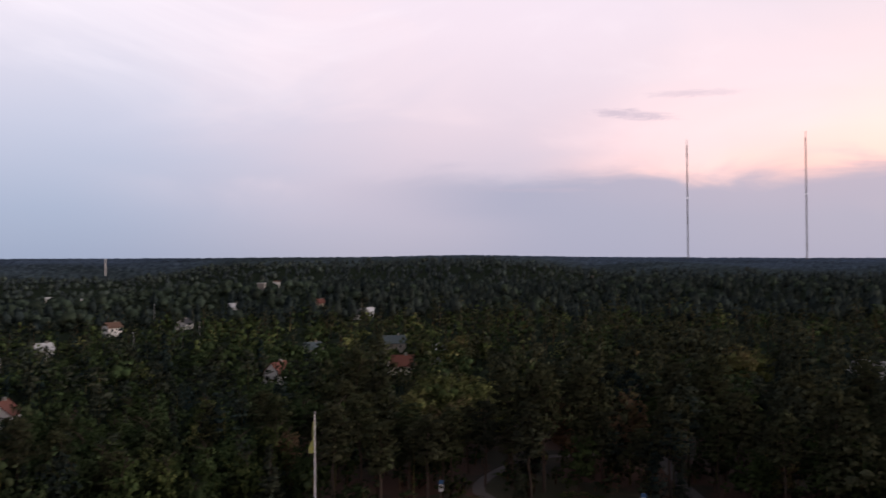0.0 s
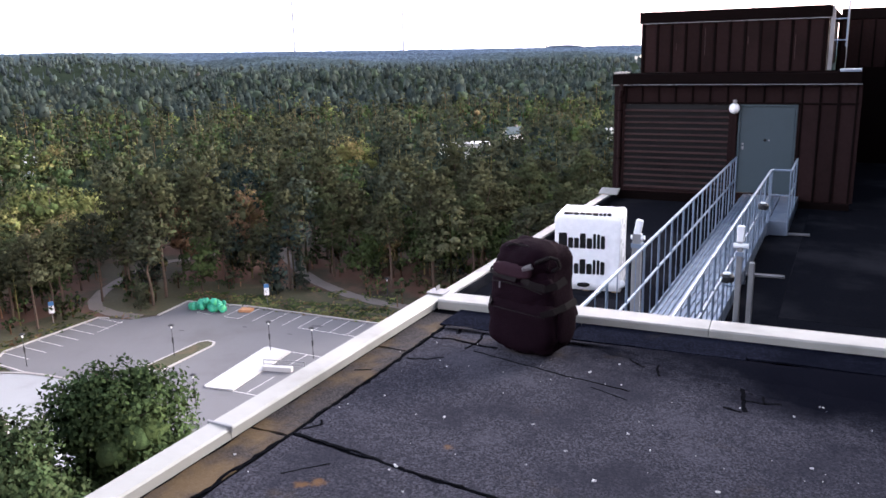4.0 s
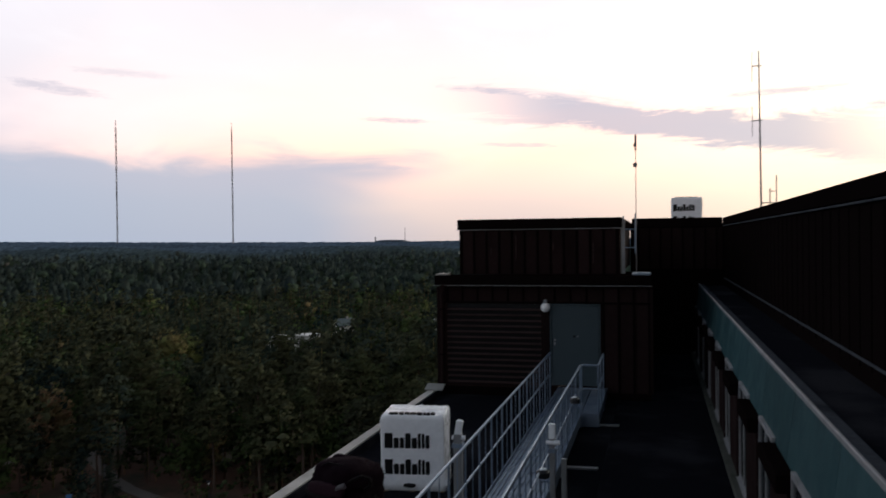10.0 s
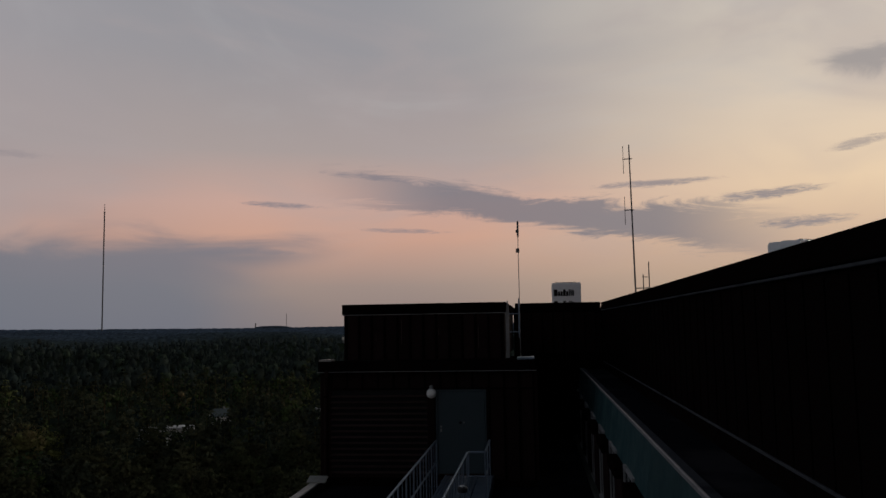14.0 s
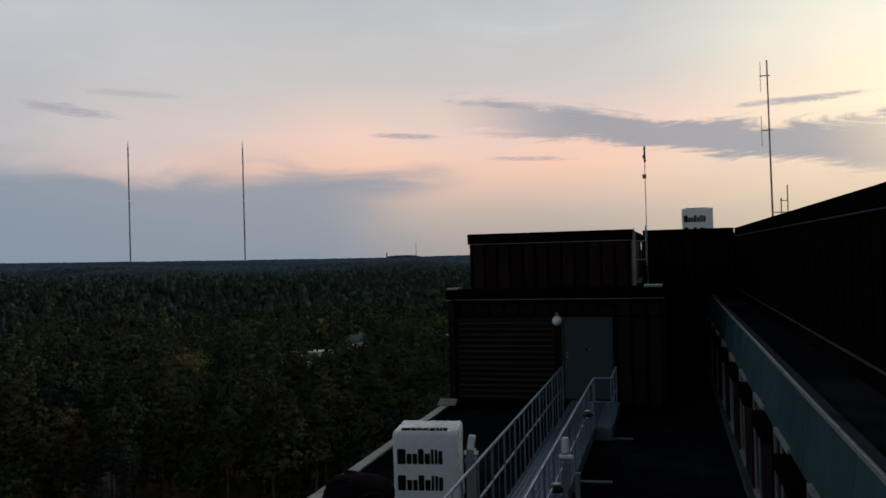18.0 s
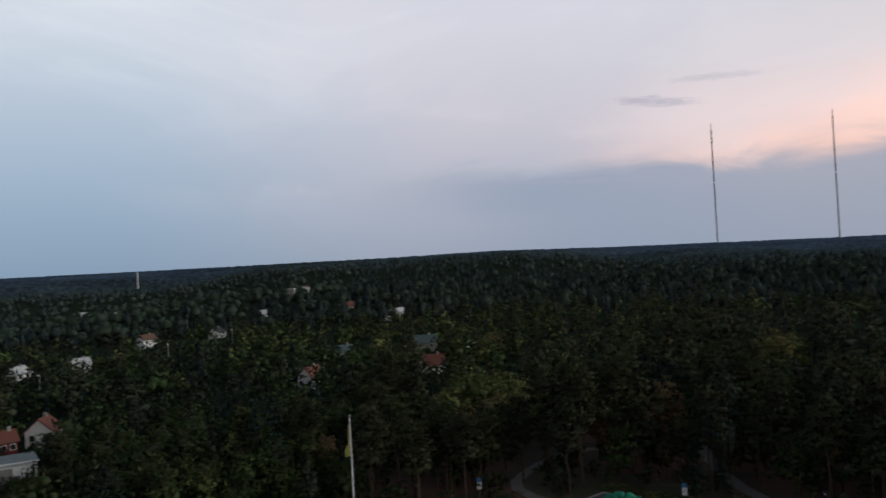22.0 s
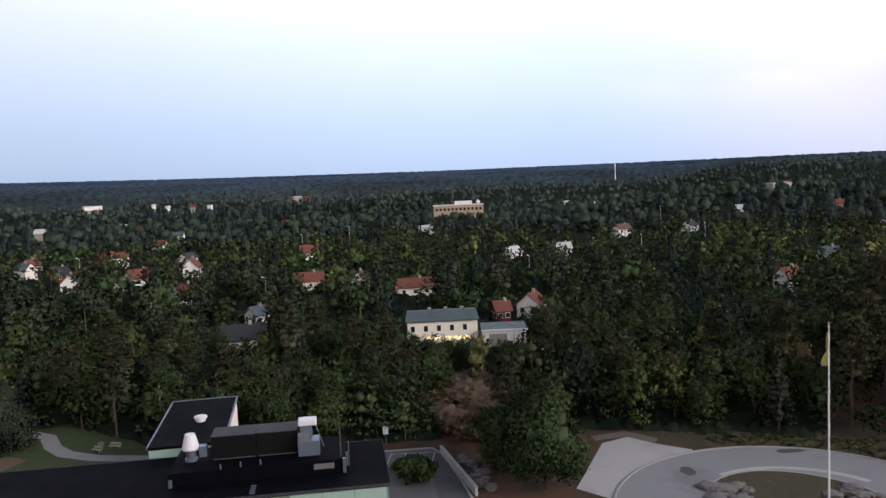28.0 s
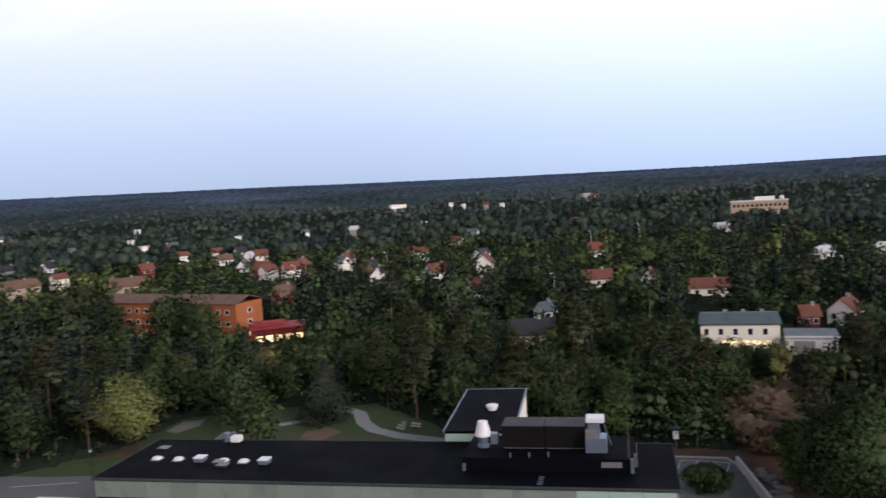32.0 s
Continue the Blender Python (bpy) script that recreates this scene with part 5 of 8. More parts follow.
for i in range(nseg + 1):
    x = -1.88 + 4.12 * i / nseg
    foot = (3.93 - 0.30 * (x + 1.2) if x < -0.36 else 3.68 - 0.36 * (x + 0.36)) + 0.05 * noise.noise((x * 5, 1, 1)) + 0.03 * noise.noise((x * 17, 1, 4)) + 0.008 * rnd.uniform(-1, 1)
    foot = min(foot, 3.95)
    edge = 3.93 + 0.06 * (x + 1.2)
    mid = foot + (edge - foot) * (0.42 + 0.22 * noise.noise((x * 4, 7, 2)) + 0.12 * noise.noise((x * 15, 2, 2)))
    sag = 0.004 * noise.noise((x * 7, 4, 2))
    low.append([cant_low.verts.new((x, y, ROOF + z)) for y, z in ((foot, 0.0030), (foot + 0.004, 0.0048), (mid + 0.03, 0.0088))])
    top.append([cant_high.verts.new((x, y, ROOF + z)) for y, z in ((mid, 0.0088), (mid + 0.004, 0.0105), (edge - 0.03, 0.014 + sag), (edge, 0.016 + sag), (edge + 0.01, -0.004))])
for bm, rows in ((cant_low, low), (cant_high, top)):
    for p, q in zip(rows, rows[1:]):
        for k in range(len(p) - 1):
            bm.faces.new((p[k], q[k], q[k + 1], p[k + 1]))
part("felt_fillet", cant_low, M_FELT, uproof, "dark margin of the felt", smooth=True)
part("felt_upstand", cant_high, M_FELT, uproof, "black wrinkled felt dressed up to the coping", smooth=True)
for k, (x0, x1) in enumerate(((-1.92, -1.227), (-1.222, -0.379), (-0.374, 0.208), (0.213, 1.167), (1.172, 2.2))):
    e = 0.012 * ((k * 7) % 3 - 1)
    bm = plate(B(), ragged([(x0, 3.95 + 0.06 * (x0 + 1.2) + e), (x1, 3.93 + 0.06 * (x1 + 1.2) + e), (x1, 4.20 + 0.06 * (x1 + 1.2)), (x0, 4.20 + 0.06 * (x0 + 1.2))], 0.05, 0.006), ROOF + 0.010, ROOF + 0.019)
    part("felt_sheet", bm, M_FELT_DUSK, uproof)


def coping(name, label, x0, y0, x1, y1, width, cuts, inner, top=0.05):
    """A cream metal coping in lengths, with a folded front and a drip."""
    t = struct(name, box(B(), -0.01, 0.0, -0.01, 0.0, ROOF - 0.2, ROOF - 0.19), M_CAP, label)
    L = math.hypot(x1 - x0, y1 - y0)
    ux, uy = (x1 - x0) / L, (y1 - y0) / L
    nx, ny = (-uy, ux) if inner else (uy, -ux)
    for a, b in zip(cuts, cuts[1:]):
        bm = B()
        prof = ((0.0, -0.10), (0.0, top), (0.008, top + 0.007), (width - 0.008, top + 0.002), (width, top - 0.006), (width, 0.006))
        ends = []
        for s in (a + 0.002, b - 0.002):
            ends.append([bm.verts.new((x0 + ux * s + nx * o, y0 + uy * s + ny * o, ROOF + z)) for o, z in prof])
        for k in range(len(prof) - 1):
            bm.faces.new((ends[0][k], ends[1][k], ends[1][k + 1], ends[0][k + 1]))
        bm.faces.new(ends[0])
        bm.faces.new(ends[1][::-1])
        bmesh.ops.recalc_face_normals(bm, faces=bm.faces[:])
        part("cap", bm, M_CAP, t, "cream sheet-metal coping length")
    return t


side_cap = coping("parapet_side", "cream metal coping along the roof's long edge", -2.185, 4.34, -2.185, -12.0, 0.108, [0.0, 1.93, 3.9, 5.9, 7.9, 16.3], True)
part("standing_joint", box(B(), -2.195, -2.070, 2.405, 2.418, ROOF + 0.035, ROOF + 0.064, 0.003), M_STEEL_DULL, side_cap, "raised lap of the coping")
front_cap = coping("parapet_front", "cream metal coping across the roof's end", -2.185, 4.30, 2.25, 4.50, 0.150, [0.11, 1.6, 3.1, 4.43], False, 0.058)
bm = B()
box(bm, -2.19, -2.08, 4.25, 4.35, ROOF + 0.060, ROOF + 0.064)
box(bm, -2.15, -2.147, 4.30, 4.345, ROOF + 0.063, ROOF + 0.09)
part("torn_corner", bm, M_STEEL_DULL, side_cap, "bent up corner of the coping")
# droppings and specks on the felt
srnd = random.Random(4)
litter = tagged(new("grit_specks", None), "white specks and grit on the felt", "grit", kind="stuff")
bm = B()
for k in range(230):
    x, y, r = srnd.uniform(-2.0, 1.8), srnd.uniform(0.6, 3.85), srnd.choice((0.0015, 0.0015, 0.002, 0.002, 0.0025, 0.003, 0.004, 0.0065))
    for j in range(1 if r < 0.003 else 3):
        lathe(bm, [(r * srnd.uniform(0.6, 1.3), ROOF + 0.003), (r * 0.6, ROOF + 0.006)], 5, (x + srnd.uniform(-2, 2) * r * (j > 0), y + srnd.uniform(-2, 2) * r * (j > 0)))
part("specks", bm, M_GRIT, litter)

# ---- backpack ----
bag = thing("backpack", (-1.345, 3.80, ROOF + 0.004), "large maroon-black hiking backpack standing on the felt by the coping", "backpack", turn=-17)


def soft_shape(sx, sy, sz, zc, yc=0.0, xc=0.0, p=3.2, rough=0.012, seg=24, rings=16, taper=0.0, seed=0.0, fold=0.0):
    bm = B()
    rows = []
    for i in range(rings + 1):
        a = -math.pi / 2 + math.pi * i / rings
        row = []
        for k in range(seg):
            b = math.tau * k / seg
            c = lambda v: math.copysign(abs(v) ** (2 / p), v)
            z = c(math.sin(a))
            x, y = c(math.cos(a)) * c(math.cos(b)), c(math.cos(a)) * c(math.sin(b))
            w = 1 - taper * (z + 1) / 2
            q = Vector((x * sx * w, y * sy * w, z * sz))
            q *= 1 + rough * 8 * noise.noise(q * 7.0 + Vector((seed, 0, seed))) + rough * 2 * noise.noise(q * 22)
            if fold:
                q *= 1 - fold * (1 - abs(noise.noise(Vector((q.x * 7, q.y * 7, q.z * 15 + 2 * q.x)) + Vector((seed, 3, 0)))) * 2.2) ** 3
            row.append(bm.verts.new((q.x + xc, q.y + yc, q.z + zc)))
        rows.append(row)
    for lo, hi in zip(rows, rows[1:]):
        for k in range(seg):
            bm.faces.new((lo[k], lo[(k + 1) % seg], hi[(k + 1) % seg], hi[k]))
    bmesh.ops.remove_doubles(bm, verts=bm.verts[:], dist=0.0008)
    bmesh.ops.recalc_face_normals(bm, faces=bm.faces[:])
    return bm


def slump(bm, lean=0.0):
    """Widest above the middle, narrower at the foot, sagging a little to one side."""
    for v in bm.verts:
        u = v.co.z / 0.56
        k = 0.95 + 0.10 * math.sin(math.pi * min(1.0, max(0.0, u * 0.95 + 0.02)))
        v.co.x = v.co.x * k + lean * u * u - 0.012 * math.sin(u * 5.0)
        v.co.y *= 0.96 + 0.08 * k
    return bm


def webbing(pts, width, thick=0.004):
    """A flat band through the points, facing away from the bag's axis."""
    bm = B()
    rows = []
    for k, p in enumerate(pts):
        p = Vector(p)
        d = (Vector(pts[min(len(pts) - 1, k + 1)]) - Vector(pts[max(0, k - 1)])).normalized()
        n = Vector((p.x * 0.5, p.y, 0.04)).normalized()
        side = d.cross(n).normalized() * width / 2
        n *= thick
        rows.append([bm.verts.new(p - side), bm.verts.new(p + side), bm.verts.new(p + side + n), bm.verts.new(p - side + n)])
    for a, b in zip(rows, rows[1:]):
        for k in range(4):
            bm.faces.new((a[k], a[(k + 1) % 4], b[(k + 1) % 4], b[k]))
    bm.faces.new(rows[0])
    bm.faces.new(rows[-1][::-1])
    bmesh.ops.recalc_face_normals(bm, faces=bm.faces[:])
    return bm


part("body", slump(soft_shape(0.210, 0.150, 0.272, 0.272, taper=0.24, p=4.0, rough=0.014, seg=44, rings=34, seed=1, fold=0.10), -0.02), M_BAG, bag, "slumped maroon nylon body", smooth=True)
part("front_pocket", slump(soft_shape(0.186, 0.062, 0.146, 0.146, -0.084, p=3.4, rough=0.020, seg=36, rings=22, seed=2, fold=0.09)), M_BAG, bag, "bulging lower front pocket", smooth=True)
part("front_pocket", slump(soft_shape(0.176, 0.060, 0.125, 0.318, -0.080, p=2.3, rough=0.020, seg=36, rings=20, seed=3, fold=0.10)), M_BAG, bag, "upper front pocket", smooth=True)
part("top_lid", slump(soft_shape(0.182, 0.142, 0.100, 0.452, -0.010, p=2.2, rough=0.020, seg=40, rings=20, seed=4, fold=0.10), -0.025), M_BAG, bag, "domed top lid", smooth=True)
part("lid_panel", slump(soft_shape(0.118, 0.022, 0.034, 0.428, -0.142, -0.030, p=3.2, rough=0.014, seg=26, rings=12, seed=9, fold=0.06)), M_BAG_PALE, bag, "faded mauve panel across the lid", smooth=True)
for s in (-1, 1):
    part("side_pocket", soft_shape(0.016, 0.080, 0.100, 0.16, 0.0, s * 0.186, p=2.6, rough=0.016, seed=5 + s, fold=0.06), M_BAG, bag, smooth=True)
    part("compression_strap", webbing([(s * 0.214, 0.04, 0.275), (s * 0.212, -0.04, 0.262), (s * 0.192, -0.105, 0.248), (s * 0.150, -0.152, 0.236)], 0.030), M_BAG_DARK, bag, "black webbing strap")
part("lid_strap", webbing([(0.205, -0.03, 0.392), (0.196, -0.085, 0.372), (0.165, -0.138, 0.362), (0.09, -0.160, 0.378), (0.05, -0.158, 0.398)], 0.034), M_BAG_DARK, bag, "black lid strap")
part("lid_strap", webbing([(-0.212, -0.03, 0.405), (-0.196, -0.095, 0.392), (-0.160, -0.140, 0.402), (-0.10, -0.160, 0.392), (0.02, -0.168, 0.388)], 0.020), M_BAG_DARK, bag)
part("haul_loop", tube(B(), [(0.06, -0.125, 0.440), (0.12, -0.130, 0.485), (0.175, -0.115, 0.512), (0.205, -0.095, 0.500), (0.205, -0.080, 0.462), (0.170, -0.085, 0.440)], 0.0085, 8), M_BAG_DARK, bag, "black webbing loop")
part("piping", tube(B(), [(-0.155, -0.085, 0.445), (-0.135, -0.090, 0.500), (-0.06, -0.085, 0.538), (0.03, -0.085, 0.536), (0.11, -0.090, 0.500), (0.145, -0.085, 0.445)], 0.005, 6), M_BAG_DARK, bag, "dark piping round the lid")
part("zip", tube(B(), [(-0.15, -0.142, 0.352), (-0.06, -0.154, 0.362), (0.05, -0.154, 0.358), (0.145, -0.138, 0.335)], 0.0035, 5), M_BAG_DARK, bag, "zip of the upper pocket")
part("zip", tube(B(), [(-0.165, -0.142, 0.222), (-0.06, -0.160, 0.228), (0.05, -0.160, 0.228), (0.165, -0.142, 0.222)], 0.0035, 5), M_BAG_DARK, bag)
part("handle", tube(B(), [(0.035, -0.150, 0.432), (0.065, -0.158, 0.448), (0.098, -0.148, 0.462)], 0.014, 9), M_BAG_GREY, bag, "grey moulded grip")
part("zip_pull", tube(B(), [(-0.09, -0.156, 0.360), (-0.086, -0.164, 0.332)], 0.004, 5), M_BAG_GREY, bag)


# ---- pallets of wrapped roofing rolls ----
def roll_pallet(x, y, z, turn, label, wide=1.06, deep=0.86, tall=1.06):
    t = thing("pallet_of_roofing_rolls", (x, y, z), label, "pallet", "wrapped pallets of roofing rolls", turn)
    for k in range(5):
        part("deck_board", box(B(), -wide / 2, wide / 2, -deep / 2 + k * deep / 5 + 0.01, -deep / 2 + (k + 1) * deep / 5 - 0.01, 0.085, 0.105, 0.003), M_WOOD, t)
    for k in (-1, 0, 1):
        part("bearer", box(B(), k * (wide / 2 - 0.06) - 0.045, k * (wide / 2 - 0.06) + 0.045, -deep / 2, deep / 2, 0.0, 0.085, 0.003), M_WOOD, t)
    # film over five rolls a side: scalloped walls, dimpled top
    bm = B()
    outline = []
    n = 7
    m = 5
    for i in range(n * 6):
        u = i / (n * 6)
        outline.append((-wide / 2 + wide * u, -deep / 2 + 0.004 - 0.005 * abs(math.sin(math.pi * n * u)), 1))
    for i in range(m * 6):
        u = i / (m * 6)
        outline.append((wide / 2 - 0.004 + 0.005 * abs(math.sin(math.pi * m * u)), -deep / 2 + deep * u, 2))
    for i in range(n * 6):
        u = i / (n * 6)
        outline.append((wide / 2 - wide * u, deep / 2 - 0.004 + 0.005 * abs(math.sin(math.pi * n * u)), 3))
    for i in range(m * 6):
        u = i / (m * 6)
        outline.append((-wide / 2 + 0.004 - 0.005 * abs(math.sin(math.pi * m * u)), deep / 2 - deep * u, 4))
    rings = []
    for zz, k in ((0.02, 1.03), (0.13, 1.01), (0.4, 0.985), (0.75, 0.99), (tall, 1.0), (tall + 0.045, 0.985), (tall + 0.075, 0.93), (tall + 0.055, 0.80), (tall + 0.07, 0.5), (tall + 0.06, 0.2)):
        row = []
        for px, py, _ in outline:
            j = 0.012 * noise.noise((px * 9, py * 9, zz * 6))
            dz = 0.022 * noise.noise((px * 11, py * 11, 4)) if zz > tall else 0
            row.append(bm.verts.new((px * k * (1 + j), py * k * (1 + j), zz + dz)))
        rings.append(row)
    L = len(outline)
    for lo, hi in zip(rings, rings[1:]):
        for k in range(L):
            bm.faces.new((lo[k], lo[(k + 1) % L], hi[(k + 1) % L], hi[k]))
    bm.faces.new(rings[-1])
    bm.faces.new(rings[0][::-1])
    part("film_wrap", bm, M_WRAP, t, "white shrink film over the rolls", smooth=True)
    # lettering as plain black blocks
    prints = [(-1, 0.645, 0.225), (-1, 0.255, 0.225)]
    for face, zc, hh in prints:
        xs = -wide / 2 + 0.06
        for k, (wd, up) in enumerate(((0.125, 1.0), (0.075, 0.70), (0.070, 0.70), (0.085, 1.0), (0.080, 0.70), (0.042, 1.0), (0.042, 0.98), (0.060, 0.88))):
            part("print_block", box(B(), xs, xs + wd, -deep / 2 - 0.010, -deep / 2 + 0.03, zc, zc + hh * up, 0.012), M_BLACK, t)
            xs += wd + 0.014
    xs = -0.36
    for wd in (0.13, 0.075, 0.075, 0.085, 0.08, 0.045, 0.04, 0.06):
        part("print_block", box(B(), xs, xs + wd, -deep / 2 + 0.075, -deep / 2 + 0.145, tall + 0.06, tall + 0.098, 0.003), M_BLACK, t)
        xs += wd + 0.014
    part("torn_film", soft_shape(0.09, 0.02, 0.035, 0.10, -deep / 2 - 0.01, -0.05, p=2.2, rough=0.05, seed=3), M_BLACK, t, "dark gap where the film is torn")
    part("torn_film", soft_shape(0.06, 0.05, 0.06, 0.12, -deep / 2 + 0.05, wide / 2 + 0.01, p=2.0, rough=0.06, seed=4), M_WRAP, t, "loose flap of film")
    return t


pal_near = roll_pallet(-3.39, 11.76, LOW + 0.01, 8, "white film-wrapped pallet of roofing rolls on the lower roof", 0.96, 0.78)
roll_pallet(1.18, 28.1, 36.20, 0, "white film-wrapped pallet of roofing rolls on the far roof", 0.98, 0.8, 1.02)
roll_pallet(5.6, 17.5, 36.40, 35, "white film-wrapped pallet of roofing rolls on the plant room roof", 0.98, 0.8, 1.08)

# ---- the brown stair head with its door ----
WY = 18.95
bm = B()
for x0, x1, z0, z1 in ((-4.92, -2.25, LOW, 34.9), (-2.25, -1.07, 34.47, 34.9), (-1.07, 0.05, LOW, 34.9), (-2.25, -1.07, LOW, DECK)):
    box(bm, x0, x1, WY, WY + 0.25, z0, z1)
box(bm, -4.92, -4.67, WY + 0.25, 26.6, LOW, 34.9)
box(bm, -0.2, 0.05, WY + 0.25, 26.6, LOW, 34.9)
head = struct("wall_stair_head", bm, M_BROWN, "brown sheet-metal wall of the stair head")
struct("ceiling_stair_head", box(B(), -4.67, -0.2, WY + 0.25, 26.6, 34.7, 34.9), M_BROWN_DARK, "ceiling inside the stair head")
panel = mesh_of("cladding_panel", box(B(), -0.20, 0.20, -0.018, 0.0, LOW + 0.16, 34.86, 0.006), M_BROWN)
# ribs darker than the panels: their shadow lines are painted in
seam = mesh_of("seam_rib", box(B(), -0.02, 0.02, -0.045, 0.0, LOW + 0.16, 34.88, 0.006), M_BROWN_DARK)
for k in range(3):
    piece("cladding_panel", panel, head, (-0.81 + 0.38 * k * 0.95, WY - 0.003, 0))
for k in range(4):
    piece("seam_rib", seam, head, (-1.0 + 0.34 * k, WY - 0.002, 0))
topseam = mesh_of("seam_rib", box(B(), -0.018, 0.018, -0.04, 0.0, 34.50, 34.88, 0.005), M_BROWN_DARK)
for k in range(10):
    piece("seam_rib", topseam, head, (-4.72 + 0.37 * k, WY - 0.002, 0))
part("flashing_strip", box(B(), -4.95, 0.06, WY - 0.05, WY - 0.003, 34.46, 34.50, 0.006), M_BROWN_DARK, head)
part("base_flashing", box(B(), -4.95, -2.3, WY - 0.06, WY - 0.003, LOW + 0.004, LOW + 0.20, 0.01), M_BROWN_DARK, head, "dark base flashing")
part("base_flashing", box(B(), -0.9, 0.06, WY - 0.06, WY - 0.003, LOW + 0.004, LOW + 0.14, 0.01), M_BROWN_DARK, head)
part("corner_trim", box(B(), -4.98, -4.80, WY - 0.07, WY - 0.02, LOW + 0.02, 34.86, 0.01), M_BROWN, head)
part("corner_trim", box(B(), -2.42, -2.27, WY - 0.06, WY - 0.02, LOW + 0.2, 34.47, 0.01), M_BROWN, head)
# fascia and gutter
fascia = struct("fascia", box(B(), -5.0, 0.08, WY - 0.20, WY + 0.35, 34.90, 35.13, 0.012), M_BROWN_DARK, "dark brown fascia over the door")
part("lip", box(B(), -5.02, 0.10, WY - 0.215, WY - 0.19, 34.885, 34.898, 0.003), M_FRAME, fascia, "worn metal lip")
part("end_tray", box(B(), -5.0, -4.72, WY - 0.1, WY + 0.3, 35.13, 35.17, 0.004), M_CAP, fascia, "pale metal tray at the corner")
part("end_tray", box(B(), -0.34, 0.06, WY - 0.12, WY + 0.32, 35.135, 35.185, 0.004), M_STEEL, fascia, "pale metal tray by the ladder")
pipe = thing("downpipe", (0, 0, 0), "brown metal downpipe at the corner of the stair head", "downpipe")
part("pipe", tube(B(), [(-4.78, WY - 0.25, 34.92), (-4.78, WY - 0.25, 34.78), (-4.84, WY - 0.12, 34.62), (-4.84, WY - 0.12, LOW + 0.25), (-4.78, WY - 0.3, LOW + 0.12)], 0.04, 10), M_BROWN, pipe)
for z in (33.2, 34.3):
    part("bracket", box(B(), -4.90, -4.78, WY - 0.17, WY - 0.04, z, z + 0.03), M_BROWN_DARK, pipe)
# louvre
louvre = thing("louvre_panel", (-3.58, WY - 0.005, 0), "wide dark brown louvre panel of horizontal slats", "louvre")
# black backing stands for the shadow between the slats
part("backing", box(B(), -1.17, 1.17, -0.012, 0.0, 32.5, 34.45), M_BLACK, louvre)
part("frame", box(box(box(B(), -1.20, -1.14, -0.07, 0.0, 32.46, 34.46), 1.14, 1.20, -0.07, 0.0, 32.46, 34.46), -1.14, 1.14, -0.07, 0.0, 32.46, 32.52), M_BROWN, louvre)
bm = B()
for f in ((-0.10, 0.0, -0.085, 0.02),):
    vs = [bm.verts.new(p) for p in ((-1.14, -0.110, -0.034), (1.14, -0.110, -0.034), (1.14, -0.030, -0.006), (-1.14, -0.030, -0.006), (-1.14, -0.106, -0.046), (1.14, -0.106, -0.046), (1.14, -0.026, -0.016), (-1.14, -0.026, -0.016))]
    for q in ((0, 1, 2, 3), (7, 6, 5, 4), (0, 4, 5, 1), (1, 5, 6, 2), (2, 6, 7, 3), (3, 7, 4, 0)):
        bm.faces.new([vs[i] for i in q])
slat = mesh_of("slat", bm, M_SLAT)
for k in range(14):
    piece("slat", slat, louvre, (0, 0, 32.60 + 0.134 * k))
# door
door = thing("door", (-1.66, WY + 0.02, DECK), "closed grey-blue steel door at the end of the walkway", "door")
door["kind"] = "structure"
door.name = "door_1"
part("leaf", box(B(), -0.545, 0.545, -0.03, 0.03, 0.02, 1.90, 0.006), M_DOOR, door)
part("frame", box(box(box(B(), -0.585, -0.55, -0.06, 0.06, 0.0, 1.95), 0.55, 0.585, -0.06, 0.06, 0.0, 1.95), -0.55, 0.55, -0.06, 0.06, 1.905, 1.95), M_DOOR, door)
part("peephole", lathe(B(), [(0.03, 0.0), (0.03, 0.012), (0.015, 0.02)], 12), M_BLACK, door).matrix_local = pose(-0.02, -0.032, 1.18, 90)
part("peephole", lathe(B(), [(0.018, 0.0), (0.018, 0.012)], 10), M_STEEL_DULL, door).matrix_local = pose(0.06, -0.032, 1.18, 90)
lock = part("lock_plate", box(B(), -0.49, -0.45, -0.042, -0.03, 0.97, 1.04, 0.003), M_STEEL_DULL, door, "steel lock plate")
part("lock_cylinder", rod(B(), (-0.47, -0.055, 1.09), (-0.47, -0.03, 1.09), 0.022, 10), M_STEEL_DULL, door, "steel lock cylinder")
globe = thing("globe_lamp", (-2.33, WY - 0.13, 34.38), "round white opal wall lamp beside the door", "lamp")
part("globe", soft_shape(0.115, 0.115, 0.115, 0.0, p=2.0, rough=0.0, seg=24, rings=14), M_GLOBE, globe, "opal glass globe", smooth=True)
part("holder", rod(rod(B(), (0, 0.0, 0.10), (0, 0.0, 0.18), 0.045, 12), (0, 0, 0.165), (0, 0.13, 0.165), 0.02, 8), M_STEEL_DULL, globe)
# upper box
UY = 19.35
bm = B()
box(bm, -4.51, -0.63, UY, 27.0, 35.13, 36.44)
upper = struct("wall_upper_box", bm, M_BROWN, "brown ribbed sheet-metal box above the stair head")
# dark rib colour stands for the shadow beside each rib
urib = mesh_of("rib", box(B(), -0.022, 0.022, -0.04, 0.0, 35.15, 36.24, 0.006), M_BROWN_DARK)
for k in range(13):
    piece("rib", urib, upper, (-4.45 + 0.313 * k, UY - 0.002, 0))
upan = mesh_of("cladding_panel", box(B(), -0.125, 0.125, -0.014, 0.0, 35.15, 36.23, 0.004), M_BROWN)
for k in range(12):
    piece("cladding_panel", upan, upper, (-4.2935 + 0.313 * k, UY - 0.001, 0))
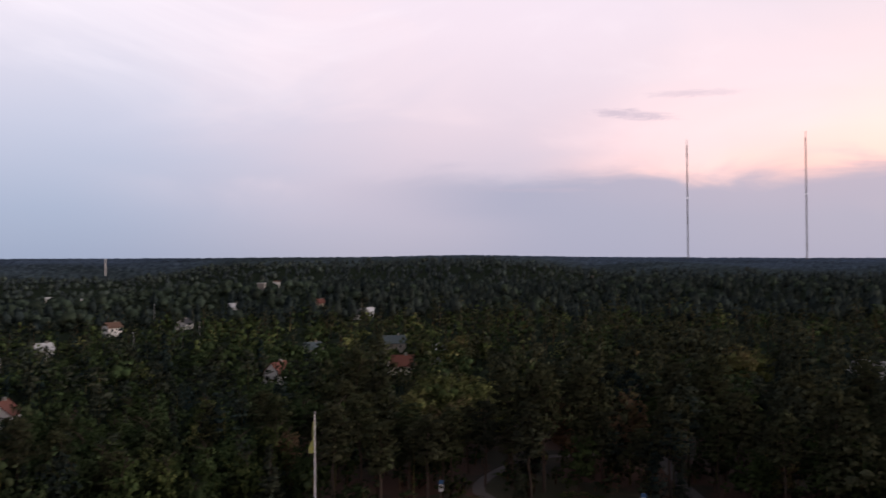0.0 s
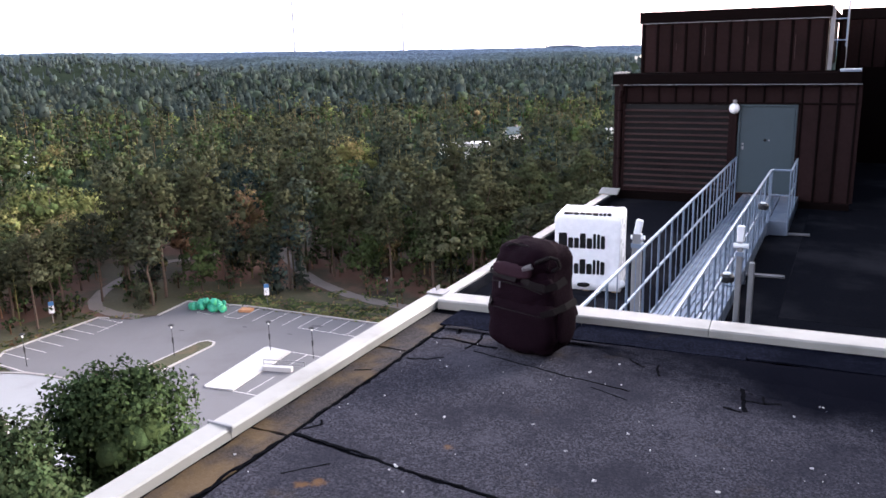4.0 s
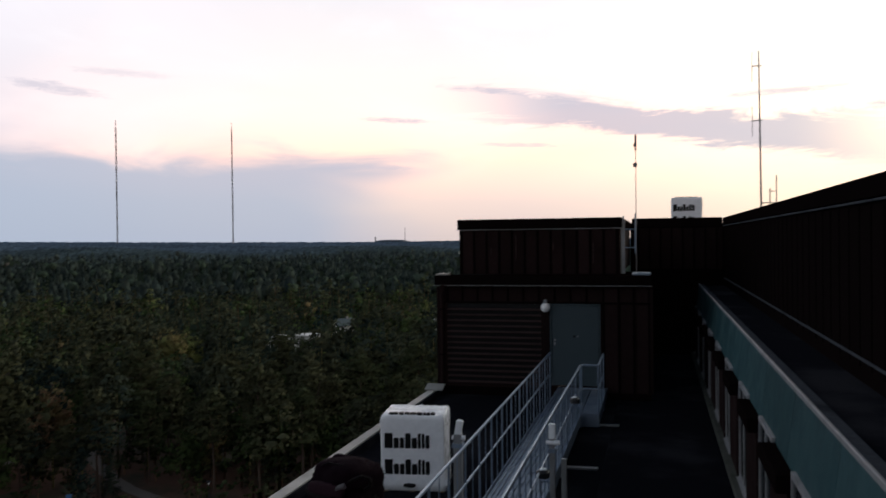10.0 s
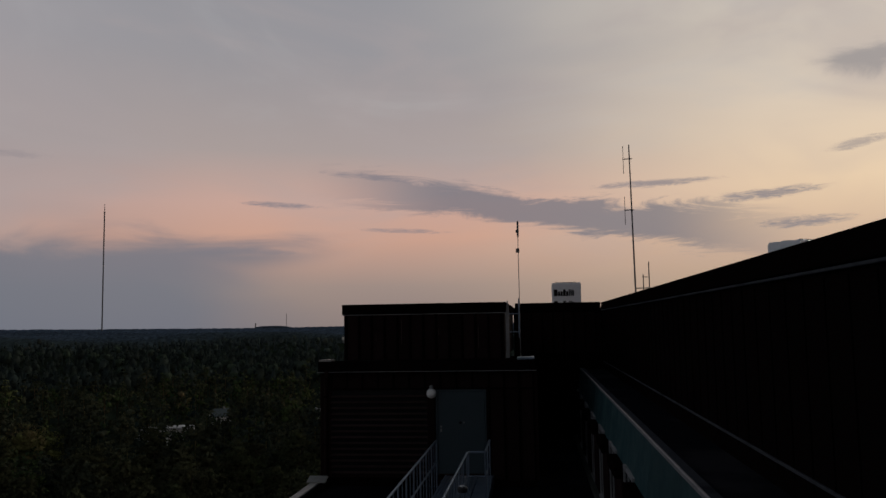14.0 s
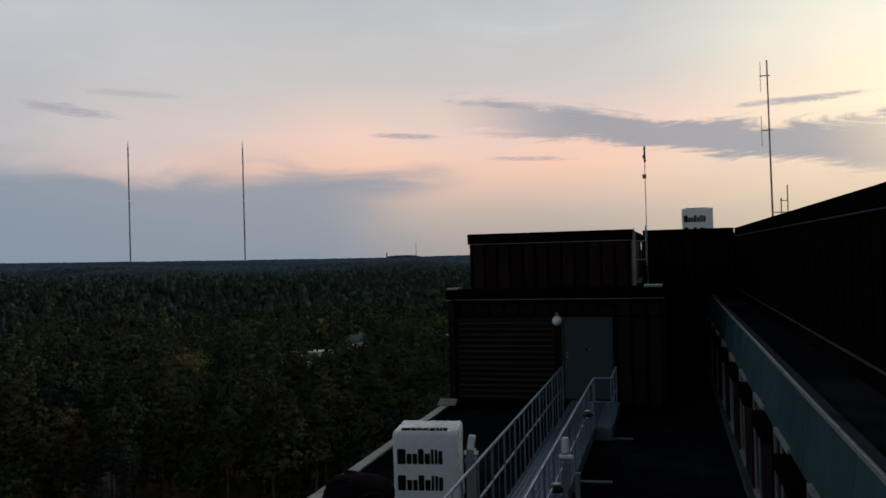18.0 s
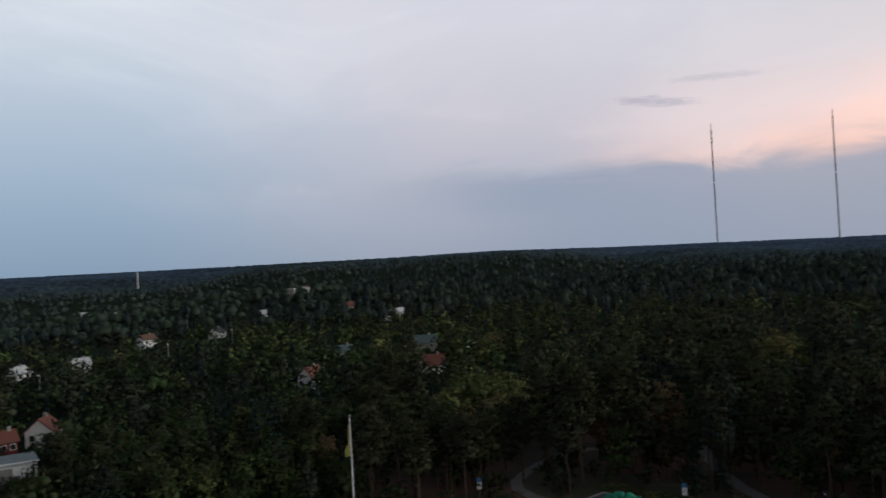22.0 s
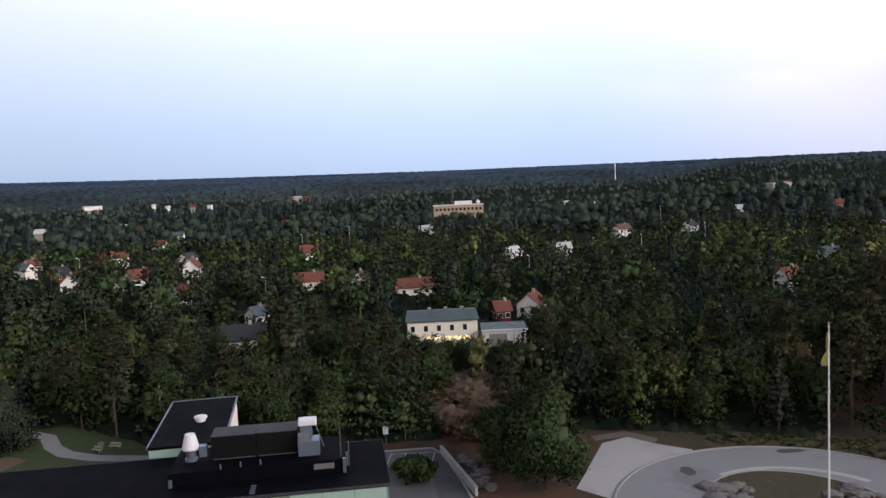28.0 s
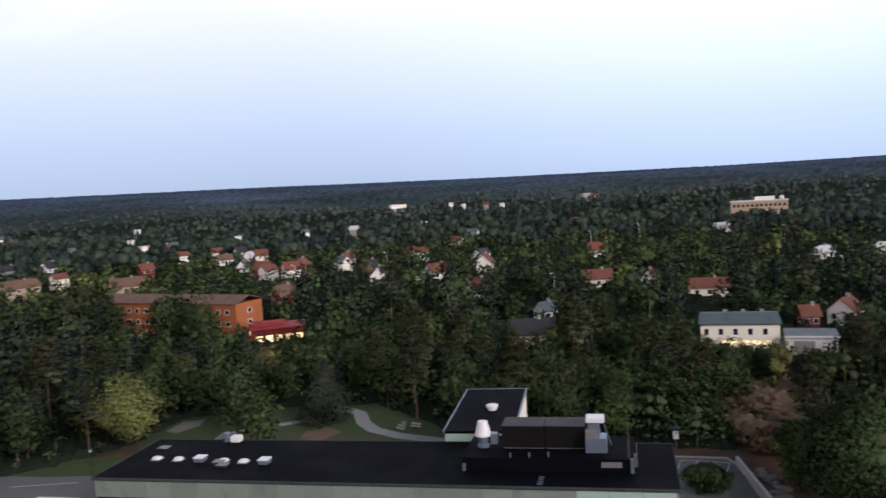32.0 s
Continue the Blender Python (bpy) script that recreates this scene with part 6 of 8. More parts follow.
part("cap", box(B(), -4.55, -0.58, UY - 0.06, 27.04, 36.23, 36.475, 0.012), M_BROWN_DARK, upper, "dark coping of the upper box")
part("lip", box(B(), -4.56, -0.57, UY - 0.068, UY - 0.055, 36.215, 36.228, 0.003), M_FRAME, upper)
for x, z0, z1 in ((-3.72, 35.62, 35.78), (-2.2, 35.72, 35.88), (-3.1, 35.5, 36.1), (-1.25, 35.4, 35.9)):
    part("rain_streak", box(B(), x - 0.006, x + 0.006, UY - 0.0175, UY - 0.0155, z0, z1), M_SLAT, upper, "pale rain streak on the cladding")
part("corner_post", box(B(), -0.60, -0.52, UY + 0.0, UY + 0.1, 35.15, 36.40, 0.01), M_FRAME, upper, "weathered corner post")
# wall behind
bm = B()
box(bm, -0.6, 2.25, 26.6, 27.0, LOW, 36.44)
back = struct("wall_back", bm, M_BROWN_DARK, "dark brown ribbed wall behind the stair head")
part("cladding", box(B(), -0.5, 2.2, 26.575, 26.6, 34.98, 36.29, 0.004), M_BROWN, back, "brown cladding under the coping")
# dark again, to paint the shadow lines of the ribs
brib = mesh_of("rib", box(B(), -0.022, 0.022, -0.04, 0.0, 34.98, 36.28, 0.005), M_BROWN_DARK)
for k in range(8):
    piece("rib", brib, back, (-0.35 + 0.34 * k, 26.574, 0))
part("cap", box(B(), -0.55, 2.2, 26.53, 27.05, 36.30, 36.60, 0.012), M_BROWN_DARK, back)
struct("roof_far", box(B(), -0.6, 2.25, 27.0, 46, 35.7, 36.195), M_FELT_DARK, "black felt roof behind the wall")
ladder = thing("roof_ladder", (-0.36, UY - 0.02, 0), "short pale steel ladder up the upper box", "ladder")
part("rail", rod(B(), (0.08, 0, 35.62), (0.08, 0, 36.55), 0.014, 8), M_STEEL, ladder)
part("rail", rod(B(), (-0.19, 0.05, 35.62), (-0.19, 0.05, 36.5), 0.014, 8), M_STEEL, ladder)
for z in (35.76, 36.19):
    part("rung", rod(B(), (-0.19, 0.05, z), (0.08, 0, z), 0.011, 8), M_STEEL, ladder)

# ---- masts on the roofs ----
ant = thing("whip_antenna", (-0.27, 19.9, 35.13), "slim grey mast with a small antenna head by the ladder", "antenna")
part("pole", rod(B(), (0, 0, 0), (0, 0, 2.95), 0.009, 8), M_STEEL_DULL, ant)
part("head", rod(rod(B(), (0, 0, 2.95), (0, 0, 3.30), 0.024, 10), (0, 0, 3.30), (0, 0, 3.34), 0.02, 10), M_MAST, ant, "cylindrical antenna head")
part("clamp", box(B(), -0.05, 0.02, -0.03, 0.03, 3.05, 3.12), M_MAST, ant)
part("clamp", box(B(), -0.06, 0.03, -0.02, 0.02, 2.56, 2.66), M_MAST, ant)
mast = thing("dipole_mast", (3.76, 30.0, 36.40), "tall thin mast with two side-mounted dipole antennas", "antenna")
part("pole", rod(B(), (0, 0, 0), (-0.06, 0, 6.05), 0.034, 8, 0.022), M_MAST, mast)
for z in (5.52, 3.62):
    dip = part("dipole", rod(B(), (-0.28, 0, z - 0.55), (-0.28, 0, z + 0.5), 0.010, 6), M_MAST, mast, "thin vertical dipole")
    part("arm", rod(B(), (-0.3, 0, z), (0.04, 0, z), 0.018, 6), M_MAST, dip)
small = thing("antenna_bracket", (4.2, 30.0, 36.40), "small cluster of antenna stubs on a bracket", "antenna")
part("stub", rod(B(), (0.05, 0, 0), (0.05, 0, 1.7), 0.02, 7), M_MAST, small)
part("stub", rod(B(), (-0.16, 0, 0), (-0.16, 0, 1.25), 0.02, 7), M_MAST, small)
part("crossbar", rod(B(), (-0.42, 0, 0.75), (0.1, 0, 0.75), 0.018, 7), M_MAST, small)
part("crossbar", rod(B(), (-0.2, 0, 1.15), (0.06, 0, 1.15), 0.014, 7), M_MAST, small)

# ---- walkway ----
walkway = thing("walkway", (0, 0, 0), "galvanised steel walkway with railings leading to the door", "walkway")
XL, XR = -2.07, -1.27
plank = mesh_of("deck_slat", box(B(), -0.026, 0.026, 5.0, 18.85, DECK - 0.03, DECK, 0.004), M_STEEL)
for k in range(12):
    piece("deck_slat", plank, walkway, (XL + 0.045 + k * 0.0645, 0, 0))
for x in (XL, XR):
    part("side_plate", box(B(), x - 0.006, x + 0.006, 5.0, 15.9, DECK - 0.17, DECK + 0.03), M_STEEL, walkway)
part("landing", box(B(), XR, -0.93, 16.0, 18.85, DECK - 0.03, DECK, 0.004), M_STEEL, walkway)
part("side_plate", box(B(), -0.936, -0.924, 16.0, 18.85, DECK - 0.20, DECK + 0.02), M_STEEL, walkway)
part("side_plate", box(B(), XR, -0.93, 15.99, 16.0, DECK - 0.24, DECK + 0.02), M_STEEL, walkway)
TOPZ, MIDZ = DECK + 0.98, DECK + 0.52
for z, r in ((TOPZ, 0.02), (MIDZ, 0.016)):
    part("rail", rod(B(), (XL, 5.0, z), (XL, 17.5, z), r, 10), M_STEEL, walkway)
    part("rail", tube(B(), [(XR, 5.0, z), (XR, 15.85, z), (XR + 0.05, 15.95, z), (-0.93, 15.95, z), (-0.93, 17.55, z)], r, 10), M_STEEL, walkway)
post = mesh_of("post", rod(B(), (0, 0, DECK - 0.12), (0, 0, TOPZ), 0.015, 8), M_STEEL)
for k in range(16):
    piece("post", post, walkway, (XL, 5.4 + 0.806 * k, 0))
for k in range(14):
    piece("post", post, walkway, (XR, 5.4 + 0.80 * k, 0))
for x, y in ((XR + 0.02, 15.93), (-0.93, 15.95), (-0.93, 16.75), (-0.93, 17.55)):
    piece("post", post, walkway, (x, y, 0))
baluster = mesh_of("baluster", rod(B(), (0, 0, DECK), (0, 0, TOPZ), 0.007, 6), M_STEEL)
for k in range(15):
    piece("baluster", baluster, walkway, (XL, 5.8 + 0.806 * k, 0))
for k in range(12):
    piece("baluster", baluster, walkway, (XR, 5.8 + 0.80 * k, 0))
leg = mesh_of("leg", box(B(), -0.02, 0.02, -0.02, 0.02, LOW + 0.03, DECK - 0.03), M_STEEL)
for y in (6.5, 9.4, 12.5, 15.9, 18.4):
    for x in (XL, XR):
        piece("leg", leg, walkway, (x, y, 0))
piece("leg", leg, walkway, (-0.94, 16.05, 0))
piece("leg", leg, walkway, (-0.94, 17.55, 0))
foot = mesh_of("foot_board", box(B(), -0.55, 0.55, -0.05, 0.05, 0.0, 0.03, 0.004), M_STEEL_DULL)
for x, y in ((-1.3, 13.1), (-1.1, 16.2)):
    piece("foot_board", foot, walkway, (x, y, LOW + 0.008), 4)
for y, z in ((10.1, DECK + 0.50), (14.2, DECK + 0.62)):
    lamp = thing("bulkhead_lamp", (XR + 0.05, y, z), "round grey bulkhead lamp clipped to the railing", "lamp", "railing lamps")
    part("housing", lathe(B(), [(0.075, -0.04), (0.09, -0.02), (0.09, 0.03), (0.06, 0.06)], 14), M_LAMPBLACK, lamp)
    part("guard", tube(B(), [(-0.02, -0.1, -0.06), (0.12, -0.1, -0.06), (0.12, 0.1, -0.06), (-0.02, 0.1, -0.06)], 0.012, 6), M_STEEL, lamp)
    part("diffuser", lathe(B(), [(0.05, 0.06), (0.04, 0.075)], 12), M_WHITE, lamp)
for k, (x, y, w) in enumerate(((-2.16, 9.45, 0.05), (-1.02, 9.45, 0.03))):
    st = thing("gate_post", (x, y, LOW + 0.008), "grey steel post with a white plastic bracket at its top", "post", "gate posts")
    part("post", box(B(), -w, w, -w, w, 0.0, 1.38, 0.006), M_STEEL_DULL, st)
    part("base_plate", box(B(), -0.12, 0.12, -0.12, 0.12, 0.0, 0.012), M_STEEL_DULL, st)
    br = part("bracket", box(B(), -0.04, 0.04, -0.03, 0.03, 1.38, 1.56, 0.01), M_WHITE, st, "white plastic bracket")
    br.matrix_local = pose(-0.245, 0, 0.012, 0, 10, 0) if k == 0 else pose(0, 0, 0)
    part("clip", rod(B(), (-0.07, -0.02, 1.34), (0.09, -0.02, 1.34), 0.028, 8), M_WHITE, st)
    part("collar", box(B(), -w - 0.012, w + 0.012, -w - 0.012, w + 0.012, 1.22, 1.27), M_STEEL, st)
    if k:
        part("twin_post", box(B(), 0.10, 0.16, 0.02, 0.08, 0.0, 1.14, 0.006), M_STEEL_DULL, st)

# ---- window band beside the lower roof ----
bm = B()
box(bm, 1.42, 2.25, 4.42, 26.6, LOW, 33.64)
box(bm, 1.53, 2.25, 4.42, 26.6, 33.64, 34.44)
band = struct("wall_window_band", bm, M_BROWN_DARK, "low wall with windows under a verdigris metal apron")
part("sill", box(B(), 1.24, 1.42, 4.42, 26.6, LOW + 0.005, LOW + 0.12, 0.01), M_MOSSY, band, "worn concrete kerb with moss")
n_sheet = 11
for k in range(n_sheet):
    y0, y1 = 4.45 + k * 2.01, 4.45 + (k + 1) * 2.01 - 0.012
    bm = B()
    vs = [bm.verts.new(p) for p in ((1.49, y0, 34.47), (1.49, y1, 34.47), (1.385, y1, 33.65), (1.385, y0, 33.65), (1.515, y0, 34.47), (1.515, y1, 34.47), (1.410, y1, 33.65), (1.410, y0, 33.65))]
    for q in ((3, 2, 1, 0), (4, 5, 6, 7), (0, 1, 5, 4), (1, 2, 6, 5), (2, 3, 7, 6), (3, 0, 4, 7)):
        bm.faces.new([vs[i] for i in q])
    part("apron_sheet", bm, M_TEAL, band, "verdigris green metal apron sheet")
    part("ledge_cap", box(B(), 1.51, 1.63, y0, y1 + 0.008, 34.45, 34.50, 0.008), M_LEDGE, band, "grey metal ledge")
    part("ledge_lip", box(B(), 1.482, 1.512, y0, y1 + 0.008, 34.46, 34.515, 0.006), M_STEEL_DULL, band)
for k in range(9):
    y0 = 5.59 + 2.42 * k
    pier = part("pier", box(B(), 1.345, 1.418, y0 + 0.04, y0 + 1.2, LOW + 0.12, 33.60, 0.008), M_BROWN, band, "brown metal pier between the windows")
    part("hood", box(B(), 1.235, 1.417, y0, y0 + 1.26, 33.59, 33.77, 0.01), M_BROWN_DARK, band, "boxy brown hood over the pier")
    win = thing("window", (1.415, y0 + 1.24, LOW + 0.12), "narrow dark window with white frame in the band wall", "window", "band windows")
    win.name = "window_%d" % (k + 1)
    win["kind"] = "structure"
    part("window_frame", box(box(box(box(box(B(), -0.05, 0.0, 0.0, 0.045, 0.0, 1.45), -0.05, 0.0, 1.095, 1.14, 0.0, 1.45), -0.05, 0.0, 0.045, 1.095, 0.0, 0.05), -0.05, 0.0, 0.045, 1.095, 1.40, 1.45), -0.045, 0.0, 0.55, 0.59, 0.05, 1.40), M_FRAME, win, "white painted frame")
    for q in (0.07, 0.60):
        part("pane", box(B(), -0.032, -0.022, q - 0.02, q + 0.49, 0.05, 1.40), M_GLASS_DARK, win)
    part("window_sill", box(B(), -0.09, -0.04, 0.0, 1.14, -0.02, 0.005), M_FRAME, win)
struct("roof_band", box(B(), 1.635, 2.25, 4.45, 26.6, 34.44, 34.46), M_FELT_DARK, "narrow black felt roof behind the ledge")


# ---- car park, turning circle and paths ----
def flat(name, outline, z, mat, label, thick=0.3):
    return struct(name, plate(B(), outline, z - thick, z), mat, label)


lot = flat("road_car_park", LOT, 0.02, M_ASPHALT, "worn grey asphalt of the car park")
RC, RR = (-79.0, 38.2), 19.3
ring_out = [(RC[0] + RR * math.cos(k * math.tau / 72), RC[1] + RR * math.sin(k * math.tau / 72)) for k in range(72)]
flat("road_turning_circle", ring_out, 0.03, M_ASPHALT_PALE, "grey asphalt turning circle")
flat("road_drive", [(-79, 20.2), (-72, 57.0), (-40, 57), (-40, -4), (-62, -4), (-70, 8)], 0.025, M_ASPHALT, "asphalt drive beside the tower block")
flat("pavement_pad", [(-88.0, 16.2), (-102.6, 22.4), (-104.6, 26.2), (-101.5, 29.0), (-98.4, 33.0), (-92, 30), (-84, 20.0)], 0.028, M_CONCRETE, "pale concrete pad beside the turning circle")
flat("lawn_verge", [(-90.9, 57.2), (-98.6, 40), (-100.5, 30.5), (-106, 28), (-109, 45), (-103, 58), (-100, 76), (-93.6, 75.2), (-93.7, 60.2)], 0.012, M_GRASS, "dry grass verge beside the car park")
flat("lawn_north", [(-87.2, 86.0), (-86.2, 79.2), (-93, 76.5), (-101, 79), (-104, 90), (-90, 96), (-60, 99), (10, 99), (10, 88.8), (-76, 87.6)], 0.010, M_GRASS, "dry grass strip along the wood's edge")
isl = [(-80.0 + (9.6 + 0.9 * math.sin(2 * a * 0.157 + 0.5)) * math.cos(a * 0.157), 38.9 + (9.6 + 0.9 * math.sin(2 * a * 0.157 + 0.5)) * math.sin(a * 0.157)) for a in range(40)]
island = flat("grass_island", isl, 0.13, M_GRASS, "round grass island inside the turning circle")
kerb_mesh = mesh_of("kerb_stone", box(B(), -0.5, 0.5, -0.15, 0.15, 0.0, 0.15, 0.02), M_KERB)


def kerb(parent, pts, name="kerb_stone"):
    for (x0, y0), (x1, y1) in zip(pts, pts[1:]):
        L = math.hypot(x1 - x0, y1 - y0)
        n = max(1, round(L))
        for k in range(n):
            t = (k + 0.5) / n
            x, y, turn = x0 + (x1 - x0) * t, y0 + (y1 - y0) * t, math.degrees(math.atan2(y1 - y0, x1 - x0))
            ob = piece(name, kerb_mesh, parent, (x, y, 0.02), turn)
            ob.matrix_local = pose(x, y, 0.02, 0, 0, turn) @ Matrix.Diagonal((L / n * 0.985, 1, 1, 1))


kerb(island, isl + isl[:1])
ring_kerb = struct("kerb_turning_circle", box(B(), -98.6, -98.4, 38.0, 38.4, -0.05, 0.0), M_KERB, "pale granite kerb of the turning circle")
kerb(ring_kerb, [(RC[0] + RR * math.cos(radians(a)), RC[1] + RR * math.sin(radians(a))) for a in range(88, 262, 3)])
lot_kerb = struct("kerb_car_park", box(B(), -93.5, -93.4, 66, 66.2, -0.05, 0.0), M_KERB, "granite kerb of the car park")
kerb(lot_kerb, [(-91.0, 57.4), (-93.35, 60.5), (-93.2, 75.0), (-91.5, 75.3)])
kerb(lot_kerb, [(-85.9, 79.0), (-86.7, 85.8), (-76.0, 87.35), (-40.0, 88.3)])
kerb(lot_kerb, [(-90.6, 57.3), (-84.5, 56.9), (-78.0, 57.6), (-72.0, 59.2)])
# pale concrete strip along the inner edge of the circle
arc = [(-80 + 10.6 * math.cos(radians(a)), 38.9 + 10.6 * math.sin(radians(a))) for a in range(120, 215, 5)]
arc2 = [(-80 + 11.5 * math.cos(radians(a)), 38.9 + 11.5 * math.sin(radians(a))) for a in range(210, 119, -5)]
flat("pavement_strip", arc + arc2, 0.045, M_CONCRETE, "pale concrete strip round the island")


def line_mesh(L, w=0.11):
    return mesh_of("bay_line", box(B(), -w / 2, w / 2, 0, L, 0.0, 0.004), M_PAINT)


bay = line_mesh(5.0)
for k in range(16):
    piece("bay_line", bay, lot, (-81.8 + 2.53 * k + 2.53 * 0, 82.3 + 0.03 * k, 0.0205), 1.0)
cross_line = line_mesh(2.45)
for k in (0, 2, 7, 8, 9, 10):
    piece("bay_line", cross_line, lot, (-81.7 + 2.53 * k + 0.03, 82.3 + 0.03 * k, 0.021), -89.3)
left_bay = line_mesh(4.9)
for k in range(7):
    piece("bay_line", left_bay, lot, (-93.0, 60.3 + 2.42 * k, 0.0205), -92)
side_line = line_mesh(4.8)
piece("bay_line", side_line, lot, (-88.3, 70.5, 0.0205), 4)
for x, y, L, turn in ((-59.3, 74.9, 5.6, -90), (-57.0, 75.0, 4.0, 180), (-53.9, 75.1, 4.6, 180), (-58.3, 62.7, 3.9, -88), (-56.4, 63.0, 4.7, 0), (-53.8, 63.0, 4.7, 0), (-70.5, 70.0, 2.0, 80)):
    piece("bay_line", line_mesh(L), lot, (x, y, 0.0205), turn)
for k, (x, y, rx, ry) in enumerate(((-71.0, 80.0, 0.4, 0.3), (-62.0, 84.0, 1.0, 0.55), (-63.5, 80.0, 0.5, 0.2), (-78.0, 75.5, 0.5, 0.3), (-96.2, 44.5, 0.9, 2.2), (-91.5, 30.0, 1.6, 1.0))):
    rg = random.Random(k)
    part("asphalt_patch", plate(B(), [(x + rx * rg.uniform(0.7, 1) * math.cos(a * 0.52), y + ry * rg.uniform(0.7, 1) * math.sin(a * 0.52)) for a in range(12)], 0.031, 0.036), M_ASPHALT_DARK, lot, "dark patched asphalt")
# grass island with a lamp
isl2 = [(-72.6, 63.5), (-69.8, 63.5), (-70.0, 72.6), (-70.6, 73.6), (-71.8, 73.7), (-72.5, 72.8)]
isl_lot = flat("grass_island_lot", isl2, 0.14, M_GRASS, "narrow grass island with kerbs in the car park")
kerb(isl_lot, isl2 + isl2[:1])
# raised white concrete ramp with a sunken bay and rail
ramp = flat("pavement_ramp", [(-61.9, 62.4), (-61.4, 62.1), (-58.1, 62.7), (-59.3, 74.7), (-62.9, 74.9), (-63.3, 74.5)], 0.20, M_CONCRETE, "raised white concrete slab in the car park")
part("edge_strip", plate(B(), [(-58.46, 62.72), (-58.28, 62.74), (-59.30, 74.62), (-59.48, 74.60)], 0.0, 0.21), M_KERB, ramp, "grey kerb edge of the slab")
block = struct("retaining_block", box(B(), 0.0, 3.6, -0.35, 0.35, 0.0, 0.55, 0.02), M_CONCRETE, "low white concrete block under the guard rail")
block.matrix_world = pose(-58.9, 68.9, 0.02, 0, 0, 14)
rail = thing("steel_guard_rail", (-59.3, 69.5, 0.02), "grey steel guard rail beside the concrete slab", "guard rail", turn=14)
for k in range(4):
    part("post", rod(B(), (k * 1.7, 0, 0), (k * 1.7, 0, 1.0), 0.04, 7), M_STEEL_DULL, rail)
part("rail", rod(B(), (0, 0, 0.98), (5.1, 0, 0.98), 0.06, 7), M_STEEL_DULL, rail)
part("rail", rod(B(), (0, 0, 0.5), (5.1, 0, 0.5), 0.035, 7), M_STEEL_DULL, rail)


def park_lamp(x, y, h=4.2):
    t = thing("lamp_post", (x, y, 0.02), "black steel lamp post with a flat hat shade", "lamp post", "car park lamp posts")
    part("pole", rod(B(), (0, 0, 0), (0, 0, h - 0.5), 0.045, 8, 0.035), M_LAMPBLACK, t)
    part("lantern", lathe(B(), [(0.09, h - 0.5), (0.13, h - 0.15), (0.10, h - 0.1)], 10), M_GLOBE, t)
    part("shade", lathe(B(), [(0.36, h - 0.16), (0.34, h - 0.08), (0.10, h + 0.02)], 14), M_LAMPBLACK, t, "flat black hat shade")
    part("sign_box", box(B(), -0.08, 0.08, -0.07, 0.07, h - 2.4, h - 1.7), M_LAMPBLACK, t)
    return t


park_lamp(-71.8, 67.9)
park_lamp(-55.6, 74.2, 4.0)
park_lamp(-86.2, 58.4)
park_lamp(-58.5, 57.5, 4.0)
park_lamp(-58.0, 96.0, 4.0)


def bay_sign(x, y, h=3.0, turn=40.0):
    t = thing("car_park_sign", (x, y, 0.0), "blue and white car park notice on a steel post", "sign", "car park signs", turn)
    part("post", rod(B(), (0, 0, 0), (0, 0, h), 0.04, 8), M_STEEL_DULL, t)
    part("board", box(B(), -0.35, 0.35, -0.07, -0.04, h - 1.75, h - 0.05, 0.01), M_WHITE, t, "white notice board")
    part("panel", box(B(), -0.35, 0.35, -0.085, -0.07, h - 0.65, h - 0.05), M_BLUE, t, "blue upper panel")
    for k in range(3):
        part("text_bar", box(B(), -0.25, 0.25 - 0.1 * k, -0.08, -0.07, h - 1.0 - 0.2 * k, h - 0.95 - 0.2 * k), M_STEEL_DULL, t)
    return t


bay_sign(-75.0, 89.8)
bay_sign(-97.4, 70.9, 3.2, 55)
bay_sign(-106.0, -6.1, 3.4, 90)
park_lamp(-61.9, 74.0, 4.0)
# heap of green sacks
sacks = thing("heap_of_green_sacks", (-81.0, 84.2, 0.02), "heap of bright green plastic garden sacks on the car park", "sacks", turn=12)
rg = random.Random(8)
shapes = []
for k in range(4):
    bm = soft_shape(0.42, 0.34, 0.40, 0.33, p=2.4, rough=0.035, seg=12, rings=8, taper=0.3, seed=k * 3.0)
    shapes.append(mesh_of("sack", bm, M_BAGS, True))
for k in range(46):
    u, v = rg.uniform(-2.7, 2.7), rg.uniform(-1.1, 1.0)
    up = rg.choice((0, 0, 0.35, 0.7, 1.1)) * max(0.0, 1 - abs(u) / 3.0)
    ob = piece("sack", rg.choice(shapes), sacks, (u, v, up))
    ob.matrix_local = pose(u, v, up, rg.uniform(-25, 25), rg.uniform(-25, 25), rg.uniform(0, 360)) @ Matrix.Scale(rg.uniform(0.95, 1.5), 4)
stack = thing("stack_of_timber", (-75.4, 85.5, 0.02), "small stack of orange sawn timber beside the sacks", "timber", turn=15)
for k in range(14):
    part("board", box(B(), -0.9 + 0.05 * (k % 3), 0.95, -0.7 + 0.2 * (k % 7), -0.55 + 0.2 * (k % 7), 0.02 + 0.2 * (k // 7), 0.16 + 0.2 * (k // 7), 0.01), M_ORANGE, stack)


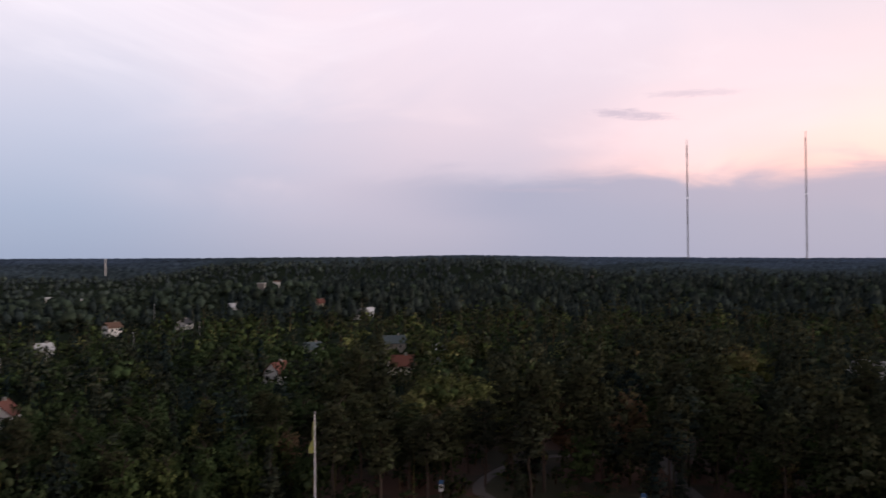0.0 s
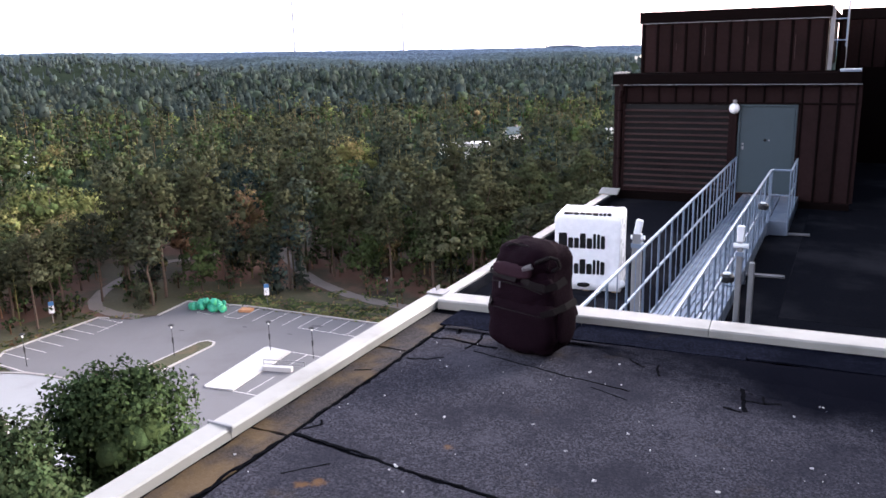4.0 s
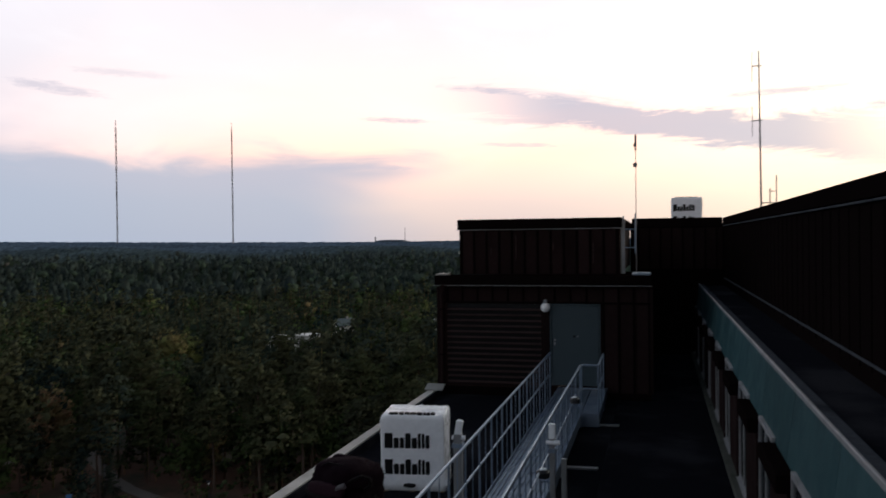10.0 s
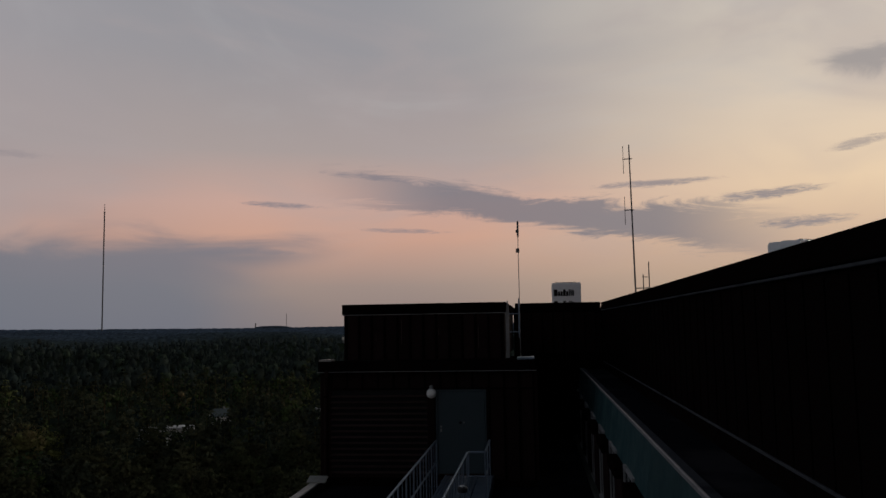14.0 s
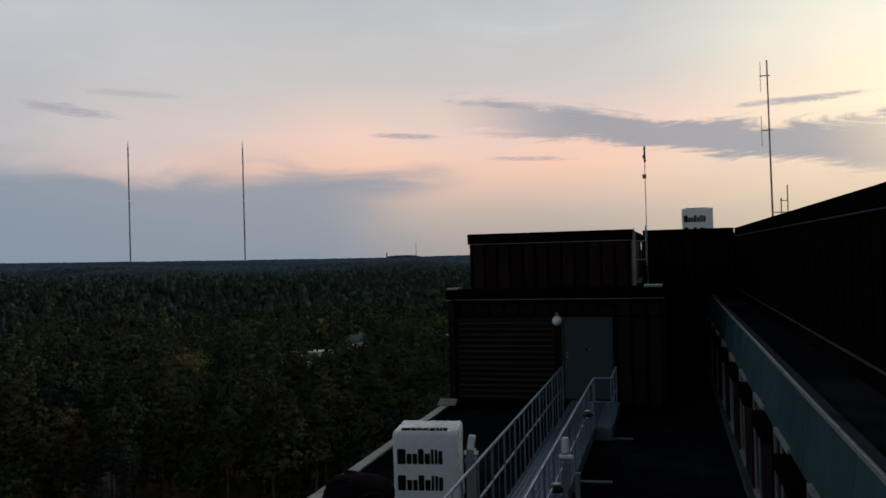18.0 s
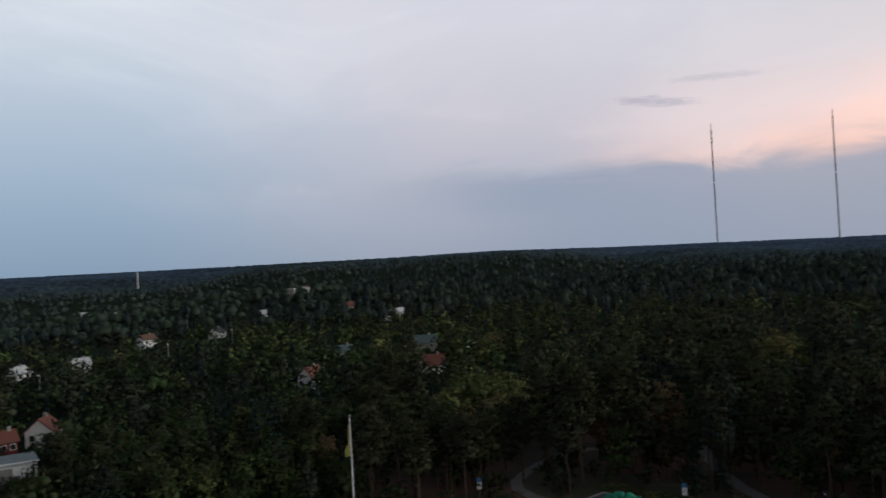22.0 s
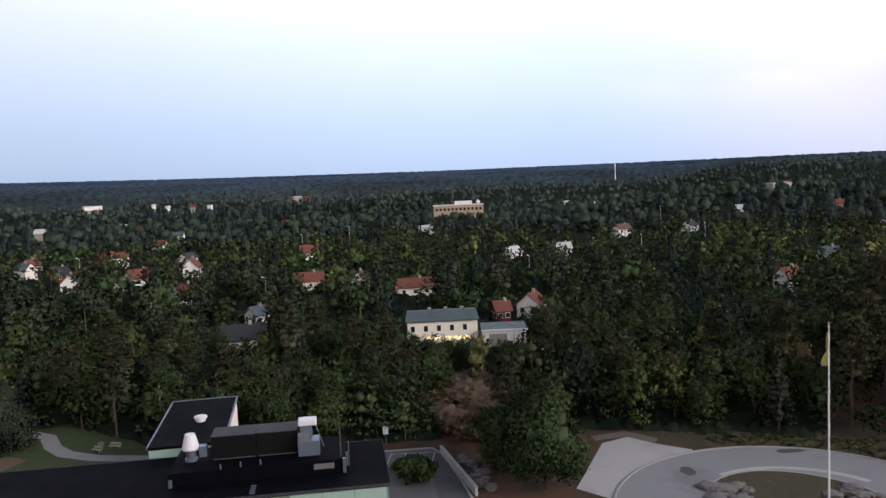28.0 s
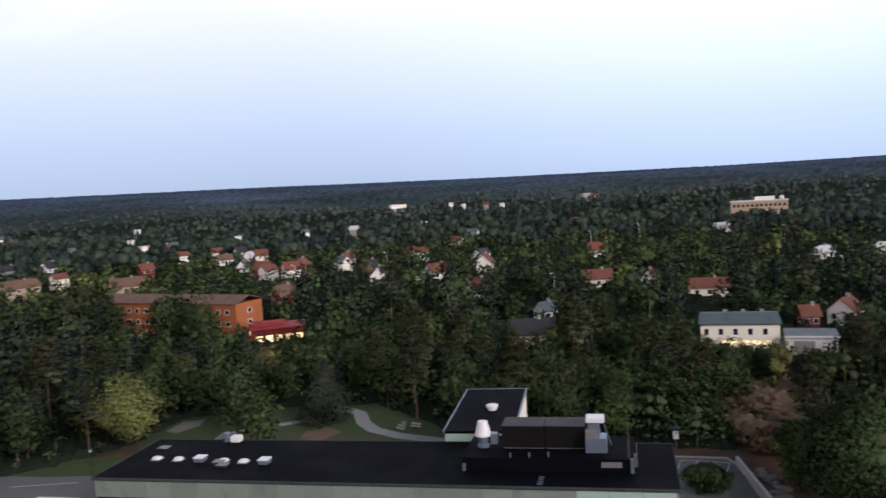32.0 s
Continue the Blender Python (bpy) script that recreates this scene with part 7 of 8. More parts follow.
# gravel paths
def path_strip(name, pts, width, mat, label, z=0.035):
    a, b = [], []
    for k, (x, y) in enumerate(pts):
        x0, y0 = pts[max(0, k - 1)]
        x1, y1 = pts[min(len(pts) - 1, k + 1)]
        L = math.hypot(x1 - x0, y1 - y0)
        nx, ny = -(y1 - y0) / L * width / 2, (x1 - x0) / L * width / 2
        a.append((x + nx, y + ny))
        b.append((x - nx, y - ny))
    bm = B()
    rows = [[bm.verts.new((*p, z)), bm.verts.new((*q, z)), bm.verts.new((*q, z - 0.2)), bm.verts.new((*p, z - 0.2))] for p, q in zip(a, b)]
    for u, v in zip(rows, rows[1:]):
        for k in range(4):
            bm.faces.new((u[k], u[(k + 1) % 4], v[(k + 1) % 4], v[k]))
    bm.faces.new(rows[0])
    bm.faces.new(rows[-1][::-1])
    bmesh.ops.recalc_face_normals(bm, faces=bm.faces[:])
    return struct(name, bm, mat, label)


path_strip("path_west", [(-88, 77.5), (-93, 77.2), (-97.5, 78.2), (-100.6, 80.6), (-103.3, 84.5), (-105.9, 90), (-107.6, 96), (-107.4, 103), (-102, 112), (-96, 120)], 2.0, M_PATH, "gravel path winding into the woods")
path_strip("path_north", [(-96, 120), (-88, 112), (-80, 105.5), (-74.5, 101.8), (-70, 99.6), (-65.5, 97.6), (-60, 96.2), (-50, 95.4), (-30, 95.2)], 2.1, M_PATH, "gravel path along the wood's edge")
path_strip("path_south", [(-88, -70), (-96, -72), (-104.5, -73.5), (-111.5, -65.5), (-114.2, -61.5)], 1.6, M_PATH_PALE, "pale path behind the low building")
path_strip("path_lawn", [(-121, -62), (-117.8, -56.6), (-113.0, -53.8), (-109.6, -50.5), (-107.3, -45.5), (-106, -38), (-104, -30)], 2.3, M_PATH_PALE, "asphalt footpath curving across the lawn")
flat("lawn_south", [(-86, -64), (-92, -78), (-98, -85), (-111, -86), (-120, -72), (-124, -54), (-117, -46), (-111, -36), (-107.5, -26), (-90, -24)], 0.014, M_LAWN, "green lawn behind the low building")
flat("lawn_bank", [(-70, -70), (-86, -68), (-96, -74), (-92, -86), (-84, -100), (-60, -110)], 0.012, M_LAWN, "shaded green bank beside the service road")
flat("road_service", [(-60, -69), (-84, -70), (-88.5, -72.5), (-86, -78), (-83.5, -88), (-82.5, -100), (-60, -100)], 0.03, M_ASPHALT, "grey asphalt service road")
piece("bay_line", line_mesh(9.0, 0.16), tagged(new("road_markings", None), "white line on the service road", kind="structure"), (-79.5, -90, 0.034), 20)
court = flat("pavement_court", [(-103.6, -6.4), (-104.0, -0.2), (-101.5, 1.4), (-88, 4.0), (-80, 4.5), (-80, -3.5), (-88, -5.0)], 0.03, M_ASPHALT, "small asphalt car park beside the low building")
kerb(court, [(-103.7, -6.3), (-104.1, 0.0), (-101.3, 1.5), (-92, 3.4), (-86, 4.4)])
for k in range(4):
    piece("bay_line", line_mesh(4.6), court, (-102.6, -5.3 + 1.9 * k, 0.034), -97)
piece("bay_line", line_mesh(5.8), court, (-102.7, -5.4, 0.0345), -2)
wall_ramp = struct("retaining_wall", box(B(), 0.0, 15.0, -0.15, 0.15, -0.1, 1.0), M_CONCRETE, "low concrete wall beside the ramp")
wall_ramp.matrix_world = pose(-102.0, 1.2, 0.0, 0, 0, 14)
part("coping", box(B(), -0.02, 15.02, -0.2, 0.2, 1.0, 1.08, 0.01), M_KERB, wall_ramp, "pale wall coping")
flat("road_ramp", [(-103.0, -0.6), (-101.5, 0.9), (-86.0, 4.7), (-80, 5.6), (-80, 1.0), (-88.0, 0.5)], 0.036, M_ASPHALT_DARK, "dark asphalt ramp beside the wall")
# rocks on the island and the brown outcrop in the woods
rg = random.Random(3)


def rock(name, x, y, z, s, mat, label, group, flatness=0.45):
    t = tagged(new(name, mesh_of(name, soft_shape(s, s * 0.75, s * flatness, s * flatness * 0.3, p=2.8, rough=0.085, seg=20, rings=12, seed=rg.uniform(0, 50)), mat, True)), label, "rock", group)
    t.matrix_world = pose(x, y, z, rg.uniform(-8, 8), rg.uniform(-8, 8), rg.uniform(0, 360))
    return t


for k in range(16):
    a, r = rg.uniform(0, 6.28), rg.uniform(0.2, 4.2)
    rock("rock", -81.5 + r * math.cos(a), 45.3 + r * 0.75 * math.sin(a), 0.13, rg.uniform(0.5, 1.5), M_PALEROCK, "flat pale granite rock on the grass island", "rocks on the island", 0.2)
for k in range(11):
    rock("rock", -83.6 + rg.uniform(-2.6, 2.6), 33.3 + rg.uniform(-3.0, 2.2), 0.13, rg.uniform(0.6, 1.6), M_PALEROCK, "flat pale granite rock on the grass island", "rocks on the island", 0.18)
for k in range(26):
    a, d = rg.uniform(84.0, 90.5), rg.uniform(111, 136)
    x, y = at(a, d)
    rock("outcrop", x, y, 0.0, rg.uniform(1.6, 4.2), M_ROCK, "brown heather-covered rock outcrop in the woods", "outcrops", 0.5)
flat("pavement_sand", [(-104.5, -84.5), (-109.5, -85.0), (-111.5, -82.0), (-108.0, -80.6), (-104.0, -82.0)], 0.03, M_PALEROCK, "bare sandy patch on the lawn")
flat("bare_earth", [(-103.5, -56.5), (-108.0, -55.0), (-110.0, -58.5), (-107.5, -61.0), (-103.5, -60.0)], 0.03, M_ROCK, "bare brown earth beside the path")
flat("gravel_edge", [(-103.8, 21.8), (-105.6, 21.6), (-107.0, 26.5), (-103.5, 30.0), (-101.6, 29.2), (-104.8, 26.2)], 0.02, M_PATH, "gravel edge behind the concrete pad")
for k in range(16):
    rock("rock", -100.5 + 0.75 * k + rg.uniform(-0.4, 0.4), 3.4 + 0.19 * k + rg.uniform(-0.7, 1.2), 0.0, rg.uniform(0.4, 0.9), M_PALEROCK, "grey boulder beside the ramp wall", "boulders by the ramp", 0.5)
heather = make_tree("heather_clump", "oak", 1.3, 1.5, 0.84, 26, 14, 0.15, 78, "low rust-brown heather clump on the rocks")
tagged(heather, group="heather clumps")
for k in range(80):
    m = pose(-120 + rg.uniform(-18, 16), 6.0 + rg.uniform(-5.5, 6), rg.uniform(0.1, 1.5), 0, 0, rg.uniform(0, 360)) @ Matrix.Scale(rg.uniform(0.6, 1.3), 4)
    if k:
        ob = copy_thing(heather, m)
        ob.matrix_basis = m
    else:
        heather.matrix_world = m
big_heather = make_tree("copper_shrub", "oak", 3.4, 2.3, 0.96, 40, 16, 0.20, 79, "orange-brown shrub beside the ramp")
big_heather.matrix_world = pose(-107.0, 4.6, 0.0)
orange_bush = make_tree("planted_shrub", "oak", 1.2, 0.8, 0.97, 16, 14, 0.10, 77, "small orange-red shrub between the rocks")
orange_bush.matrix_world = pose(-78.8, 45.2, 0.1)
# flagpole
flag = thing("flagpole", (-75.2, 38.6, 0.1), "tall white flagpole with a limp yellow pennant", "flagpole")
FH = 20.0
part("pole", rod(B(), (0, 0, 0), (0, 0, FH), 0.13, 10, 0.06), M_WHITE, flag)
part("finial", lathe(B(), [(0.05, FH), (0.12, FH + 0.08), (0.12, FH + 0.18), (0.03, FH + 0.3)], 10), M_STEEL_DULL, flag)
bm = B()
cols = []
for i in range(12):
    u = i / 11
    cols.append([bm.verts.new((-0.12 - 0.55 * math.sin(u * 1.9) * u * w + 0.08 * math.sin(u * 9 + w * 4), 0.16 * math.sin(u * 7 + w * 5) - 0.3 * u * w, FH - 0.6 - 3.4 * u - 0.2 * w)) for w in (0.0, 0.35, 0.7, 1.0)])
for p, q in zip(cols, cols[1:]):
    for k in range(3):
        bm.faces.new((p[k], q[k], q[k + 1], p[k + 1]))
bmesh.ops.solidify(bm, geom=bm.faces[:], thickness=0.02)
part("pennant", bm, M_FLAG, flag, "limp yellow and blue pennant", smooth=True)
part("halyard", rod(B(), (-0.15, 0, 1.2), (-0.1, 0, FH - 0.3), 0.008, 5), M_WHITE, flag)

# ---- low building with plant on its roof ----
MAIN = pose(-74.7, -4.1, 0, 0, 0, 6.2)
main = thing("low_building", (-74.7, -4.1, 0), "long low building with a black felt roof and weathered green panels", "building", turn=6.2)
# local axes: -x away from the tower, -y along the building
part("walls", box(B(), -13.0, -0.12, -61.4, -0.12, 0.0, 6.7), M_WALL_GREEN, main)
for k in range(20):
    y0 = -61.3 + 3.05 * k
    mint = k >= 17
    part("facade_panel", box(B(), -0.12, -0.06, y0, y0 + 3.0, 4.9, 6.66, 0.01), M_WALL_MINT if mint else M_WALL_GREEN, main)
    part("window_band", box(B(), -0.12, -0.09, y0 + 0.1, y0 + 2.9, 3.2, 4.85), M_GLASS_DARK, main)
part("roof", box(B(), -13.15, 0.05, -61.5, 0.05, 6.72, 7.0, 0.02), M_ROOFBLACK, main, "black felt roof with puddle marks")
for x0, x1, y0, y1 in ((-13.2, -13.08, -61.55, 0.1), (0.0, 0.12, -61.55, 0.1), (-13.08, 0.0, -61.55, -61.43), (-13.08, 0.0, 0.0, 0.1)):
    part("roof_edge", box(B(), x0, x1, y0, y1, 6.78, 7.05, 0.01), M_LEDGE, main, "grey metal roof edge")
raised = part("raised_roof", box(B(), -11.2, -4.0, -21.2, -4.0, 7.0, 8.4, 0.03), M_ROOFBLACK, main, "raised felt-covered roof section")
part("grille", box(B(), -4.02, -3.95, -7.2, -5.2, 7.55, 8.1), M_STEEL_DULL, raised, "grey wall grille")
for y, z in ((-21.0, 7.3), (-4.2, 8.0)):
    part("flue", box(B(), -4.1, -3.8, y - 0.16, y + 0.16, 7.02, z + 0.5, 0.03), M_STEEL, raised)
    part("flue", box(B(), -4.3, -4.15, y + 0.2, y + 0.4, 7.6, z + 1.0, 0.03), M_STEEL, raised)
part("aerial", rod(B(), (-4.6, -4.5, 8.4), (-4.6, -4.5, 12.0), 0.045, 6, 0.02), M_MAST, raised, "thin dark aerial")
for k in range(4):
    part("roof_step", box(B(), -2.6 + 0.62 * k, -2.4 + 0.62 * k, -13.2, -12.7, 7.0, 7.08), M_STEEL, main)
for k in range(3):
    part("pipe", rod(B(), (-4.5 + 0.2 * k, -12.4 - 1.9 * k, 8.4), (-4.5 + 0.2 * k, -12.4 - 1.9 * k, 8.9), 0.08, 8), M_STEEL, raised)


def loc(x, y, z):
    return tuple(MAIN @ Vector((x, y, z)))


for y0, y1 in ((-17.4, -13.0), (-12.95, -8.8)):
    unit = thing("ventilation_unit", loc(-8.4, (y0 + y1) / 2, 8.4), "big black ventilation unit on the low roof", "ventilation unit", "ventilation units", 6.2)
    h = (y1 - y0) / 2
    part("casing", box(B(), -1.5, 1.5, -h, h, 0.1, 2.35, 0.03), M_BLACK, unit)
    part("lid", box(B(), -1.58, 1.58, -h, h, 2.35, 2.46, 0.02), M_ROOF_DARK, unit, "dark grey lid")
    part("plinth", box(B(), -1.4, 1.4, -h + 0.1, h - 0.1, 0.0, 0.1), M_STEEL_DULL, unit)
    for k in range(3):
        part("door_panel", box(B(), 1.5, 1.52, -h + 0.1 + k * (2 * h - 0.2) / 3, -h + 0.05 + (k + 1) * (2 * h - 0.2) / 3, 0.2, 2.25, 0.01), M_BLACK, unit)
cowl = thing("extract_cowl", loc(-7.5, -19.5, 8.4), "white conical extract cowl on the low roof", "roof vent", turn=6.2)
part("flue", lathe(B(), [(0.62, 0.0), (0.62, 0.25), (0.48, 0.3), (0.55, 1.25)], 18), M_STEEL, cowl)
part("cone", lathe(B(), [(0.86, 1.2), (0.88, 1.35), (0.50, 2.75), (0.46, 2.75)], 20), M_WHITE, cowl, "white tapered hood")
part("fan_box", box(B(), -0.4, 0.5, 0.85, 1.6, 0.4, 1.5, 0.03), M_STEEL, cowl)
duct = thing("air_duct", loc(-7.2, -7.9, 8.4), "galvanised air duct with a bent white hood", "duct", turn=6.2)
part("riser", box(B(), -0.5, 0.6, -0.6, 0.6, 0.0, 3.0, 0.03), M_STEEL, duct)
part("hood", box(B(), -0.7, 0.9, -0.75, 1.1, 2.9, 3.45, 0.08), M_WHITE, duct)
part("plenum", box(B(), -0.5, 1.5, -0.85, 1.3, 0.0, 1.5, 0.03), M_STEEL, duct)
part("plenum", box(B(), 0.6, 1.45, -0.8, 0.2, 0.3, 2.2, 0.03), M_STEEL_DULL, duct)
part("brace", rod(B(), (-0.2, 0.9, 2.9), (0.1, 1.7, 0.4), 0.04, 6), M_STEEL, duct)
for k, y in enumerate((-58.9, -56.1, -53.3, -50.4, -47.9, -45.3)):
    x, y = -5.9 + 0.12 * k, y + 1.6
    if k in (2, 5):
        s = thing("roof_hatch", loc(x, y, 7.0), "white stepped roof hatch on the black roof", "roof hatch", "roof lights", 6.2)
        part("curb", box(B(), -0.75, 0.75, -0.75, 0.75, 0.0, 0.45, 0.03), M_STEEL, s)
        part("lid", box(B(), -0.85, 0.85, -0.85, 0.85, 0.6, 0.8, 0.04), M_WHITE, s)
        part("neck", box(B(), -0.6, 0.6, -0.6, 0.6, 0.45, 0.6), M_STEEL_DULL, s)
    else:
        s = thing("roof_dome_light", loc(x, y, 7.0), "pale domed roof light on the black roof", "roof light", "roof lights", 6.2)
        part("curb", box(B(), -0.75, 0.75, -0.8, 0.8, 0.0, 0.18, 0.02), M_STEEL_DULL, s)
        part("dome", soft_shape(0.72, 0.78, 0.38, 0.18, p=2.6, rough=0.0, seg=18, rings=10), M_WHITE, s, "opal acrylic dome", smooth=True)
    s.scale = (0.72, 0.72, 0.72)
for x, y, h in ((-9.8, -58.8, 0.12), (-4.9, -49.0, 0.3), (-4.2, -48.2, 0.2)):
    s = thing("roof_vent", loc(x, y, 7.0), "small dark roof vent box on the black felt", "roof vent", "small roof vents", 6.2)
    part("box", box(B(), -0.5, 0.5, -0.6, 0.6, 0.0, h, 0.02), M_ROOF_DARK, s)
    part("lid", box(B(), -0.55, 0.55, -0.65, 0.65, h, h + 0.06, 0.01), M_STEEL_DULL, s)
ch = thing("roof_vent", loc(-12.6, -52.0, 7.0), "white and grey vents at the roof's rear edge", "roof vent", turn=6.2)
part("flue", rod(B(), (0, 0, 0), (0, 0, 1.1), 0.35, 12), M_STEEL, ch)
part("drum", box(B(), -0.5, 0.5, 0.6, 1.9, 0.0, 0.75, 0.1), M_WHITE, ch)
aer = thing("thin_aerial", loc(-5.6, -3.7, 7.0), "thin aerial rod on the low roof", "aerial")
part("rod", rod(B(), (0, 0, 0), (0, 0, 2.6), 0.03, 6), M_STEEL_DULL, aer)
annex = thing("annex", (-85.9, -26.6, 0), "annex wing with mint green front and black roof", "building", turn=8.5)
part("walls", box(B(), -18.4, 0.0, -3.9, 3.9, 0.0, 7.9), M_WALL_MINT, annex)
part("side_wall", box(B(), -18.3, -0.1, 3.9, 3.97, 0.0, 7.85), M_WALL_CREAM, annex, "cream side wall")
part("roof", box(B(), -18.5, 0.1, -4.0, 4.05, 7.9, 8.2, 0.02), M_ROOFBLACK, annex, "black felt roof")
for x0, x1, y0, y1 in ((-18.55, 0.12, -4.1, -3.95), (-18.55, 0.12, 4.0, 4.15), (-18.55, -18.4, -3.95, 4.0)):
    part("roof_edge", box(B(), x0, x1, y0, y1, 7.95, 8.28, 0.01), M_STEEL, annex)
rv = thing("roof_vent", (*(annex.matrix_world @ Vector((-8.5, 0.6, 8.2))),), "round white vent on the annex roof", "roof vent", turn=8)
part("drum", lathe(B(), [(0.55, 0.0), (0.55, 0.3), (0.75, 0.35), (0.75, 0.6), (0.3, 0.75)], 16), M_WHITE, rv)
truck = thing("parked_van", (-70.5, -73.5, 0.03), "white parked van beside the low building", "van", turn=96)
part("body", box(B(), -2.9, 2.9, -1.05, 1.05, 0.5, 2.9, 0.12), M_WHITE, truck)
part("cab", box(B(), 2.9, 4.4, -1.0, 1.0, 0.5, 2.1, 0.2), M_WHITE, truck)
part("windscreen", box(B(), 4.05, 4.42, -0.85, 0.85, 1.35, 1.95, 0.05), M_GLASS_DARK, truck)
for x in (-1.9, 3.4):
    for y in (-0.95, 0.95):
        w = part("wheel", rod(B(), (x, y - 0.12, 0.4), (x, y + 0.12, 0.4), 0.4, 16), M_BLACK, truck)
        part("rim", rod(B(), (x, y - 0.13, 0.4), (x, y + 0.13, 0.4), 0.22, 12), M_STEEL_DULL, w)
park_lamp(-82.0, -78.5, 5.0)
for k, (x, y) in enumerate(((-101.5, -42.0), (-113.0, -47.0), (-105.0, -66.5))):
    st = thing("stone_slab", (x, y, 0.0), "pale flat stone slab on the lawn", "stone", "stones on the lawn", 20 * k)
    part("slab", box(B(), -1.0, 1.0, -0.4, 0.4, 0.0, 0.2, 0.06), M_PALEROCK, st)


# ---- houses ----
def house(az, d, w, dep, wall_h, roof_h, turn, wall, roof, label, far=False):
    x, y = at(az, d)
    w, dep, roof_h = w * 0.72, dep * 0.72, roof_h * 0.85
    t = thing("house", (x, y, float(land(x, y))), label, "house", turn=az + turn)
    bm = B()
    if roof_h > 1.2:
        pts = [(-dep / 2, 0), (dep / 2, 0), (dep / 2, wall_h), (0, wall_h + roof_h), (-dep / 2, wall_h)]
        lo = [bm.verts.new((-w / 2, p, z)) for p, z in pts]
        hi = [bm.verts.new((w / 2, p, z)) for p, z in pts]
        bm.faces.new(lo)
        bm.faces.new(hi[::-1])
        for k in range(5):
            bm.faces.new((lo[k], hi[k], hi[(k + 1) % 5], lo[(k + 1) % 5]))
        bmesh.ops.recalc_face_normals(bm, faces=bm.faces[:])
    else:
        box(bm, -w / 2, w / 2, -dep / 2, dep / 2, 0, wall_h)
    part("wall", bm, wall, t)
    if roof_h > 1.2:
        for s in (-1, 1):
            bm = B()
            o, th = 0.45, 0.18
            k = roof_h / (dep / 2)
            a, b = (s * (dep / 2 + o), wall_h - o * k), (0.0, wall_h + roof_h)
            vs = [bm.verts.new((px, py, pz + dz)) for px in (-w / 2 - o, w / 2 + o) for py, pz, dz in ((*a, 0.03), (*b, 0.03), (*b, 0.03 + th), (*a, 0.03 + th))]
            bm.faces.new(vs[0:4])
            bm.faces.new(vs[4:8][::-1])
            for i in range(4):
                bm.faces.new((vs[i], vs[4 + i], vs[4 + (i + 1) % 4], vs[(i + 1) % 4]))
            bmesh.ops.recalc_face_normals(bm, faces=bm.faces[:])
            part("roof", bm, roof, t)
    else:
        part("roof", box(B(), -w / 2 - 0.4, w / 2 + 0.4, -dep / 2 - 0.4, dep / 2 + 0.4, wall_h, wall_h + max(0.3, roof_h), 0.05), roof, t)
    if far:
        return t
    trim = M_WALL_WHITE if wall is not M_WALL_WHITE else M_WALL_GREY
    for side in (-1, 1):
        for row in range(2 if wall_h > 4.8 else 1):
            z = wall_h - 2.0 - 2.6 * row
            n = max(2, int(w / 3))
            for k in range(n):
                xx = -w / 2 + (k + 0.5) * w / n
                wd = part("window", box(B(), xx - 0.6, xx + 0.6, side * dep / 2 - 0.03, side * dep / 2 + 0.03, z, z + 1.3), trim, t)
                part("pane", box(B(), xx - 0.5, xx + 0.5, side * dep / 2 - 0.045, side * dep / 2 + 0.045, z + 0.1, z + 1.2), M_GLASS_DARK, wd)
            for k in range(2):
                yy = -dep / 2 + (k + 0.5) * dep / 2
                wd = part("window", box(B(), side * w / 2 - 0.03, side * w / 2 + 0.03, yy - 0.55, yy + 0.55, z, z + 1.3), trim, t)
                part("pane", box(B(), side * w / 2 - 0.045, side * w / 2 + 0.045, yy - 0.45, yy + 0.45, z + 0.1, z + 1.2), M_GLASS_DARK, wd)
    if roof_h > 1.2:
        part("chimney", box(B(), w * 0.15, w * 0.15 + 0.7, -0.35, 0.35, wall_h + roof_h - 0.7, wall_h + roof_h + 0.8, 0.02), M_WALL_GREY, t)
    return t


for row in HOUSES:
    house(*row)
# far settlements
rg = random.Random(21)
for az0, az1, d0, d1, n in ((96, 113, 900, 1080, 14), (118, 138, 640, 900, 9), (4, 14, 1000, 1130, 20), (62, 84, 600, 800, 7), (105, 130, 540, 640, 6)):
    for k in range(n):
        az, d = rg.uniform(az0, az1), rg.uniform(d0, d1)
        wall = rg.choice((M_WALL_WHITE, M_WALL_WHITE, M_WALL_WHITE, M_WALL_CREAM, M_WALL_GREY))
        lift = house(az, d, rg.uniform(6, 14) if d > 850 else rg.uniform(6, 8.5), 6, rg.uniform(3.2, 4.6), rg.choice((0.5, 0.5, 2.6)), rg.uniform(-30, 30), wall, rg.choice((M_ROOF_PALE, M_ROOF_PALE, R_, M_ROOF_GREY)), "small pale house in the distant settlement", far=True)
        lift.location.z += 10.0 if d > 850 else 7.5
        part("footing", box(B(), -2.0, 2.0, -2.0, 2.0, -11.0, 0.0), M_WALL_GREY, lift)
        tagged(lift, group="distant houses")

# villas half hidden among the trees of the suburb
for k in range(26):
    az, d = rg.uniform(88, 141), rg.uniform(300, 680)
    wall = rg.choice((M_WALL_WHITE, M_WALL_WHITE, M_WALL_CREAM, M_WALL_WHITE, M_WALL_BEIGE, M_WALL_GREY, M_WALL_RED))
    villa = house(az, d, rg.uniform(8, 10), rg.uniform(7, 8.5), rg.uniform(5.4, 6.8), rg.choice((2.4, 3.0, 3.4)), rg.uniform(-60, 60), wall, rg.choice((R_, R_, M_ROOF_GREY, M_ROOF_DARK)), "two-storey villa half hidden by garden trees", far=True)
    tagged(villa, group="villas in the suburb")

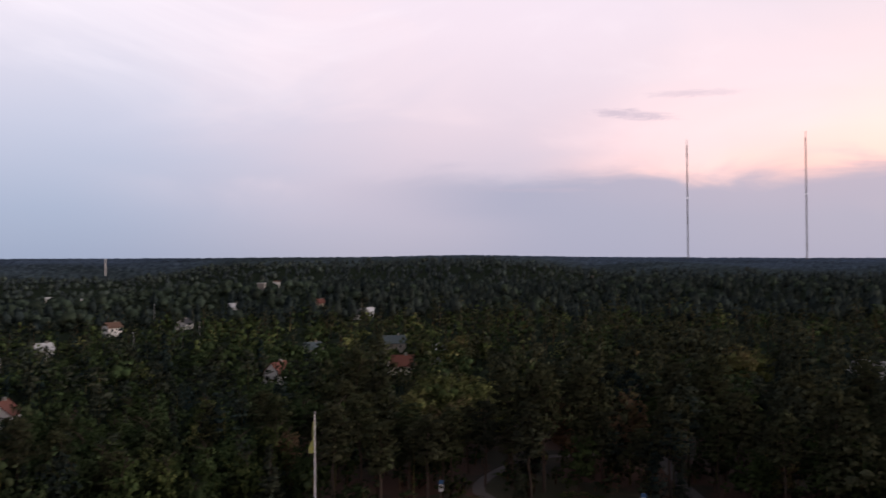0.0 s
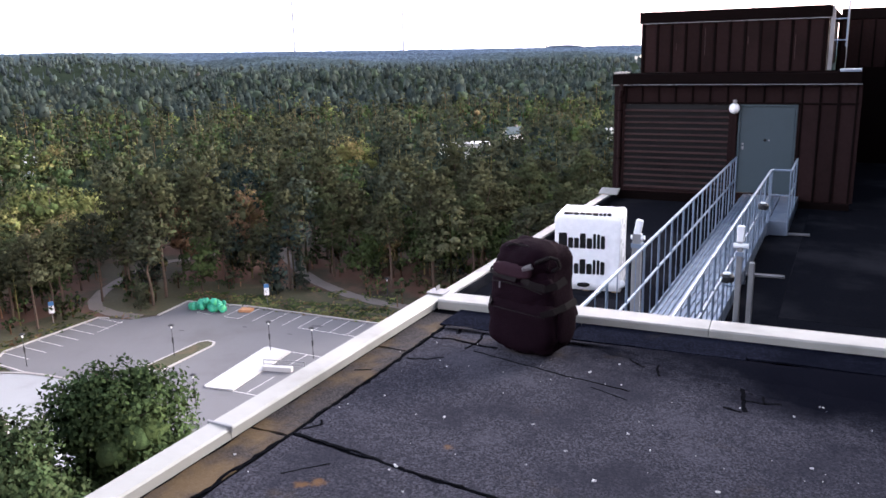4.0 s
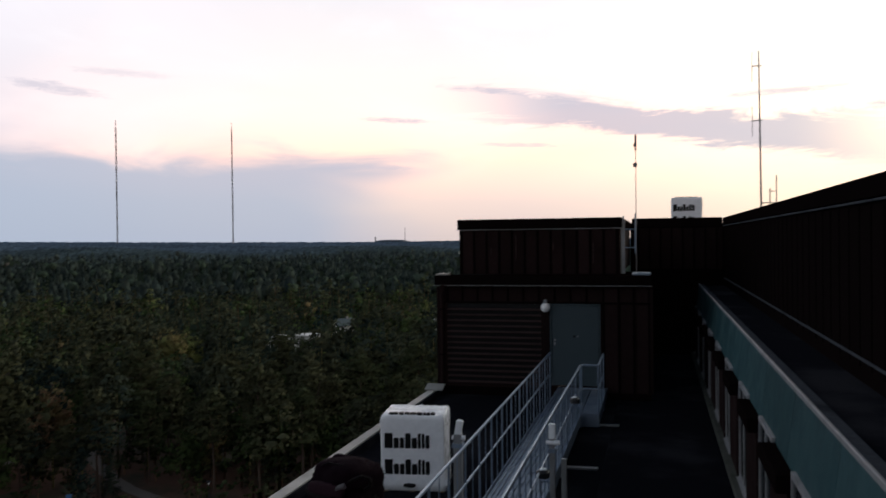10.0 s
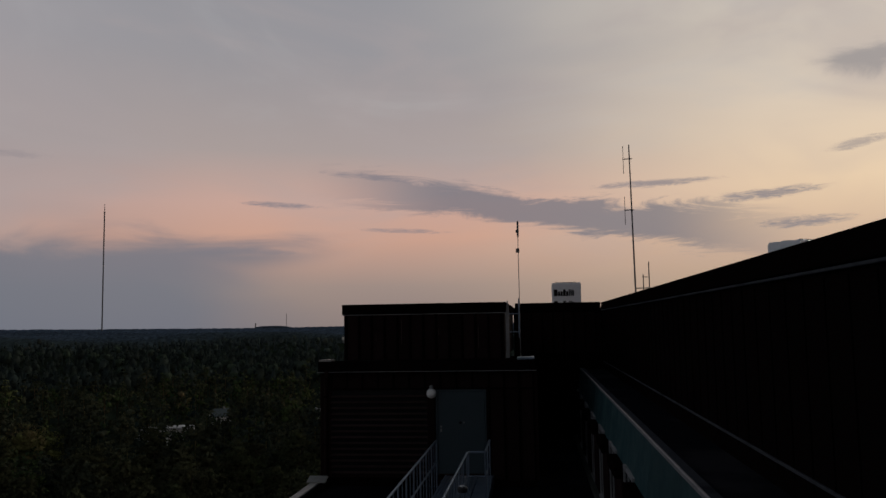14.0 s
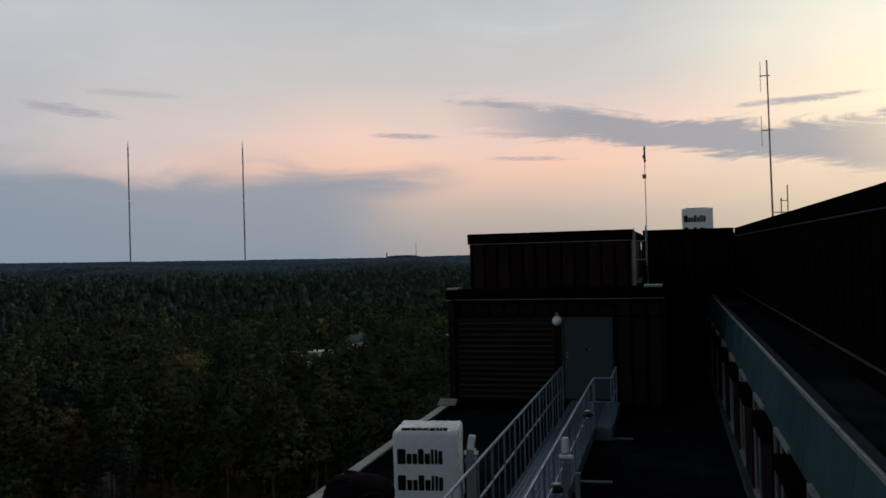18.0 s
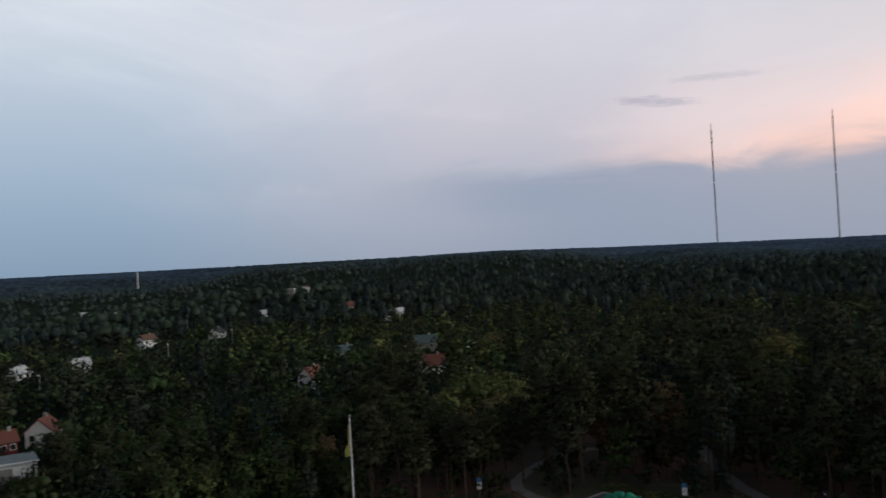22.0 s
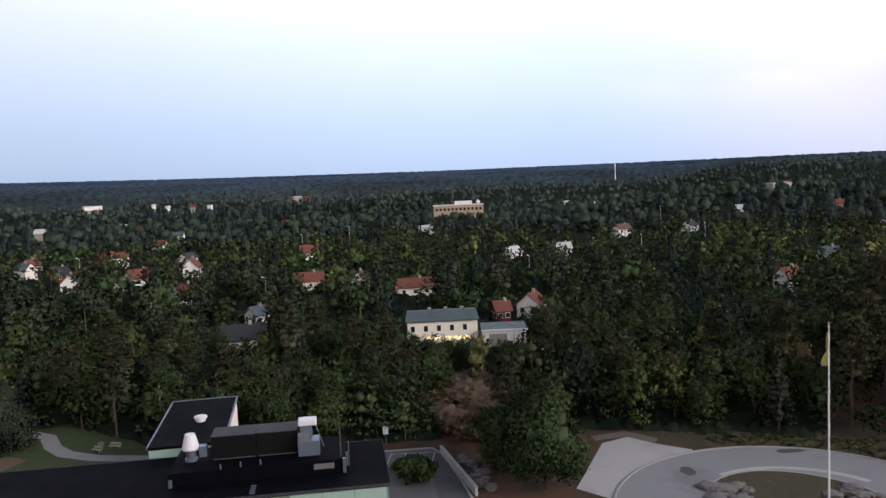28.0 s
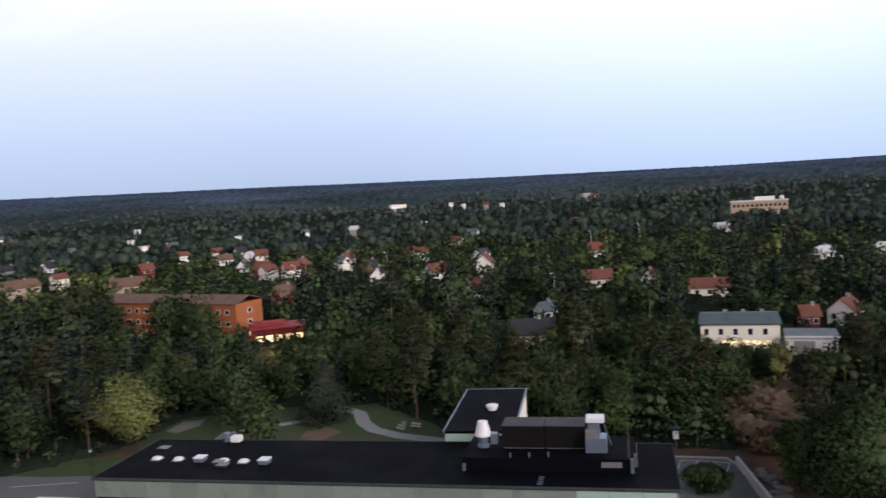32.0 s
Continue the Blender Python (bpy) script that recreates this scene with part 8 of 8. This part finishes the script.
# tall lamps standing out of the trees
def street_lamp(az, d, h):
    x, y = at(az, d)
    t = thing("street_lamp", (x, y, float(land(x, y))), "tall pale street lamp rising out of the garden trees", "street lamp", "street lamps in the suburb")
    part("pole", rod(B(), (0, 0, 0), (0, 0, h), 0.14, 7, 0.09), M_STEEL_PALE, t)
    part("arm", rod(B(), (0, 0, h - 0.1), (0.9, -0.5, h + 0.15), 0.07, 6), M_STEEL_PALE, t)
    part("lantern", box(B(), 0.6, 1.3, -0.75, -0.25, h + 0.05, h + 0.28, 0.04), M_WHITE, t)


for az, d, h in ((101.2, 223, 10.5), (95.2, 412, 12.0), (74.7, 300, 11.5), (73.4, 470, 12.0), (82.5, 246, 10.5), (85.1, 262, 10.5), (71.6, 330, 11.0), (98.5, 372, 12.0), (70.5, 356, 11.0), (113.0, 330, 11.0), (119.5, 300, 11.0)):
    street_lamp(az, d, h)


def park_bench(x, y, turn):
    t = thing("park_bench", (x, y, 0.014), "pale wooden park bench on the lawn", "bench", "park benches", turn)
    for k in range(3):
        part("seat_slat", box(B(), -0.9, 0.9, -0.22 + 0.15 * k, -0.10 + 0.15 * k, 0.42, 0.46, 0.006), M_BENCH, t)
    for k in range(2):
        part("back_slat", box(B(), -0.9, 0.9, 0.26, 0.30, 0.58 + 0.17 * k, 0.70 + 0.17 * k, 0.006), M_BENCH, t)
    for s in (-0.7, 0.7):
        part("leg", box(box(B(), s - 0.03, s + 0.03, -0.20, -0.14, 0.0, 0.42), s - 0.03, s + 0.03, 0.20, 0.26, 0.0, 0.86), M_STEEL_DULL, t)


for bx, by, bt in BENCHES:
    park_bench(bx, by, bt)
# cream building with lit lower windows, and its garage
yb = thing("cream_building", (YELLOW[0], YELLOW[1], 0), "long cream building with a grey-green roof and lit ground floor", "building", turn=88.9 + 2)
part("wall", box(B(), -7.4, 7.4, -4.0, 4.0, 0.0, 5.6), M_WALL_CREAM, yb)
bm = B()
vs = [bm.verts.new(p) for p in ((-7.8, -4.5, 5.5), (7.8, -4.5, 5.5), (7.8, 4.5, 5.5), (-7.8, 4.5, 5.5), (-7.4, -0.6, 7.2), (7.4, -0.6, 7.2), (7.4, 0.6, 7.2), (-7.4, 0.6, 7.2))]
for q in ((3, 2, 1, 0), (4, 5, 6, 7), (0, 1, 5, 4), (1, 2, 6, 5), (2, 3, 7, 6), (3, 0, 4, 7)):
    bm.faces.new([vs[i] for i in q])
part("roof", bm, M_ROOF_GREY, yb, "grey-green sheet roof")
part("eaves", box(B(), -7.75, 7.75, -4.42, -4.0, 5.38, 5.5), M_ROOF_DARK, yb)
for k in range(5):
    xx = -6.3 + 2.75 * k
    wd = part("window", box(B(), xx - 0.55, xx + 0.55, -4.03, -3.97, 3.2, 4.6), M_WALL_WHITE, yb)
    part("pane", box(B(), xx - 0.42, xx + 0.42, -4.05, -3.95, 3.3, 4.5), M_GLASS_DARK, wd)
for k in range(5):
    xx = -3.0 + 2.0 * k
    part("lit_window", box(B(), xx - 0.7, xx + 0.7, -4.05, -3.95, 1.3, 2.1), M_LIT, yb, "warm lit shop window")
for k in range(3):
    part("roof_vent", box(B(), -3.0 + 3.5 * k, -2.2 + 3.5 * k, -0.5, 0.4, 7.2, 7.7), M_STEEL_DULL, yb)
ga = thing("grey_garage", (*at(84.5, 170), 0), "low grey garage with a pale roof edge beside the cream building", "garage", turn=88)
part("wall", box(B(), -4.5, 4.5, -4, 4, 0, 3.2), M_WALL_WHITE, ga)
part("roof", box(B(), -4.8, 4.8, -4.3, 4.3, 3.2, 3.6, 0.03), M_ROOF_GREY, ga)
part("door", box(B(), -3.2, 0.5, -4.03, -3.97, 0.1, 2.6), M_WALL_GREY, ga)
part("roof_edge", box(B(), -4.85, 4.85, -4.36, -4.28, 3.25, 3.62), M_WHITE, ga)
# orange flats
ox, oy = (ORANGE_R[0] + ORANGE_L[0]) / 2, (ORANGE_R[1] + ORANGE_L[1]) / 2
L = math.hypot(ORANGE_L[0] - ORANGE_R[0], ORANGE_L[1] - ORANGE_R[1])
fl = thing("orange_flats", (ox, oy, 0), "three-storey orange brick flats with a brown roof", "apartment building", turn=math.degrees(math.atan2(ORANGE_R[1] - ORANGE_L[1], ORANGE_R[0] - ORANGE_L[0])))
part("wall", box(B(), -L / 2, L / 2, -5, 5, 0.0, 10.0), M_WALL_ORANGE, fl)
for s in (-1, 1):
    bm = B()
    vs = [bm.verts.new(p) for p in ((-L / 2 - 0.4, s * 5.5, 9.9), (L / 2 + 0.4, s * 5.5, 9.9), (L / 2 + 0.4, 0, 11.6), (-L / 2 - 0.4, 0, 11.6), (-L / 2 - 0.4, s * 5.5, 10.1), (L / 2 + 0.4, s * 5.5, 10.1), (L / 2 + 0.4, 0, 11.8), (-L / 2 - 0.4, 0, 11.8))]
    for q in ((3, 2, 1, 0), (4, 5, 6, 7), (0, 1, 5, 4), (1, 2, 6, 5), (2, 3, 7, 6), (3, 0, 4, 7)):
        bm.faces.new([vs[i] for i in q])
    bmesh.ops.recalc_face_normals(bm, faces=bm.faces[:])
    part("roof", bm, M_ROOF_TAN, fl)
ow = mesh_of("window", box(B(), -0.75, 0.75, -0.04, 0.04, 0, 1.3), M_WALL_WHITE)
og = mesh_of("pane", box(B(), -0.6, 0.6, -0.06, 0.06, 0.12, 1.18), M_GLASS_DARK)
ol = mesh_of("lit_pane", box(B(), -0.6, 0.6, -0.06, 0.06, 0.12, 1.18), M_LIT)
rg = random.Random(5)
for s in (-5.0, 5.0):
    for r in range(3):
        for k in range(int(L / 3.2)):
            wd = piece("window", ow, fl, (-L / 2 + 1.8 + 3.2 * k, s, 1.2 + 3.0 * r))
            piece("pane", ol if rg.random() < 0.06 else og, wd, (0, 0, 0))
for r in range(3):
    wd = piece("window", ow, fl, (L / 2, 0, 1.2 + 3.0 * r), 90)
    piece("pane", ol if r < 1 else og, wd)
rf = thing("red_pavilion", (*at(121.0, 205), 0), "low red pavilion with a red roof and warm lights", "building", turn=121)
part("wall", box(B(), -6.5, 6.5, -4, 4, 0, 4.0), M_WALL_RED, rf)
part("roof", box(B(), -7, 7, -4.6, 4.6, 4.0, 4.5, 0.04), M_ROOF_CRIMSON, rf, "red roof")
part("clerestory", box(B(), -6.0, 2.0, -1.5, 1.5, 4.5, 5.5, 0.04), M_ROOF_CRIMSON, rf)
for k in range(5):
    part("lit_window", box(B(), -5.2 + 2.4 * k, -3.6 + 2.4 * k, -4.05, -3.96, 0.9, 2.5), M_LIT, rf, "warm lit window")
# big beige institution in the distance
bb = thing("beige_block", (*at(87.4, 655), 0), "long beige flat-roofed block with a white roof plant", "building", turn=87.4)
part("wall", box(B(), -20, 20, -6, 6, 0, 11.0), M_WALL_BEIGE, bb)
part("roof", box(B(), -20.4, 20.4, -6.4, 6.4, 11.0, 11.8, 0.05), M_ROOF_PALE, bb)
part("roof_plant", box(B(), -3, 11, -4, 4, 11.8, 14.4, 0.05), M_WALL_WHITE, bb)
part("dome", soft_shape(1.6, 1.6, 1.6, 13.4, xc=16, p=2.0, rough=0.0, seg=14, rings=8), M_WHITE, bb)
for k in range(12):
    part("window", box(B(), -18.5 + 3.2 * k, -16.6 + 3.2 * k, -6.05, -5.95, 7.2, 9.2), M_GLASS_DARK, bb)
# white slender tower and the two great masts
wt_x, wt_y = at(76.4, 1480)
wtower = thing("white_tower", (wt_x, wt_y, float(land(wt_x, wt_y))), "slender white tower rising from distant woods", "tower")
part("shaft", rod(B(), (0, 0, 0), (0, 0, 34), 1.1, 12, 0.85), M_WALL_WHITE, wtower)
part("top", rod(B(), (0, 0, 34), (0, 0, 37), 1.2, 12), M_WALL_WHITE, wtower)


def great_mast(az, d, top):
    x, y = at(az, d)
    z0 = float(land(x, y))
    t = thing("radio_mast", (x, y, z0), "very tall thin lattice radio mast on the wooded ridge", "radio mast", "radio masts")
    h = top - z0
    for k in range(3):
        a = k * math.tau / 3
        part("leg", rod(B(), (1.25 * math.cos(a), 1.25 * math.sin(a), 0), (1.05 * math.cos(a), 1.05 * math.sin(a), h * 0.94), 0.62, 5), M_MAST, t)
    bm = B()
    n = int(h / 6)
    for k in range(n):
        z = h * 0.94 * k / n
        z2 = h * 0.94 * (k + 1) / n
        for j in range(3):
            a, b = j * math.tau / 3, (j + 1) * math.tau / 3
            rod(bm, (1.2 * math.cos(a), 1.2 * math.sin(a), z), (1.2 * math.cos(b), 1.2 * math.sin(b), z2), 0.36, 3)
    part("bracing", bm, M_MAST, t)
    part("top_spine", rod(B(), (0, 0, h * 0.93), (0, 0, h), 1.1, 6, 0.6), M_MAST, t)
    for f in (0.33, 0.52, 0.88, 0.935):
        part("platform", rod(B(), (0, 0, h * f), (0, 0, h * f + 2.2), 2.0, 8), M_WHITE if f == 0.52 else M_MAST, t)
    return t


great_mast(36.75, 2250, 36 + 2250 * math.tan(radians(8.05)))
great_mast(29.35, 2250, 36 + 2250 * math.tan(radians(8.15)))
# far hill with a building on the skyline
hx, hy = at(18.4, 2440)
hill = thing("skyline_hill", (hx, hy, 26), "distant flat hill with a stub tower on the skyline", "hill")
part("mound", soft_shape(55, 30, 7, 4, p=2.3, rough=0.02, seg=20, rings=8), M_HILL, hill)
part("tower", rod(B(), (-52, 0, 4), (-52, 0, 20), 1.8, 8), M_WALL_GREY, hill)
part("thin_mast", rod(B(), (42, 0, 4), (42, 0, 46), 0.7, 6), M_MAST, hill)
